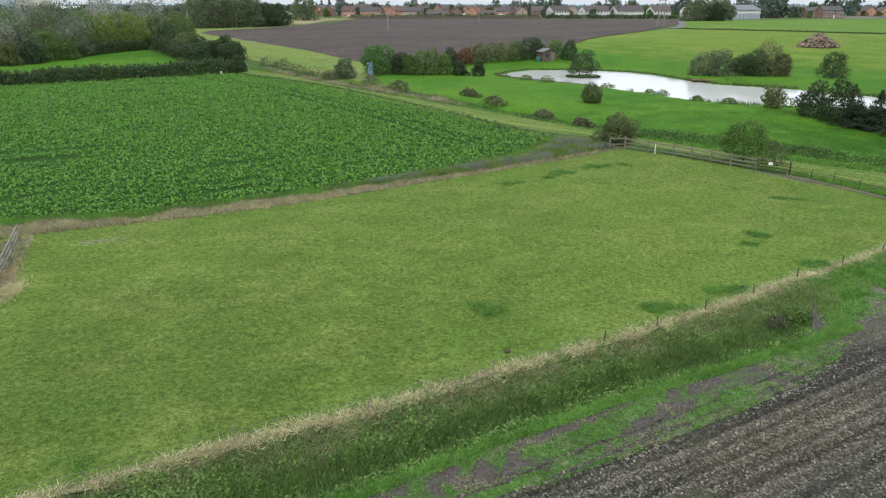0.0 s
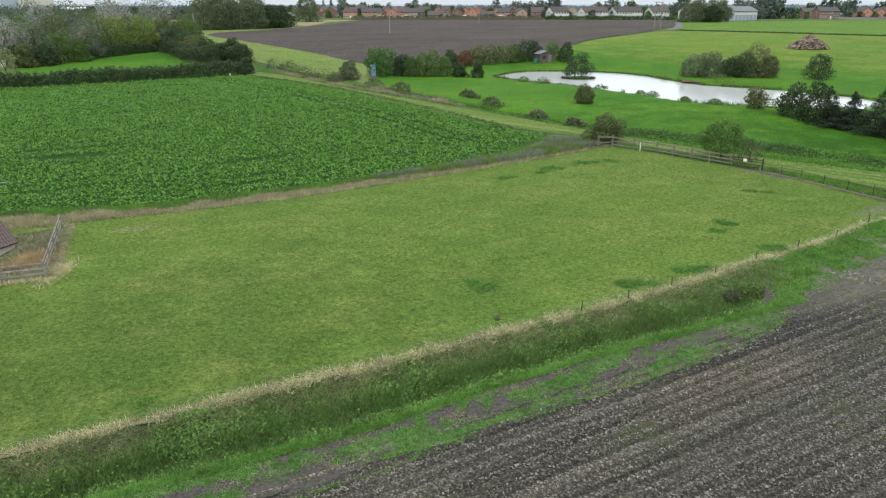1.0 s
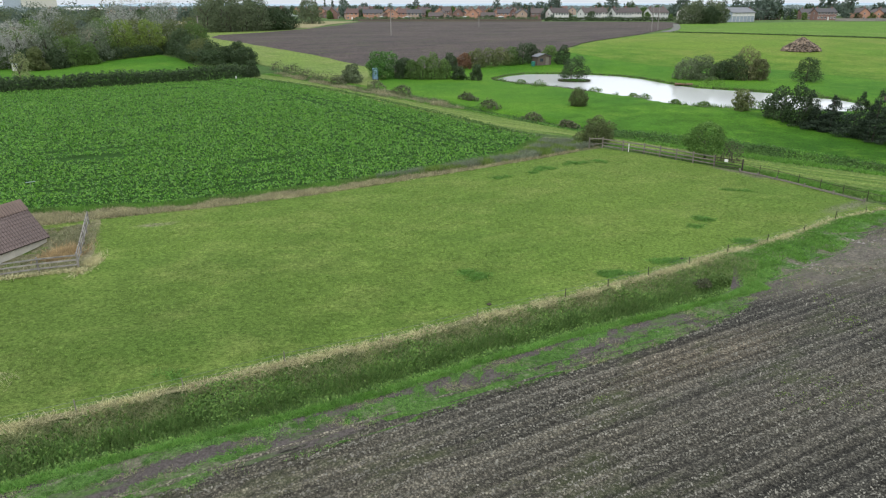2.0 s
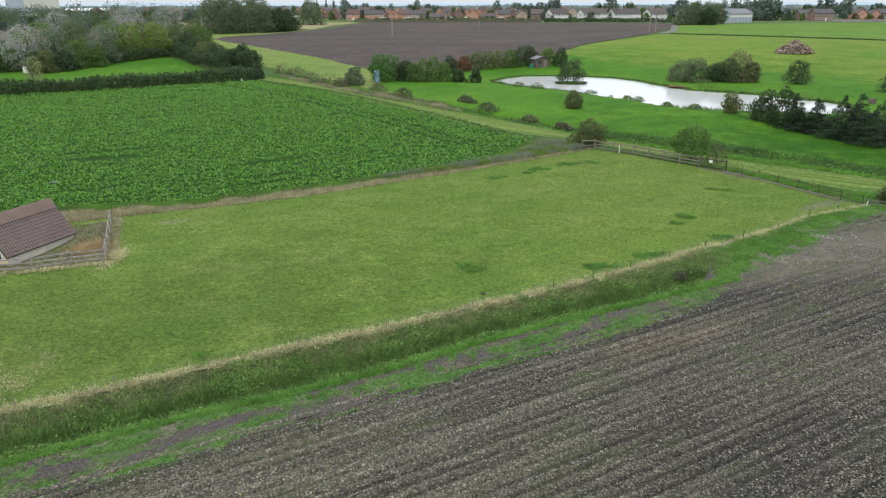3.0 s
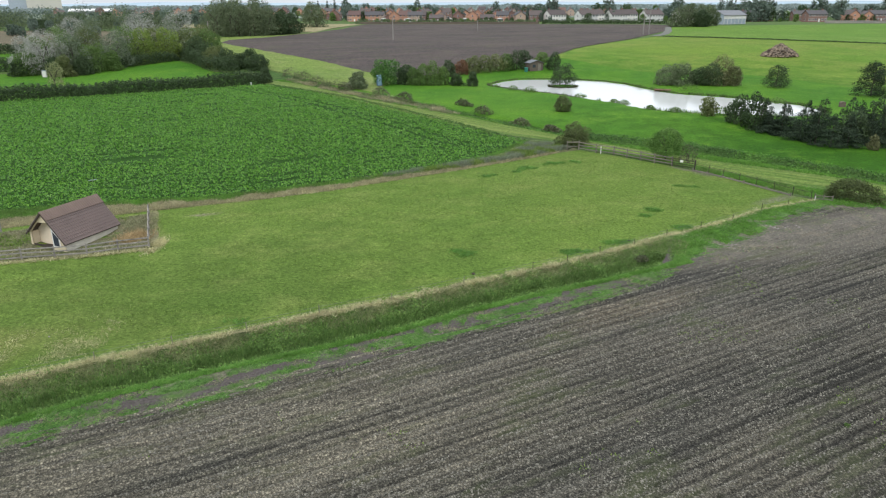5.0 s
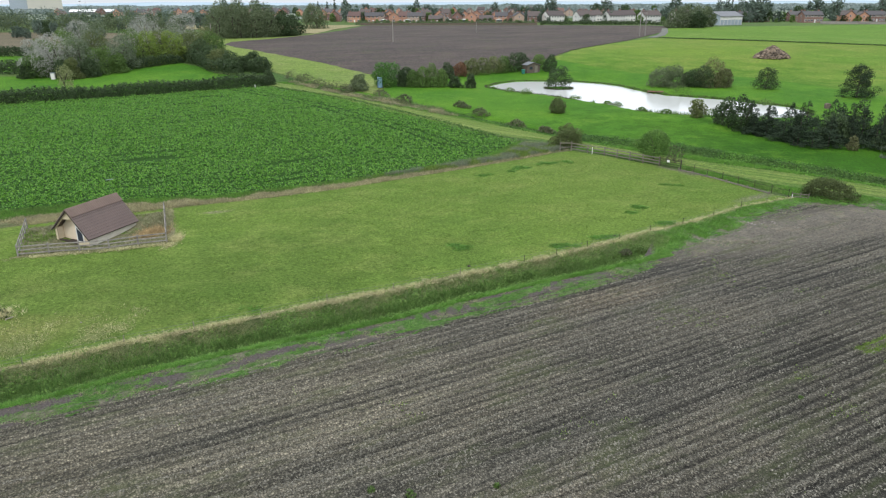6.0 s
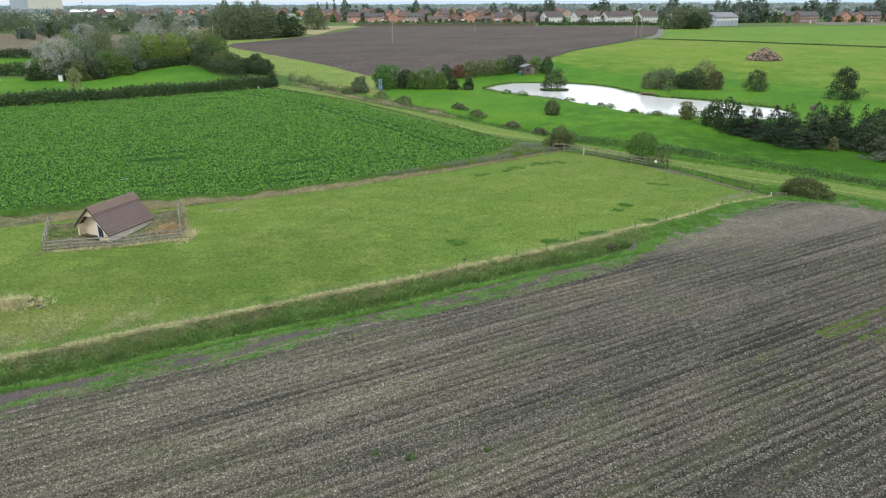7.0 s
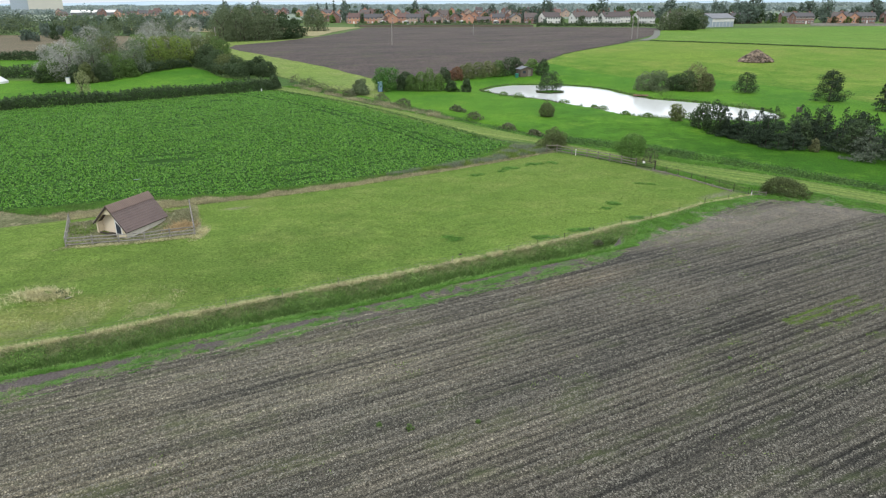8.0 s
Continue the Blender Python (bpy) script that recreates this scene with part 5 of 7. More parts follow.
strip = np.array([(x, y) for x, y in zip(*scatter(CROP_S[2:] + [(15, 70)] + PADDOCK_N[1:-3], 17000, rng))])
tuft = hum(strip[:, 0], strip[:, 1], 0.5)
near_crop = line_distance(strip[:, 0], strip[:, 1], CROP_S) < 1.1 + 0.8 * tuft + 1.5 * np.clip((-33 - strip[:, 0]) / 4, 0, 1)
pale = (tuft > 0.42) & ~near_crop & (rng.uniform(0, 1, len(strip)) < 0.4)
low_side = (line_distance(strip[:, 0], strip[:, 1], PADDOCK_N) < 0.8) & (hum(strip[:, 0], strip[:, 1], 0.8, 4) > 0.05) & (rng.uniform(0, 1, len(strip)) < 0.35)
brown = strip[~near_crop & ~pale & ~low_side]
stuff("rough_brown_grass", blades("rough_brown_grass", lay(brown[:, 0], brown[:, 1]), 0.24, 0.022, LEAF["dun"], rng, 6, 0.18, 0.8), "brown-grey dead grass between crop and paddock", "grass")
dry = strip[pale | low_side]
stuff("pen_edge_grass", blades("pen_edge_grass", lay(pen_ring[:, 0], pen_ring[:, 1]), 0.08, 0.012, LEAF["dun"], rng, 8, 0.14, 1.2), "tan trodden grass along the pen fence", "grass")
stuff("rough_dry_grass", blades("rough_dry_grass", lay(dry[:, 0], dry[:, 1]), 0.14, 0.013, LEAF["straw"], rng, 9, 0.18, 1.2), "pale tussocks on the strip beside the crop", "grass")
green = strip[near_crop]
leafy = hum(green[:, 0], green[:, 1], 0.35, 61) + 0.2 * rng.normal(0, 1, len(green)) > 0.05
for pick, key, words in ((leafy, "weed", "dark rough weeds beside the crop"), (~leafy, "rank", "rough green grass beside the crop")):
    stuff("rough_green_grass", blades("rough_green_grass", lay(green[pick, 0], green[pick, 1]), 0.28, 0.03, LEAF[key], rng, 6, 0.16, 0.6), words, "grass")
x, y = scatter([(2, 57.5), (-8, 53), (8, 63), (12, 70.5), (16, 69), (17, 67.2), (10.4, 62.5)], 4600, rng)
green_c = hum(x, y, 0.5, 35) > 0.05
stuff("corner_weeds", blades("corner_weeds", lay(x[green_c], y[green_c]), 0.4, 0.035, LEAF["turf"], rng, 6, 0.2, 0.6), "rank green grass at the crop's corner", "grass")
x, y = x[~green_c], y[~green_c]
stuff("thistle_heads", blades("thistle_heads", lay(x, y), 0.5, 0.03, LEAF["grey"], rng, 4, 0.15, 0.5), "grey-green seeding weeds at the crop's corner", "weeds")

# the ditch's banks
x, y = scatter([(p[0] - 0.1, p[1] + 0.2) for p in DITCH_LOW[2:]] + [(19.2, 30.0), (21.0, 33.6), (19.4, 34.8), (15.6, 32.3)] + [(p[0], p[1] - 0.35) for p in FENCE_S[12:1:-1]], 34000, rng)
lowv = np.interp(x, dl[:, 0], dl[:, 1])
share = np.clip((y - lowv) / (np.interp(x, FS[:, 0], FS[:, 1]) - lowv), 0, 1)
leafy = 0.8 * hum(x, y, 0.35) + 0.14 - share * 0.8 + 0.45 * hum(x, y, 1.6, 5) + 0.35 * rng.normal(0, 1, len(x)) > 0
base = np.c_[x, y, ditch_z(x, y)]
wl = np.repeat(base[leafy], 3, 0)
wl = wl + np.c_[rng.normal(0, 0.13, (len(wl), 2)), rng.uniform(0.03, 0.38, len(wl)) * np.repeat(0.8 + 0.7 * hum(x[leafy], y[leafy], 0.8, 9), 3)]
stuff("ditch_weeds", leaves("ditch_weeds", wl, np.tile([0.0, -0.4, 0.8], (len(wl), 1)), 0.064, LEAF["weed"], rng, 0.55), "nettles and leafy weeds in the ditch", "weeds")
grassy = base[~leafy]
tone = 0.9 * (share[~leafy] - 0.5) + 0.6 * hum(grassy[:, 0], grassy[:, 1], 0.6, 2) + 0.3 * rng.normal(0, 1, len(grassy)) > 0.12
stuff("bank_grass", blades("bank_grass", grassy[~tone], 0.24, 0.02, LEAF["weed"], rng, 4, 0.12, 0.9), "long green grass on the ditch bank", "grass")
stuff("bank_seed_grass", blades("bank_seed_grass", grassy[tone], 0.24, 0.018, LEAF["oat"], rng, 4, 0.12, 0.9), "seeding brownish grass on the ditch bank", "grass")
x, y = scatter([(p[0] - 0.15, p[1] + 0.3) for p in DITCH_LOW[2:]] + [(17.4, 30.6), (15.4, 30.8)] + [(p[0] - 1.0, p[1] + 2.1) for p in DITCH_LOW[:1:-1]], 11000, rng)
# reeds close to the lip get the darker green, as painted shade
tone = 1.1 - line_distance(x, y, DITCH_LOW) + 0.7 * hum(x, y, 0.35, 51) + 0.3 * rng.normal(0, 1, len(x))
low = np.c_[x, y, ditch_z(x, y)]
for pick, key, high, words in ((tone > 0.18, "ditchweed", 0.40, "upright reeds coloured darker as shade in the ditch bottom"), (tone <= 0.18, "reed", 0.46, "green reeds standing in the ditch")):
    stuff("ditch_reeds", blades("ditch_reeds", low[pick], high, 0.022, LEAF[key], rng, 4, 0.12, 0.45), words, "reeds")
bush("ditch_head_bush", 17.4, 30.6, 0.4, 1.3, "mid", "small green bush at the head of the ditch", n=500, size=0.1)
bush("ditch_head_bush", 16.2, 29.9, 0.35, 1.1, "bramble", "small greyish brown bush at the head of the ditch", n=520, size=0.08)

# bright verge and the green of the margin and corner
x, y = scatter(DITCH_LOW[2:] + [(19.6, 30.4), (20.0, 29.2)] + [(p[0] + 0.2, p[1] - 0.42) for p in DITCH_LOW[:1:-1]], 11000, rng)
k = hum(x, y, 0.5, 27) + 0.25 * rng.normal(0, 1, len(x)) > -0.12
for pick, key, words in ((k, "fresh", "fresh green grass on the ditch edge"), (~k & (hum(x, y, 1.3, 28) > -0.3), "rank", "darker green grass on the ditch edge")):
    stuff("verge_blades", blades("verge_blades", lay(x[pick], y[pick], 0.12), 0.13, 0.015, LEAF[key], rng, 5, 0.07, 0.8), words, "grass")
# low green mats that rise through the bare margin in streaks along the ditch
gx, gy = np.meshgrid(np.arange(-60, 16.5, 0.15), np.arange(-5.0, -0.3, 0.12))
gy = gy + np.interp(gx, *np.array(DITCH_LOW).T)


def mat_rise(x, y):
    """How far the green mats stand above the bare crust."""
    al, ac = x * du[0] + y * du[1], x * dv[0] + y * dv[1]
    off = line_distance(x, y, DITCH_LOW)
    rim = line_distance(x, y, SOIL_EDGE)
    g = 1.0 * hum(al * 0.2, ac * 0.9, 1.0) + 0.4 * hum(x, y, 1.8, 4) + 0.22 * hum(x, y, 5.0, 8)
    g = g + 0.24 * np.exp(-((rim - 0.8) / 0.5) ** 2) + 0.24 * np.exp(-(off / 0.7) ** 2) - 0.16
    return np.where(within(x, y, mat_area), g, -1.0)


mat_area = [(p[0] + 0.2, p[1] - 0.3) for p in DITCH_LOW[2:]] + [(19, 28.8)] + [(p[0] + 0.2, p[1] - 0.3) for p in SOIL_EDGE[13:1:-1]]
g = np.full(gx.size, -1.0)
inside = within(gx.ravel(), gy.ravel(), mat_area)
g[inside] = mat_rise(gx.ravel()[inside], gy.ravel()[inside])
gz = land(gx, gy) + 0.105 + np.clip(0.10 * g.reshape(gx.shape), -0.12, 0.03)
margin_mat = tagged(grid_mesh("margin_mat", gx, gy, gz, M["corner"]), "green grass mats along the bare field margin", "grass", kind="stuff")
x, y = scatter(mat_area, 36000, rng)
rise = mat_rise(x, y) + 0.10 * rng.normal(0, 1, len(x))
k = rise > 0.0
mat_of = np.c_[x, y, land(x, y) + 0.115][k]
lush = hum(mat_of[:, 0], mat_of[:, 1], 0.6, 81) + 0.3 * rng.normal(0, 1, len(mat_of)) > 0
for pick, key, words in ((lush, "fresh", "fresh green mats along the field margin"), (~lush, "rank", "darker green mats along the field margin")):
    stuff("margin_grass", blades("margin_grass", mat_of[pick], 0.07, 0.016, LEAF[key], rng, 4, 0.10, 1.2), words, "grass")
k = (np.abs(rise + 0.08) < 0.12) & (hum(x * 0.5, y, 0.9, 83) > 0.12)
stuff("margin_straw", blades("margin_straw", np.c_[x, y, land(x, y) + 0.11][k], 0.06, 0.014, LEAF["dun"], rng, 4, 0.12, 1.5), "pale dead grass lying along the field margin", "grass")
x, y = scatter([(18.4, 29), (20, 34.8), (26.9, 39.2), (30.8, 42), (37.3, 44.9), (44.5, 46.2), (58, 35), (57, 31.6), (45.8, 40.2), (42, 42.4), (36.8, 42.3), (31.8, 39.4), (28, 35.6), (23.6, 32.6)], 14000, rng)
k = hum(x, y, 0.5, 19) + 0.3 * rng.normal(0, 1, len(x)) - 0.006 * (x - 25) + 0.3 > 0.45 * within(x, y, CRUST)
k &= ~within(x, y, CRUST) | (hum(x, y, 0.8, 23) > 0.25)
x, y = x[k], y[k]
thin = line_distance(x, y, SOIL_EDGE) < 1.3
bright = (hum(x, y, 0.4, 29) > 0.36) | (np.hypot(x - 19.2, y - 29.6) < 1.6)
for pick, key, words in ((bright, "fresh", "fresh green weeds round the ditch head and field corner"), (~bright & (~thin | (hum(x, y, 1.1, 30) > 0.1)), "rank", "dark green grass along the corner of the fence")):
    stuff("corner_grass", blades("corner_grass", lay(x[pick], y[pick], 0.13), 0.12, 0.02, LEAF[key], rng, 5, 0.13, 1.0), words, "grass")
x, y = scatter(CRUST, 5200, rng)
far = line_distance(x, y, CRUST[11:] + CRUST[:1])
k = hum(x, y, 0.7, 65) + 0.2 * rng.normal(0, 1, len(x)) > 0.16 * far - 0.1
sort = rng.uniform(0, 1, len(x))
for lo, hi, key, words in ((0, 0.4, "dun", "dead stalks strewn over the crusted corner"), (0.4, 0.7, "grey", "grey-green weeds strewn over the crusted corner"), (0.7, 1, "rank", "sparse green weeds strewn over the crusted corner")):
    pick = k & (sort >= lo) & (sort < hi)
    stuff("crust_weeds", blades("crust_weeds", lay(x[pick], y[pick], 0.10), 0.07, 0.022, LEAF[key], rng, 4, 0.12, 1.6), words, "weeds")

# the ditch and bushes beside the lane
x, y = scatter(LANE_N[1:15] + DITCH_E[-2:2:-1], 15000, rng)
k = (hum(x, y, 0.18, 6) > -0.5) & (line_distance(x, y, DITCH_E) < 2.4 + 0.8 * hum(x, y, 0.4, 7))
wl = np.repeat(lay(x[k], y[k], 0.0), 3, 0)
wl = wl + np.c_[rng.normal(0, 0.2, (len(wl), 2)), rng.uniform(0.05, 0.42, len(wl)) * np.repeat(0.9 + 0.6 * hum(x[k], y[k], 0.5, 9), 3)]
green_w = hum(wl[:, 0], wl[:, 1], 0.22, 63) + 0.25 * rng.normal(0, 1, len(wl)) > 0.0
for pick, key, words in ((~green_w, "ditchweed", "dark weeds choking the ditch beside the lane"), (green_w, "rank", "green weeds lying over the ditch beside the lane")):
    stuff("lane_ditch_weeds", leaves("lane_ditch_weeds", wl[pick], np.tile([0.0, -0.4, 0.8], (pick.sum(), 1)), 0.115, LEAF[key], rng), words, "weeds")
stuff("lane_ditch_grass", blades("lane_ditch_grass", lay(x[~k], y[~k], 0.0), 0.3, 0.04, LEAF["rank"], rng, 5, 0.2, 0.6), "rank long grass in the ditch beside the lane", "grass")
for cx, cy, w in ((-12.0, 115.7, 3.6), (-6.7, 108.2, 3.0), (3.8, 100.9, 2.4), (6.9, 93.0, 2.6), (12.4, 84.6, 2.2), (16.2, 80.3, 1.8), (-22.8, 128.1, 4.2), (-27.0, 133.2, 4.4), (-31.6, 139.2, 4.6), (-36.0, 145.0, 4.6), (-19.6, 123.6, 3.4)):
    bush("bramble_clump", cx, cy, 0.6, w * 1.8, "bramble", "brown withered bramble clump in the ditch", n=900, size=0.14, deep=0.45, turn=-52, group="brambles in the ditch")
x, y = scatter([(29.4, 56.9), (37.4, 46.0), (41.0, 47.6), (37.2, 50.2), (29.8, 58.2), (20.0, 67.4), (18.4, 67.2)], 3600, rng)
k = hum(x, y, 0.4, 67) > -0.05
for pick, key, words in ((k, "weed", "rough weeds between the fence and the lane"), (~k, "rank", "rough grass between the fence and the lane")):
    stuff("fence_bank_grass", blades("fence_bank_grass", lay(x[pick], y[pick]), 0.26, 0.03, LEAF[key], rng, 5, 0.16, 0.7), words, "grass")
# dark leaves strewn to stand for the shadow along the crop's edge
rim = along(CROP_E[::-1] + [(11.3, 71.6)], 0.035, rng, 0.0)
rim = rim + rng.normal(0, 0.3, rim.shape) + (0.45, 0.3)
stuff("crop_edge_weeds", leaves("crop_edge_weeds", lay(rim[:, 0], rim[:, 1]) + np.c_[np.zeros((len(rim), 2)), rng.uniform(0.02, 0.3, len(rim))], np.tile([0.3, -0.4, 0.8], (len(rim), 1)), 0.13, LEAF["ditchweed"], rng), "dark leaves added as the shade along the crop's edge by the lane", "weeds")
x, y = scatter(LANE_S[1:15] + LANE_N[14:0:-1], 8000, rng)
far = line_distance(x, y, LANE_S)
mid_line = np.abs(far - 1.6) < 0.22
stuff("lane_straw", blades("lane_straw", lay(x[mid_line], y[mid_line]), 0.1, 0.05, LEAF["oat"], rng, 3, 0.2, 0.9), "dry mown stalks along the lane", "grass")
stuff("lane_blades", blades("lane_blades", lay(x[~mid_line], y[~mid_line]), 0.09, 0.03, LEAF["turf"], rng, 4, 0.2, 0.9), "mown grass of the lane", "grass")

x, y = scatter(LANE_N[1:6] + DITCH_E[7:2:-1], 5200, rng)
far = line_distance(x, y, DITCH_E)
k = (hum(x, y, 0.25, 41) > 0.05) & (far > 0.5) & (far < 3.4)
q = ~k & (hum(x, y, 0.5, 42) > -0.1) & (far < 4.2)
stuff("dead_stalks", blades("dead_stalks", lay(x[q], y[q]), 0.45, 0.05, LEAF["seed"], rng, 5, 0.3, 0.7), "brownish grey dead stalks along the ditch", "reeds")
stuff("dead_reeds", blades("dead_reeds", lay(x[k], y[k]), 0.6, 0.06, LEAF["dun"], rng, 6, 0.3, 0.6), "brown dead reeds standing in the ditch", "reeds")

# rushes round the pond
ring = along(POND + POND[:1], 0.12, rng, 0.12)
near_side = (ring[:, 1] < 133) & (hum(ring[:, 0], ring[:, 1], 0.35, 8) > -0.05) & ((ring[:, 0] > 36) | (hum(ring[:, 0], ring[:, 1], 0.35, 8) > 0.18))
stuff("rushes", blades("rushes", np.c_[ring[near_side], np.full(near_side.sum(), WATER - 0.05)], 0.75, 0.05, LEAF["weed"], rng, 6, 0.2, 0.3), "green rushes along the pond's edge", "rushes")
bankside = np.vstack([ring[(ring[:, 1] > 112) | (ring[:, 0] > 60)], np.array([26.2, 131]) + np.c_[np.cos(ring[:200, 0] * 9), np.sin(ring[:200, 0] * 9)] * (2.9, 2.0)])
stuff("bank_rim", blades("bank_rim", np.c_[bankside, np.full(len(bankside), WATER)], 0.42, 0.06, LEAF["bramble"], rng, 5, 0.15, 0.6), "brown worn rim of the pond's far bank", "grass")
for cx, cy, w, h in ((14.6, 123.9, 1.9, 0.9), (17.6, 119.9, 1.9, 1.2), (26.3, 112.4, 1.7, 0.8), (31.2, 105.6, 1.2, 0.8), (32.6, 103.8, 1.6, 1.2), (35.2, 96.3, 1.3, 0.9), (38.4, 93.2, 1.4, 0.8), (45.0, 90.4, 2.2, 1.1), (50.0, 121.5, 3.4, 1.4), (60.5, 104.6, 2.2, 1.2)):
    bush("waterside_bush", cx, cy - 0.3, h * 0.72, w * 1.5, "mid", "low green bush at the water's edge", n=520, size=0.11, group="bushes at the water")


# ---- earth: clods, residue, stones ----
def clods(name, base, size, mat, rng):
    """Small eight-sided lumps."""
    six = np.array([(1, 0, 0), (0, 1, 0), (-1, 0, 0), (0, -1, 0), (0, 0, 1), (0, 0, -1)], float)
    tri = [(0, 1, 4), (1, 2, 4), (2, 3, 4), (3, 0, 4), (1, 0, 5), (2, 1, 5), (3, 2, 5), (0, 3, 5)]
    n = len(base)
    v = base[:, None] + (six[None] * np.array([1, 1, 0.7]) * rng.uniform(0.55, 1.4, (n, 6, 3)) * (size * rng.uniform(0.5, 1.6, n))[:, None, None])
    f = (np.array(tri)[None] + 6 * np.arange(n)[:, None, None]).reshape(-1, 3)
    me = bpy.data.meshes.new(name)
    me.from_pydata(v.reshape(-1, 3).tolist(), [], f.tolist())
    me.materials.append(mat)
    return me


EARTH = leaf("earth_lumps", (0.06, 0.055, 0.049), (0.225, 0.208, 0.182), (0.13, 0.12, 0.105), 0.95, 0.0, 1.0)
RESIDUE = leaf("crop_residue", (0.125, 0.116, 0.10), (0.31, 0.285, 0.243), (0.205, 0.188, 0.16), 0.9, 0.05, 1.0)
view_soil = [(-38, -8), (-26, 4.6), (2, 19.6), (17.8, 27.6), (31.8, 38.6), (42, 41.5), (52, 34), (40, 8), (22, -14), (-22, -14)]
x, y = scatter(view_soil, 15000, rng)
ac = ((x + 2.6) * dv[0] + (y - 15.7) * dv[1])
crest = np.sin(6.2832 * ac / ROW_GAP) + 0.5 * rng.normal(0, 1, len(x))
k = (crest > -0.2) & ~within(x, y, CRUST)
base = np.c_[x, y, land(x, y) + 0.11 + 0.04 * np.sin(6.2832 * ac / ROW_GAP)]
stuff("soil_clods", clods("soil_clods", base[k], 0.045, EARTH, rng), "dry broken clods along the tilled rows", "soil")
x, y = scatter(view_soil, 215000, rng)
ac = ((x + 2.6) * dv[0] + (y - 15.7) * dv[1])
wave = np.sin(6.2832 * ac / ROW_GAP)
al = (x + 2.6) * du[0] + (y - 15.7) * du[1]
k = wave + 0.35 * rng.normal(0, 1, len(x)) + 1.1 * hum(x, y, 0.12, 12) + 2.2 * hum(al * 0.16, np.round(ac / ROW_GAP) * 3.7, 1.0, 14) > 0.15 - 0.014 * (x - 8) + 3.0 * within(x, y, CRUST)
k &= y < np.interp(x, [p[0] for p in SOIL_EDGE], [p[1] for p in SOIL_EDGE]) - 0.4 + 0.4 * hum(x, y, 0.5, 61)
c = np.c_[x, y, land(x, y) + 0.15 + 0.045 * wave][k]
stuff("crop_residue", leaves("crop_residue", c, np.tile([0.0, 0, 1.2], (len(c), 1)), 0.054, RESIDUE, rng, 0.6), "bleached crop residue strewn along the rows", "residue")
x, y = scatter(view_soil, 9000, rng)
k = hum(x, y, 0.2, 15) + 0.4 * hum(x, y, 0.9, 16) > 0.5
stuff("soil_seedlings", blades("soil_seedlings", lay(x[k], y[k], 0.12), 0.07, 0.03, LEAF["turf"], rng, 6, 0.14, 0.7), "sparse green seedlings on the tilled soil", "weeds")
u = rng.uniform(0, 9, 2600)
row = rng.choice([0, 1, 3, 4, 7, 9, 12, 14, 17], 2600, p=[0.26, 0.2, 0.22, 0.06, 0.06, 0.06, 0.05, 0.05, 0.04])
x = 26.6 + u * du[0] + (row * ROW_GAP + rng.normal(0, 0.1, 2600)) * dv[0]
y = 13.9 + u * du[1] + (row * ROW_GAP + rng.normal(0, 0.1, 2600)) * dv[1]
k = hum(u * 0.5, row * 2.3, 1.0, 17) > np.where(row < 4, -0.25, 0.1)
stuff("seedling_rows", blades("seedling_rows", lay(x[k], y[k], 0.13), 0.07, 0.02, LEAF["turf"], rng, 5, 0.1, 0.8), "lines of green seedlings between the rows", "weeds")
for cx, cy, s in ((3.3, 1.5, 0.3), (-0.6, 0.8, 0.45), (-2.4, 1.2, 0.35), (20.5, 8.6, 0.25)):
    bush("weed", cx, cy, s, s * 1.3, "mid", "single dark weed on the tilled soil", "weed", 90, 0.07, 4)
x, y = rng.normal(24.3, 0.6, 36), rng.normal(32.9, 0.45, 36)
stuff("gravel_patch", clods("gravel_patch", lay(x, y, 0.1), 0.06, STONE, rng), "scatter of pale stones on the field edge", "stones")
x, y = rng.normal(27.6, 0.5, 36), rng.normal(32.2, 0.3, 36)
stuff("gravel_patch", clods("gravel_patch", lay(x, y, 0.1), 0.06, RUBBLE, rng), "scatter of reddish stones on the soil", "stones")
x, y = rng.normal(30.4, 1.3, 22), rng.normal(37.2, 0.7, 22)
stuff("gravel_patch", clods("gravel_patch", lay(x, y, 0.1), 0.09, STONE, rng), "row of pale stones by the field corner", "stones")
for cx, cy, s, mt, lb in ((2.9, 27.2, 0.1, WOOD_DARK, "small dark dung heap on the paddock"), (16.2, 34.1, 0.1, WOOD_DARK, "small dark dung heap on the paddock"), (-23.7, 17.7, 0.07, STONE, "pale stone lying in the paddock")):
    rb = new("dung_heap" if mt is WOOD_DARK else "field_stone", clods("heap", np.array([(0, 0, s * 0.5)]), s * 1.6, mt, rng))
    rb.matrix_basis = pose(cx, cy, land1(cx, cy) + 0.06)
    tagged(rb, lb, "dung heap" if mt is WOOD_DARK else "stone")

# grassed mound with a pipe
mx, my = np.meshgrid(np.linspace(-2.6, 2.6, 27), np.linspace(-1.5, 1.5, 17))
mz = 0.42 * np.exp(-(mx / 1.5) ** 2 - (my / 0.8) ** 2) * (1 + 0.25 * np.sin(3 * mx + my * 2)) - 0.03
mound = grid_mesh("mound", mx, my, mz, M["paddock"])
mound.matrix_basis = pose(-31.0, 18.6, land1(-31.0, 18.6) + 0.05, 0, 0, 15)
tagged(mound, "low rough mound in the paddock", "mound")
q = np.c_[rng.normal(-31.4, 1.2, 1500), rng.normal(18.5, 0.6, 1500)]
dry_x = rng.uniform(-42, -20, 5200)
q = np.vstack([q, np.c_[dry_x, 11.4 + 0.48 * (dry_x + 29.5) + np.abs(rng.normal(0, 2.0, 5200))]])
q = np.vstack([q, np.c_[rng.normal(-37.5, 3.0, 700), rng.normal(17.0, 1.2, 700)]])
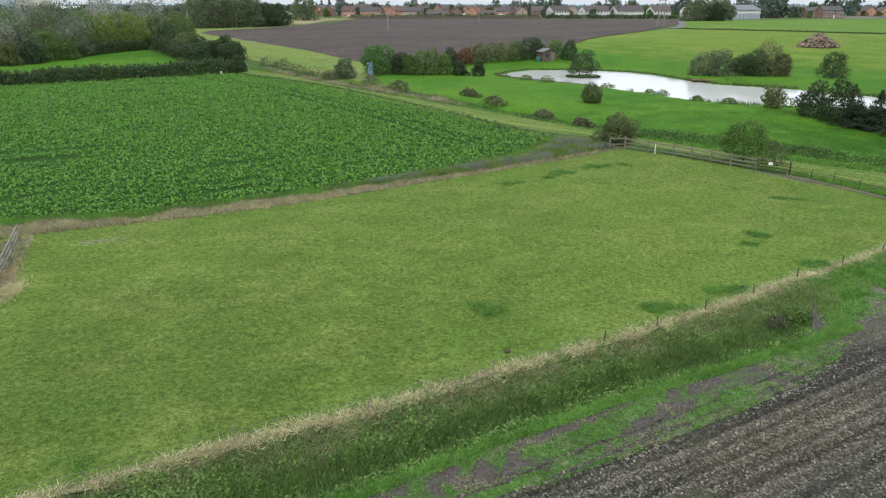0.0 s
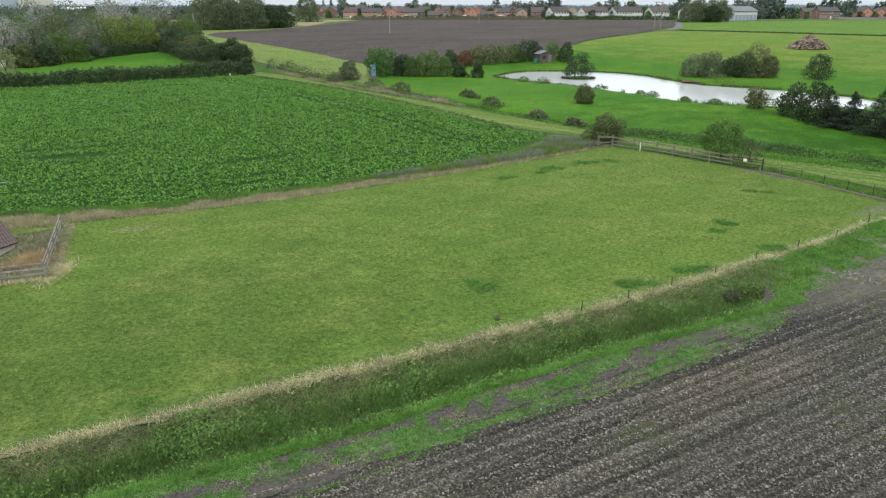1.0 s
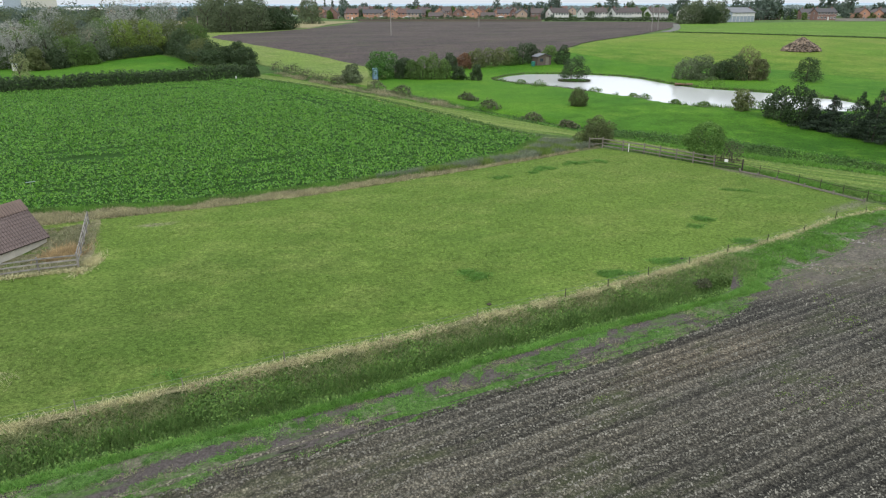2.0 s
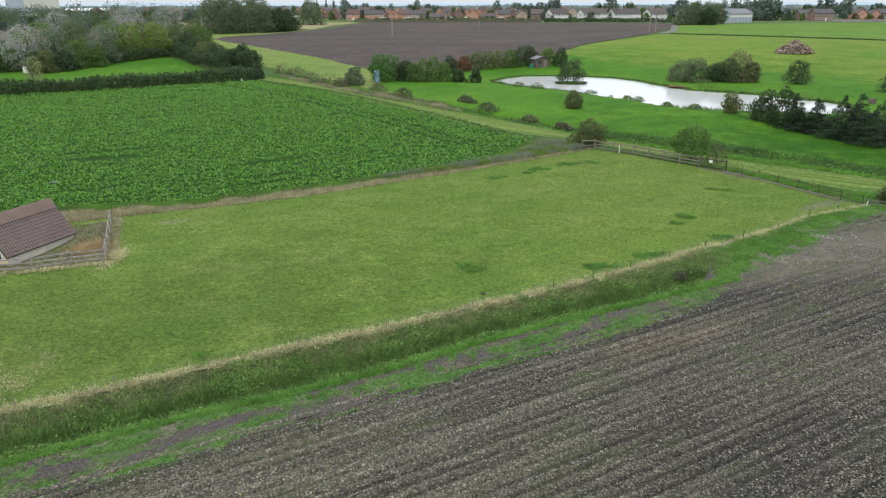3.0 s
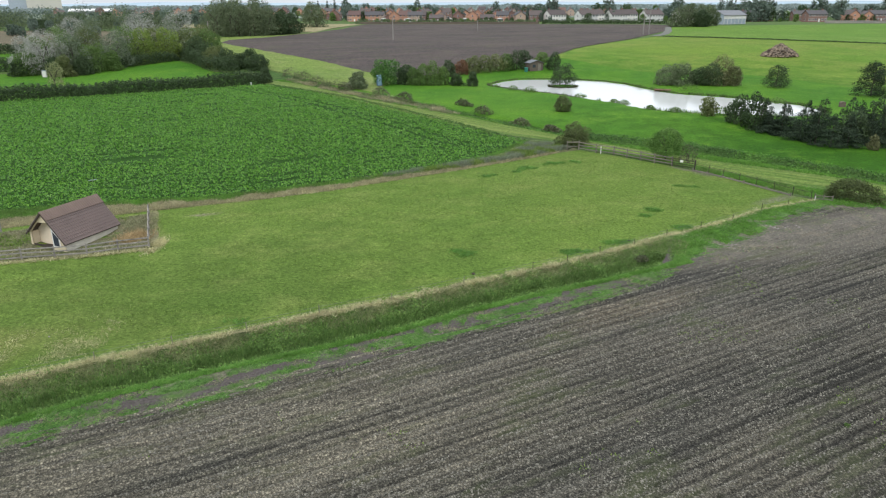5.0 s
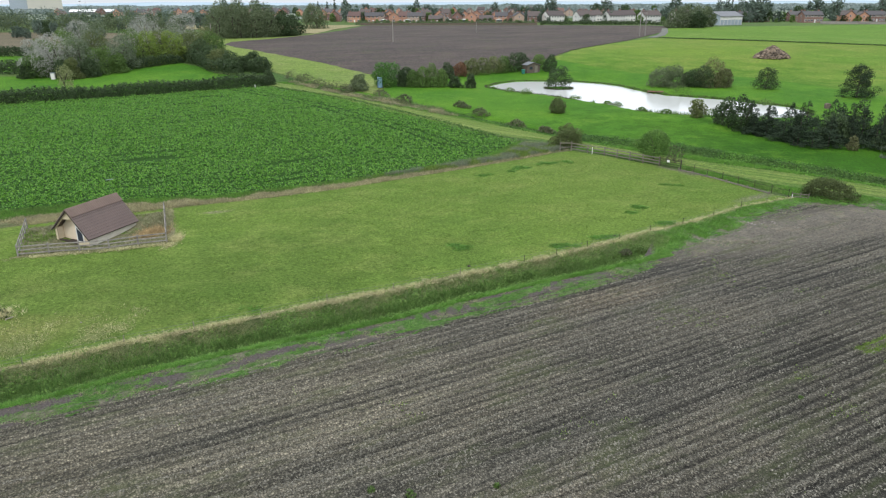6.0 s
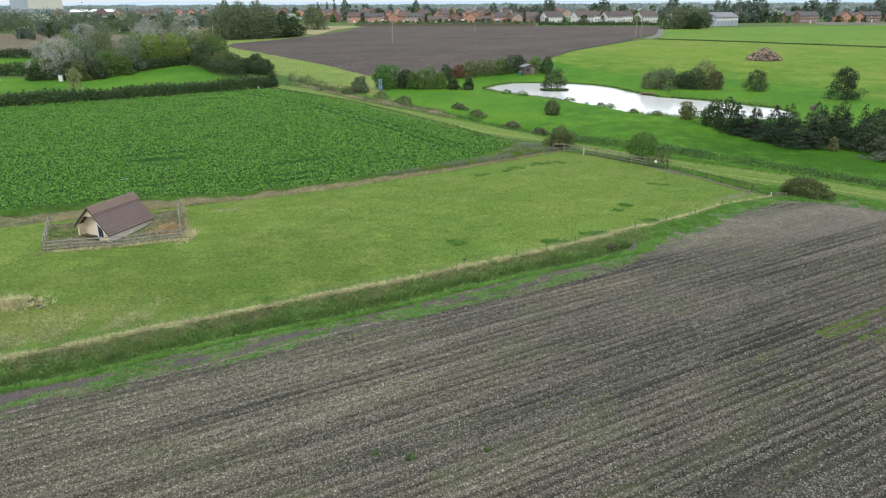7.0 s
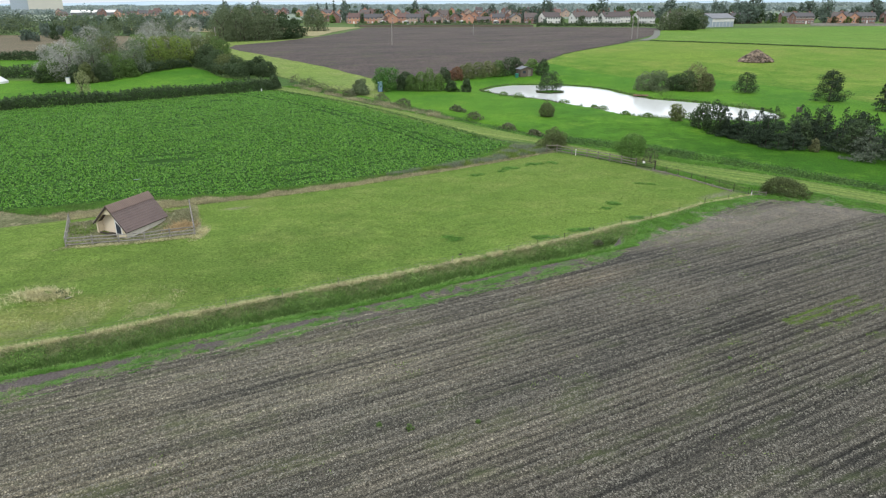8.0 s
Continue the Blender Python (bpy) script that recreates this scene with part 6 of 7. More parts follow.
qh = 0.38 * np.exp(-((q[:, 0] + 31) / 1.5) ** 2 - ((q[:, 1] - 18.6) / 0.8) ** 2)
q = np.c_[q, land(q[:, 0], q[:, 1]) + 0.04 + qh]
heap = np.c_[rng.normal(-31.2, 1.0, 260), rng.normal(18.6, 0.5, 260)]
heap = np.c_[heap, land(heap[:, 0], heap[:, 1]) + 0.3]
stuff("mound_tussocks", blades("mound_tussocks", heap, 0.3, 0.024, LEAF["straw"], rng, 7, 0.12, 1.1), "shaggy pale tussocks on the mound", "grass")
q = q[(q[:, 1] > np.interp(q[:, 0], FS[:, 0], FS[:, 1])) & (hum(q[:, 0] * 0.4, q[:, 1], 1.1, 33) > -0.08)]
pick = rng.uniform(0, 1, len(q)) < np.where(q[:, 1] > 16.2, 0.75, 0.35)
stuff("mound_grass", blades("mound_grass", q[pick], 0.14, 0.012, LEAF["straw"], rng, 5, 0.2, 1.2), "pale dead grass round the mound", "grass")
stuff("mound_grass", blades("mound_grass", q[~pick], 0.14, 0.014, LEAF["oat"], rng, 6, 0.25, 1.1), "seeding yellowish grass round the mound", "grass")
# added leaf clump that stands for the dark of the mound's hollow
bush("hollow_weeds", -29.7, 18.7, 0.5, 1.2, "dark", "dark leaf clump added as the darkness of the mound's hollow", "weed", 260, 0.08, 6)
pipe = thing("drain_pipe", -28.9, 18.2, "grey plastic pipe end lying by the mound", "pipe", 40)
part("pipe", tube(bmesh.new(), (-0.22, 0, 0.12), (0.3, 0, 0.19), 0.04, 0.04, 8), STONE, pipe)


# ---- fences ----
def rail_fence(name, line, gap, height, rails, mat, label, group="", rail_h=0.1, thick=0.11):
    """Posts and rails, each an object of its own."""
    x0, y0 = line[0]
    ob = thing(name, x0, y0, label, "fence", 0, group)
    z0 = land1(x0, y0)
    stops = [tuple(p) for p in along(line, gap)] + [tuple(line[-1])]
    tops = []
    for k, (x, y) in enumerate(stops):
        z = land1(x, y) - z0
        j = 0.03 * math.sin(7.1 * k)
        part("post", bar(bmesh.new(), (x - x0, y - y0, z - 0.3), (x - x0 + j, y - y0 - j, z + height + 0.1), thick, thick), mat, ob)
        tops.append((x - x0, y - y0, z))
    for k, (p, q) in enumerate(zip(tops, tops[1:])):
        for r in rails:
            s = 0.025 * math.sin(k * 3.3 + r * 9)
            part("rail", bar(bmesh.new(), (p[0], p[1] - 0.06, p[2] + r * height + s), (q[0], q[1] - 0.06, q[2] + r * height - s), 0.045, rail_h), mat, ob)
    return ob


def wire_fence(name, line, gap, height, mat, label):
    x0, y0 = line[0]
    ob = thing(name, x0, y0, label, "fence")
    z0 = land1(x0, y0)
    stops = [tuple(p) for p in along(line, gap)] + [tuple(line[-1])]
    at = [(x - x0, y - y0, land1(x, y) - z0) for x, y in stops]
    for k, (x, y, z) in enumerate(at):
        j = 0.06 * math.sin(5.3 * k)
        part("post", tube(bmesh.new(), (x, y, z - 0.3), (x + j, y, z + height * (1 + 0.12 * math.sin(3.7 * k))), 0.029, 0.025, 6), mat if x + x0 > 5 else WOOD, ob)
    for p, q in zip(at, at[1:]):
        for r in (0.55, 0.92):
            part("wire", tube(bmesh.new(), (p[0], p[1], p[2] + r * height), (q[0], q[1], q[2] + r * height), 0.006, 0.006, 4), STEEL_ROOF, ob)
    return ob


wire_fence("wire_fence", FENCE_S[2:], 4.2, 0.6, WOOD_DARK, "thin dark posts with wire along the ditch")
rail_fence("corner_fence", [(16.3, 66.3), (17.8, 66.5)], 1.5, 1.15, (0.45, 0.95), WOOD, "short weathered rail fence at the paddock corner")
rail_fence("rail_fence", [(17.8, 66.4), (21.6, 63.6), (25.6, 59.8), (27.2, 58.3)], 2.0, 1.1, (0.3, 0.62, 0.95), WOOD, "weathered post-and-rail fence between paddock and lane")
gate = thing("field_gate", 27.2, 58.3, "dark wooden field gate between two posts", "gate", math.degrees(math.atan2(-1.9, 2.0)))
for r in (0.25, 0.5, 0.75, 1.0):
    part("bar", bar(bmesh.new(), (0.1, 0, r), (2.65, 0, r), 0.035, 0.055), WOOD_DARK, gate)
for px_ in (0.0, 2.75):
    part("gate_post", bar(bmesh.new(), (px_, 0, -0.3), (px_, 0, 1.2), 0.11, 0.11), WOOD_DARK, gate)
sign = thing("warning_sign", 28.0, 57.4, "small blank white sign on the gate", "sign", math.degrees(math.atan2(-1.9, 2.0)), z=land1(28.0, 57.4) + 0.75)
part("board", boxed(-0.17, -0.07, 0, 0.17, -0.045, 0.26), WHITE, sign)
rail_fence("lane_fence", [(29.2, 56.4), (31.4, 53.7), (35.8, 46.7), (37.0, 45.4)], 2.1, 0.9, (0.88,), WOOD_DARK, "thin dark post-and-rail fence along the lane", rail_h=0.025, thick=0.045)
rail_fence("low_board", [(28.9, 56.2), (31.2, 53.4), (35.5, 46.5)], 2.4, 0.3, (0.6,), WOOD, "low pale board at the foot of the fence", rail_h=0.14)
rail_fence("corner_gate", [(37.3, 45.3), (38.7, 44.7)], 0.8, 0.6, (0.35, 0.9), WOOD, "pale rails closing the paddock corner", rail_h=0.06, thick=0.07)
tall_post = thing("white_post", 20.2, 64.6, "single white-painted post in the rail fence", "post")
part("post", bar(bmesh.new(), (0, -0.12, -0.2), (0, -0.12, 0.95), 0.07, 0.07), RENDER_W, tall_post)
for px_, py_ in ((37.2, 45.1),):
    stub = thing("white_stub", px_, py_, "short pale post at the paddock corner", "post")
    part("post", bar(bmesh.new(), (0, 0, -0.2), (0.04, 0, 0.5), 0.06, 0.06), WHITE, stub)
PEN = [(-38.0, 36.4), (-34.9, 29.6), (-23.6, 32.8), (-27.0, 41.2)]
rail_fence("pen_fence", PEN[:2], 1.55, 0.95, (0.32, 0.66, 0.98), RAIL_WOOD, "weathered silver-grey rail fence beside the shelter", "fence round the shelter", 0.09, 0.1)
rail_fence("pen_fence", PEN[1:3], 2.6, 0.92, (0.28, 0.64, 0.98), RAIL_WOOD, "weathered silver-grey rail fence before the shelter", "fence round the shelter", 0.09, 0.1)
rail_fence("pen_fence", PEN[2:4], 2.1, 0.95, (0.32, 0.66, 0.98), RAIL_WOOD, "weathered silver-grey rail fence behind the shelter", "fence round the shelter", 0.09, 0.1)
pen_edge = patch("pen_edge", [(-35.4, 29.0), (-29.0, 30.75), (-23.3, 32.25), (-22.75, 33.0), (-24.6, 37.2), (-26.6, 42.3), (-27.3, 42.2), (-23.75, 33.0), (-29.1, 31.2), (-34.9, 29.6)], 1.0, 0.065, M["straw"], "matted dead grass along the pen fence", "grass", 0.22, 0.4)
pen_ground = patch("pen_ground", [(-37.9, 36.3), (-34.9, 29.7), (-23.7, 32.9), (-27.1, 41.2)], 1.0, 0.075, M["rough"], "trodden brownish grass inside the pen", "pen", 0.1, 0.6)
x, y = scatter([(-37.8, 36.3), (-34.7, 30), (-23.9, 33.0), (-27.2, 40.9)], 3600, rng)
k = ~within(x, y, [(-34.4, 32.9), (-29.3, 30.9), (-26.9, 38.6), (-32.2, 40.2)])
tan = hum(x, y, 0.4, 3) + 0.05 * (x + 30) + 0.25 * (y > 36) > -0.12
k &= rng.uniform(0, 1, len(x)) < 0.75
stuff("pen_dry_grass", blades("pen_dry_grass", lay(x[k & tan], y[k & tan]), 0.2, 0.04, LEAF["seed"], rng, 4, 0.15, 0.9), "brown dead grass inside the pen", "grass")
x2, y2 = rng.normal(-25.9, 0.6, 420), rng.normal(35.2, 0.6, 420)
stuff("pen_dead_fern", blades("pen_dead_fern", lay(x2, y2), 0.42, 0.03, LEAF["dead"], rng, 6, 0.15, 0.6), "orange-tan dead growth inside the pen", "grass")
wall_foot = along([(-29.9, 32.0), (-28.2, 37.4)], 0.02, rng, 0.0)
wall_foot = wall_foot + rng.normal(0, 0.3, wall_foot.shape) + (0.75, -0.3)
wall_foot = np.vstack([wall_foot, np.c_[rng.normal(-26.6, 0.7, 360), rng.normal(37.6, 1.0, 360)]])
stuff("pen_dead_weeds", blades("pen_dead_weeds", lay(wall_foot[:, 0], wall_foot[:, 1]), 0.26, 0.022, LEAF["seed"], rng, 4, 0.16, 0.8), "grey-brown dead weeds against the shelter's side wall", "weeds")
heap = np.vstack([np.c_[rng.normal(-23.15, 0.22, 420), rng.normal(33.3, 0.8, 420)], along([(-33.6, 29.3), (-23.4, 32.2)], 0.04, rng, 0.0) + rng.normal(0, 0.12, (1, 2))])
heap = heap[hum(heap[:, 0], heap[:, 1], 0.9, 91) > -0.2]
stuff("pen_straw", blades("pen_straw", lay(heap[:, 0], heap[:, 1]), 0.2, 0.02, LEAF["straw"], rng, 6, 0.16, 1.1), "pale straw matted along the pen fence", "grass")
stuff("pen_grass", blades("pen_grass", lay(x[k & ~tan], y[k & ~tan]), 0.2, 0.04, LEAF["turf"], rng, 4, 0.15, 0.9), "long green grass inside the pen", "grass")

# ---- the shelter in the pen ----
SH = thing("field_shelter", -32.15, 33.15, "cream boarded field shelter with a brown sheet roof", "shelter", -19.1, z=1.1)
RIDGE, RX, RZ, LX, LZ, LONG = 2.95, 2.05, 0.60, -1.84, 1.17, 5.8


def slope_sheet(x0, z0, x1, z1, y0, y1, waves, thick=0.05):
    """A corrugated sheet from (x0, z0) to (x1, z1), with its waves along y."""
    bm = bmesh.new()
    ln = math.hypot(x1 - x0, z1 - z0)
    nx, nz = -(z1 - z0) / ln, (x1 - x0) / ln
    if nz < 0:
        nx, nz = -nx, -nz
    rows = []
    cnt = waves * 4
    for k in range(cnt + 1):
        yy = y0 + (y1 - y0) * k / cnt
        h = 0.042 * math.sin(math.pi * k / 2) + thick
        rows.append([bm.verts.new(p) for p in ((x0 + nx * h, yy, z0 + nz * h), (x1 + nx * h, yy, z1 + nz * h), (x1, yy, z1), (x0, yy, z0))])
    for p, q in zip(rows, rows[1:]):
        for i in range(4):
            bm.faces.new((p[i], p[(i + 1) % 4], q[(i + 1) % 4], q[i]))
    for r in (rows[0], rows[-1][::-1]):
        bm.faces.new(r)
    bmesh.ops.recalc_face_normals(bm, faces=bm.faces[:])
    return bm


def prism(poly, y0, y1):
    """A flat shape in x and z, given depth along y."""
    bm = bmesh.new()
    a = [bm.verts.new((x, y0, z)) for x, z in poly]
    b = [bm.verts.new((x, y1, z)) for x, z in poly]
    bm.faces.new(a)
    bm.faces.new(b[::-1])
    for i in range(len(poly)):
        j = (i + 1) % len(poly)
        bm.faces.new((a[j], a[i], b[i], b[j]))
    bmesh.ops.recalc_face_normals(bm, faces=bm.faces[:])
    return bm


mixx, mixz = 0.5, RIDGE - 0.5 * (RIDGE - RZ) / RX
roof = part("roof", slope_sheet(mixx, mixz, RX + 0.1, RZ - 0.12, -0.2, LONG, 27), ROOF_TIN, SH, "brown corrugated sheet roof")
for k in range(1, 9):
    f = k / 9.0
    px_, pz_ = mixx + f * (RX + 0.1 - mixx), mixz + f * (RZ - 0.12 - mixz)
    part("tile_step", bar(bmesh.new(), (px_ + 0.06, -0.19, pz_ + 0.06), (px_ + 0.06, LONG - 0.01, pz_ + 0.06), 0.03, 0.03), ROOF_TIN, roof)
part("upper_sheet", slope_sheet(0.0, RIDGE + 0.05, mixx + 0.08, mixz - 0.02, -0.22, LONG + 0.02, 27, 0.075), ROOF_PALE, roof, "faded orange-brown upper sheet")
part("back_slope", slope_sheet(0.0, RIDGE + 0.05, LX - 0.12, LZ - 0.12, -0.2, LONG, 27), ROOF_TIN, SH)
part("ridge_cap", prism([(-0.16, RIDGE - 0.04), (0, RIDGE + 0.15), (0.16, RIDGE - 0.04), (0, RIDGE + 0.08)], -0.24, LONG + 0.04), ROOF_PALE, SH)
part("fascia", bar(bmesh.new(), (0.02, -0.2, RIDGE - 0.03), (RX + 0.08, -0.2, RZ - 0.16), 0.04, 0.11), WOOD_DARK, SH, "dark fascia board")
part("fascia", bar(bmesh.new(), (-0.02, -0.2, RIDGE - 0.03), (LX - 0.1, -0.2, LZ - 0.16), 0.04, 0.1), WOOD_DARK, SH)
part("eaves_board", bar(bmesh.new(), (RX + 0.06, -0.18, RZ - 0.13), (RX + 0.06, LONG, RZ - 0.13), 0.04, 0.12), WOOD_DARK, SH)
front = part("front_wall", prism([(LX + 0.1, -0.3), (-1.54, -0.3), (-1.54, 1.22), (-0.7, 2.08), (0.3, 2.12), (0.62, 1.75), (0.62, -0.3), (RX - 0.15, -0.3), (RX - 0.15, 0.52), (0, RIDGE - 0.06), (LX + 0.1, LZ + 0.02)], -0.02, 0.06), CREAM, SH, "cream boarded gable wall")
part("door_frame", prism([(0.68, 0.12), (1.48, 0.12), (1.48, 0.98), (0.68, 1.78)], -0.05, -0.021), WHITE, front, "white window frame")
part("pane", prism([(0.80, 0.24), (1.36, 0.24), (1.36, 0.92), (0.80, 1.48)], -0.065, -0.052), GLASS, front, "dark glass pane")
part("lining", prism([(-1.62, -0.25), (-1.62, 1.25), (0, 2.84), (0.95, 1.78), (0.95, -0.25)], 0.75, 0.83), CREAM_DIM, SH, "beige boarded back lining")
part("lining", boxed(-1.68, 0.07, -0.25, -1.62, 0.74, 1.15), CREAM_DIM, SH)
part("lining", boxed(0.95, 0.07, -0.25, 1.0, 0.74, 1.7), CREAM_DIM, SH)
part("porch_floor", boxed(-1.61, 0.07, -0.2, 0.94, 0.74, -0.02), WOOD_DARK, SH)
part("kick_board", boxed(-1.42, -0.05, -0.1, 0.66, -0.025, 0.22), WOOD_DARK, SH, "low dark board across the opening")
part("side_wall", boxed(RX - 0.22, 0.07, -0.4, RX - 0.1, LONG - 0.15, 0.62), STONEWALL, SH, "stained pale side wall")
part("side_wall", boxed(LX + 0.1, 0.07, -0.3, LX + 0.2, LONG - 0.15, LZ), CREAM, SH)
part("back_wall", prism([(LX + 0.1, -0.3), (RX - 0.15, -0.3), (RX - 0.15, 0.5), (0, RIDGE - 0.06), (LX + 0.1, LZ)], LONG - 0.15, LONG - 0.07), CREAM, SH)
aerial = thing("marker_pole", -37.0, 51.0, "thin pale pole with a crossbar in the crop", "pole")
part("pole", tube(bmesh.new(), (0, 0, -0.2), (0.03, 0, 0.62), 0.02, 0.015, 6), STONE, aerial)
part("crossbar", bar(bmesh.new(), (-0.4, 0, 0.52), (0.5, 0, 0.64), 0.05, 0.05), STEEL, aerial)

# ---- by the pond and the lane ----
LOO = thing("portable_toilet", -13.4, 129.6, "blue plastic portable toilet standing on the lawn", "toilet", 10)
shell = boxed(-0.55, -0.55, 0.1, 0.55, 0.55, 2.1)
bmesh.ops.bevel(shell, geom=shell.edges[:], offset=0.06, segments=2, affect="EDGES")
part("cabin", shell, BLUE, LOO)
part("door", boxed(-0.4, -0.6, 0.16, 0.4, -0.56, 2.0), BLUE_PALE, LOO, "pale blue door")
part("vent", boxed(-0.3, -0.63, 1.72, 0.3, -0.605, 1.92), BLUE_PALE, LOO, "pale vent strip")
part("base", boxed(-0.6, -0.6, 0, 0.6, 0.6, 0.1), WOOD_DARK, LOO)
part("roof", prism([(-0.58, 2.1), (0.58, 2.1), (0.42, 2.3), (-0.42, 2.3)], -0.58, 0.58), BLUE_PALE, LOO, "pale translucent domed roof")
HUT = thing("garden_shed", 23.6, 156.6, "brown wooden garden shed with a pale roof", "shed", 24)
HUT.matrix_basis = HUT.matrix_basis @ Matrix.Diagonal((1.08, 1.0, 0.98, 1))
part("walls", prism([(-1.7, 0), (1.7, 0), (1.7, 2.0), (0, 2.6), (-1.7, 2.0)], 0, 2.4), SHED_WOOD, HUT)
for sx_ in (-1, 1):
    part("roof_slope", bar(bmesh.new(), (0, 1.2, 2.68), (sx_ * 1.95, 1.2, 2.0), 2.9, 0.08), STEEL_ROOF, HUT, "pale grey felt roof")
part("window", boxed(-1.1, -0.04, 0.9, -0.3, -0.005, 1.6), GLASS, HUT)
part("door", boxed(0.3, -0.05, 0.05, 1.1, -0.005, 1.85), WOOD, HUT)
BUTT = thing("water_butt", 20.9, 155.6, "green plastic water butt beside the shed", "barrel")
part("barrel", tube(bmesh.new(), (0, 0, 0), (0, 0, 1.0), 0.42, 0.5, 14), GREEN_P, BUTT)
part("lid", tube(bmesh.new(), (0, 0, 1.005), (0, 0, 1.07), 0.53, 0.5, 14), GREEN_P, BUTT)
PEG = thing("fishing_platform", 45.2, 122.6, "rusty red-brown fishing platform at the far bank", "platform", -20, z=WATER)
part("deck", boxed(-1.6, -1.2, 0.32, 1.6, 0.9, 0.4), RUST, PEG)
for px_ in (-1.5, 0, 1.5):
    part("support", boxed(px_ - 0.06, -1.15, -0.6, px_ + 0.06, -1.03, 0.315), RUST, PEG)
FEED = thing("feed_bin", 68.3, 97.9, "brown wooden feed bin by the pond's end", "bin")
FEED.matrix_basis = FEED.matrix_basis @ Matrix.Scale(0.7, 4)
part("bin", boxed(-0.6, -0.5, 0, 0.6, 0.5, 1.0), SHED_WOOD, FEED)
part("lid", prism([(-0.65, 1.005), (0.65, 1.005), (0.4, 1.3), (-0.4, 1.3)], -0.55, 0.55), SHED_WOOD, FEED)
HEAP = new("rubble_heap", None)
HEAP.matrix_basis = pose(95.8, 182.0, land1(95.8, 182.0))
tagged(HEAP, "large heap of broken brick and rubble on the meadow", "rubble")
ra, rr = rng.uniform(0, 6.283, 1500), rng.uniform(0, 1, 1500) ** 0.6
rp = np.c_[np.cos(ra) * rr * 5.2, np.sin(ra) * rr * 3.6, np.maximum(0.1, 3.3 * (1 - rr) ** 0.85 + rng.normal(0, 0.15, 1500))]
core = new("core", clods("core", np.array([(0, 0, 0.3)]), 2.2, RUBBLE, rng))
core.parent = HEAP
blocks = new("rubble", clods("rubble", rp, 0.34, leaf("rubble_mix", (0.09, 0.07, 0.06), (0.36, 0.26, 0.20), (0.2, 0.15, 0.12), 0.95, 0.0, 1.0), rng))
blocks.parent = HEAP
tagged(blocks, kind="stuff")


def utility_pole(x, y, height, label, twin=False):
    ob = thing("utility_pole", x, y, label, "pole")
    for dx_ in ((-1.2, 1.2) if twin else (0,)):
        part("pole", tube(bmesh.new(), (dx_, 0, -0.4), (dx_ * 0.9, 0, height), 0.2, 0.15, 8), STONE, ob)
    part("crossarm", bar(bmesh.new(), (-1.6 if twin else -0.9, 0, height - 0.25), (1.6 if twin else 0.9, 0, height - 0.25), 0.14, 0.14), WOOD_DARK, ob)
    for dx_ in ((-1.4, 0, 1.4) if twin else (-0.75, 0.75)):
        part("insulator", tube(bmesh.new(), (dx_, 0, height - 0.17), (dx_, 0, height + 0.12), 0.06, 0.04, 6), STONE, ob)
    return ob


utility_pole(-18.5, 241.6, 8.2, "weathered utility pole in the ploughed field")
utility_pole(83.2, 275.0, 10.0, "twin-legged wooden utility pole beside the track", True)
utility_pole(-90.7, 256.0, 6.4, "weathered utility pole beside the grove")
utility_pole(15.4, 310.0, 4.6, "short wooden pole in the ploughed field")
TENT = thing("bell_tent", -113.0, 147.5, "white canvas bell tent on the small pasture", "tent")
TENT.matrix_basis = TENT.matrix_basis @ Matrix.Scale(0.75, 4)
cone = bmesh.new()
tube(cone, (0, 0, 0), (0, 0, 0.7), 3.0, 2.9, 16)
tube(cone, (0, 0, 0.7), (0, 0, 2.9), 2.95, 0.08, 16)
part("canvas", cone, WHITE, TENT)
part("flap", prism([(-0.5, 0), (0.5, 0), (0.1, 1.6), (-0.1, 1.6)], -3.06, -3.0), CREAM, TENT)
PUMP = thing("pump_house", -94.4, 146.2, "small white pump box before the wood", "hut", 8)
part("box", boxed(-0.45, -0.3, 0, 0.45, 0.3, 1.5), RENDER_W, PUMP)
part("cap", boxed(-0.52, -0.38, 1.5, 0.52, 0.38, 1.6), STEEL, PUMP)
MARK = thing("marker_post", -41.4, 131.2, "small white marker post at the hedge", "post")
part("post", boxed(-0.12, -0.08, 0, 0.12, 0.08, 0.6), WHITE, MARK)


# ---- houses ----
def set_back(x, y):
    """The houses stand farther off than the fields' edge."""
    return (x * 1.19, (y + 25) * 1.19 - 25) if y > 376 else (x, y)


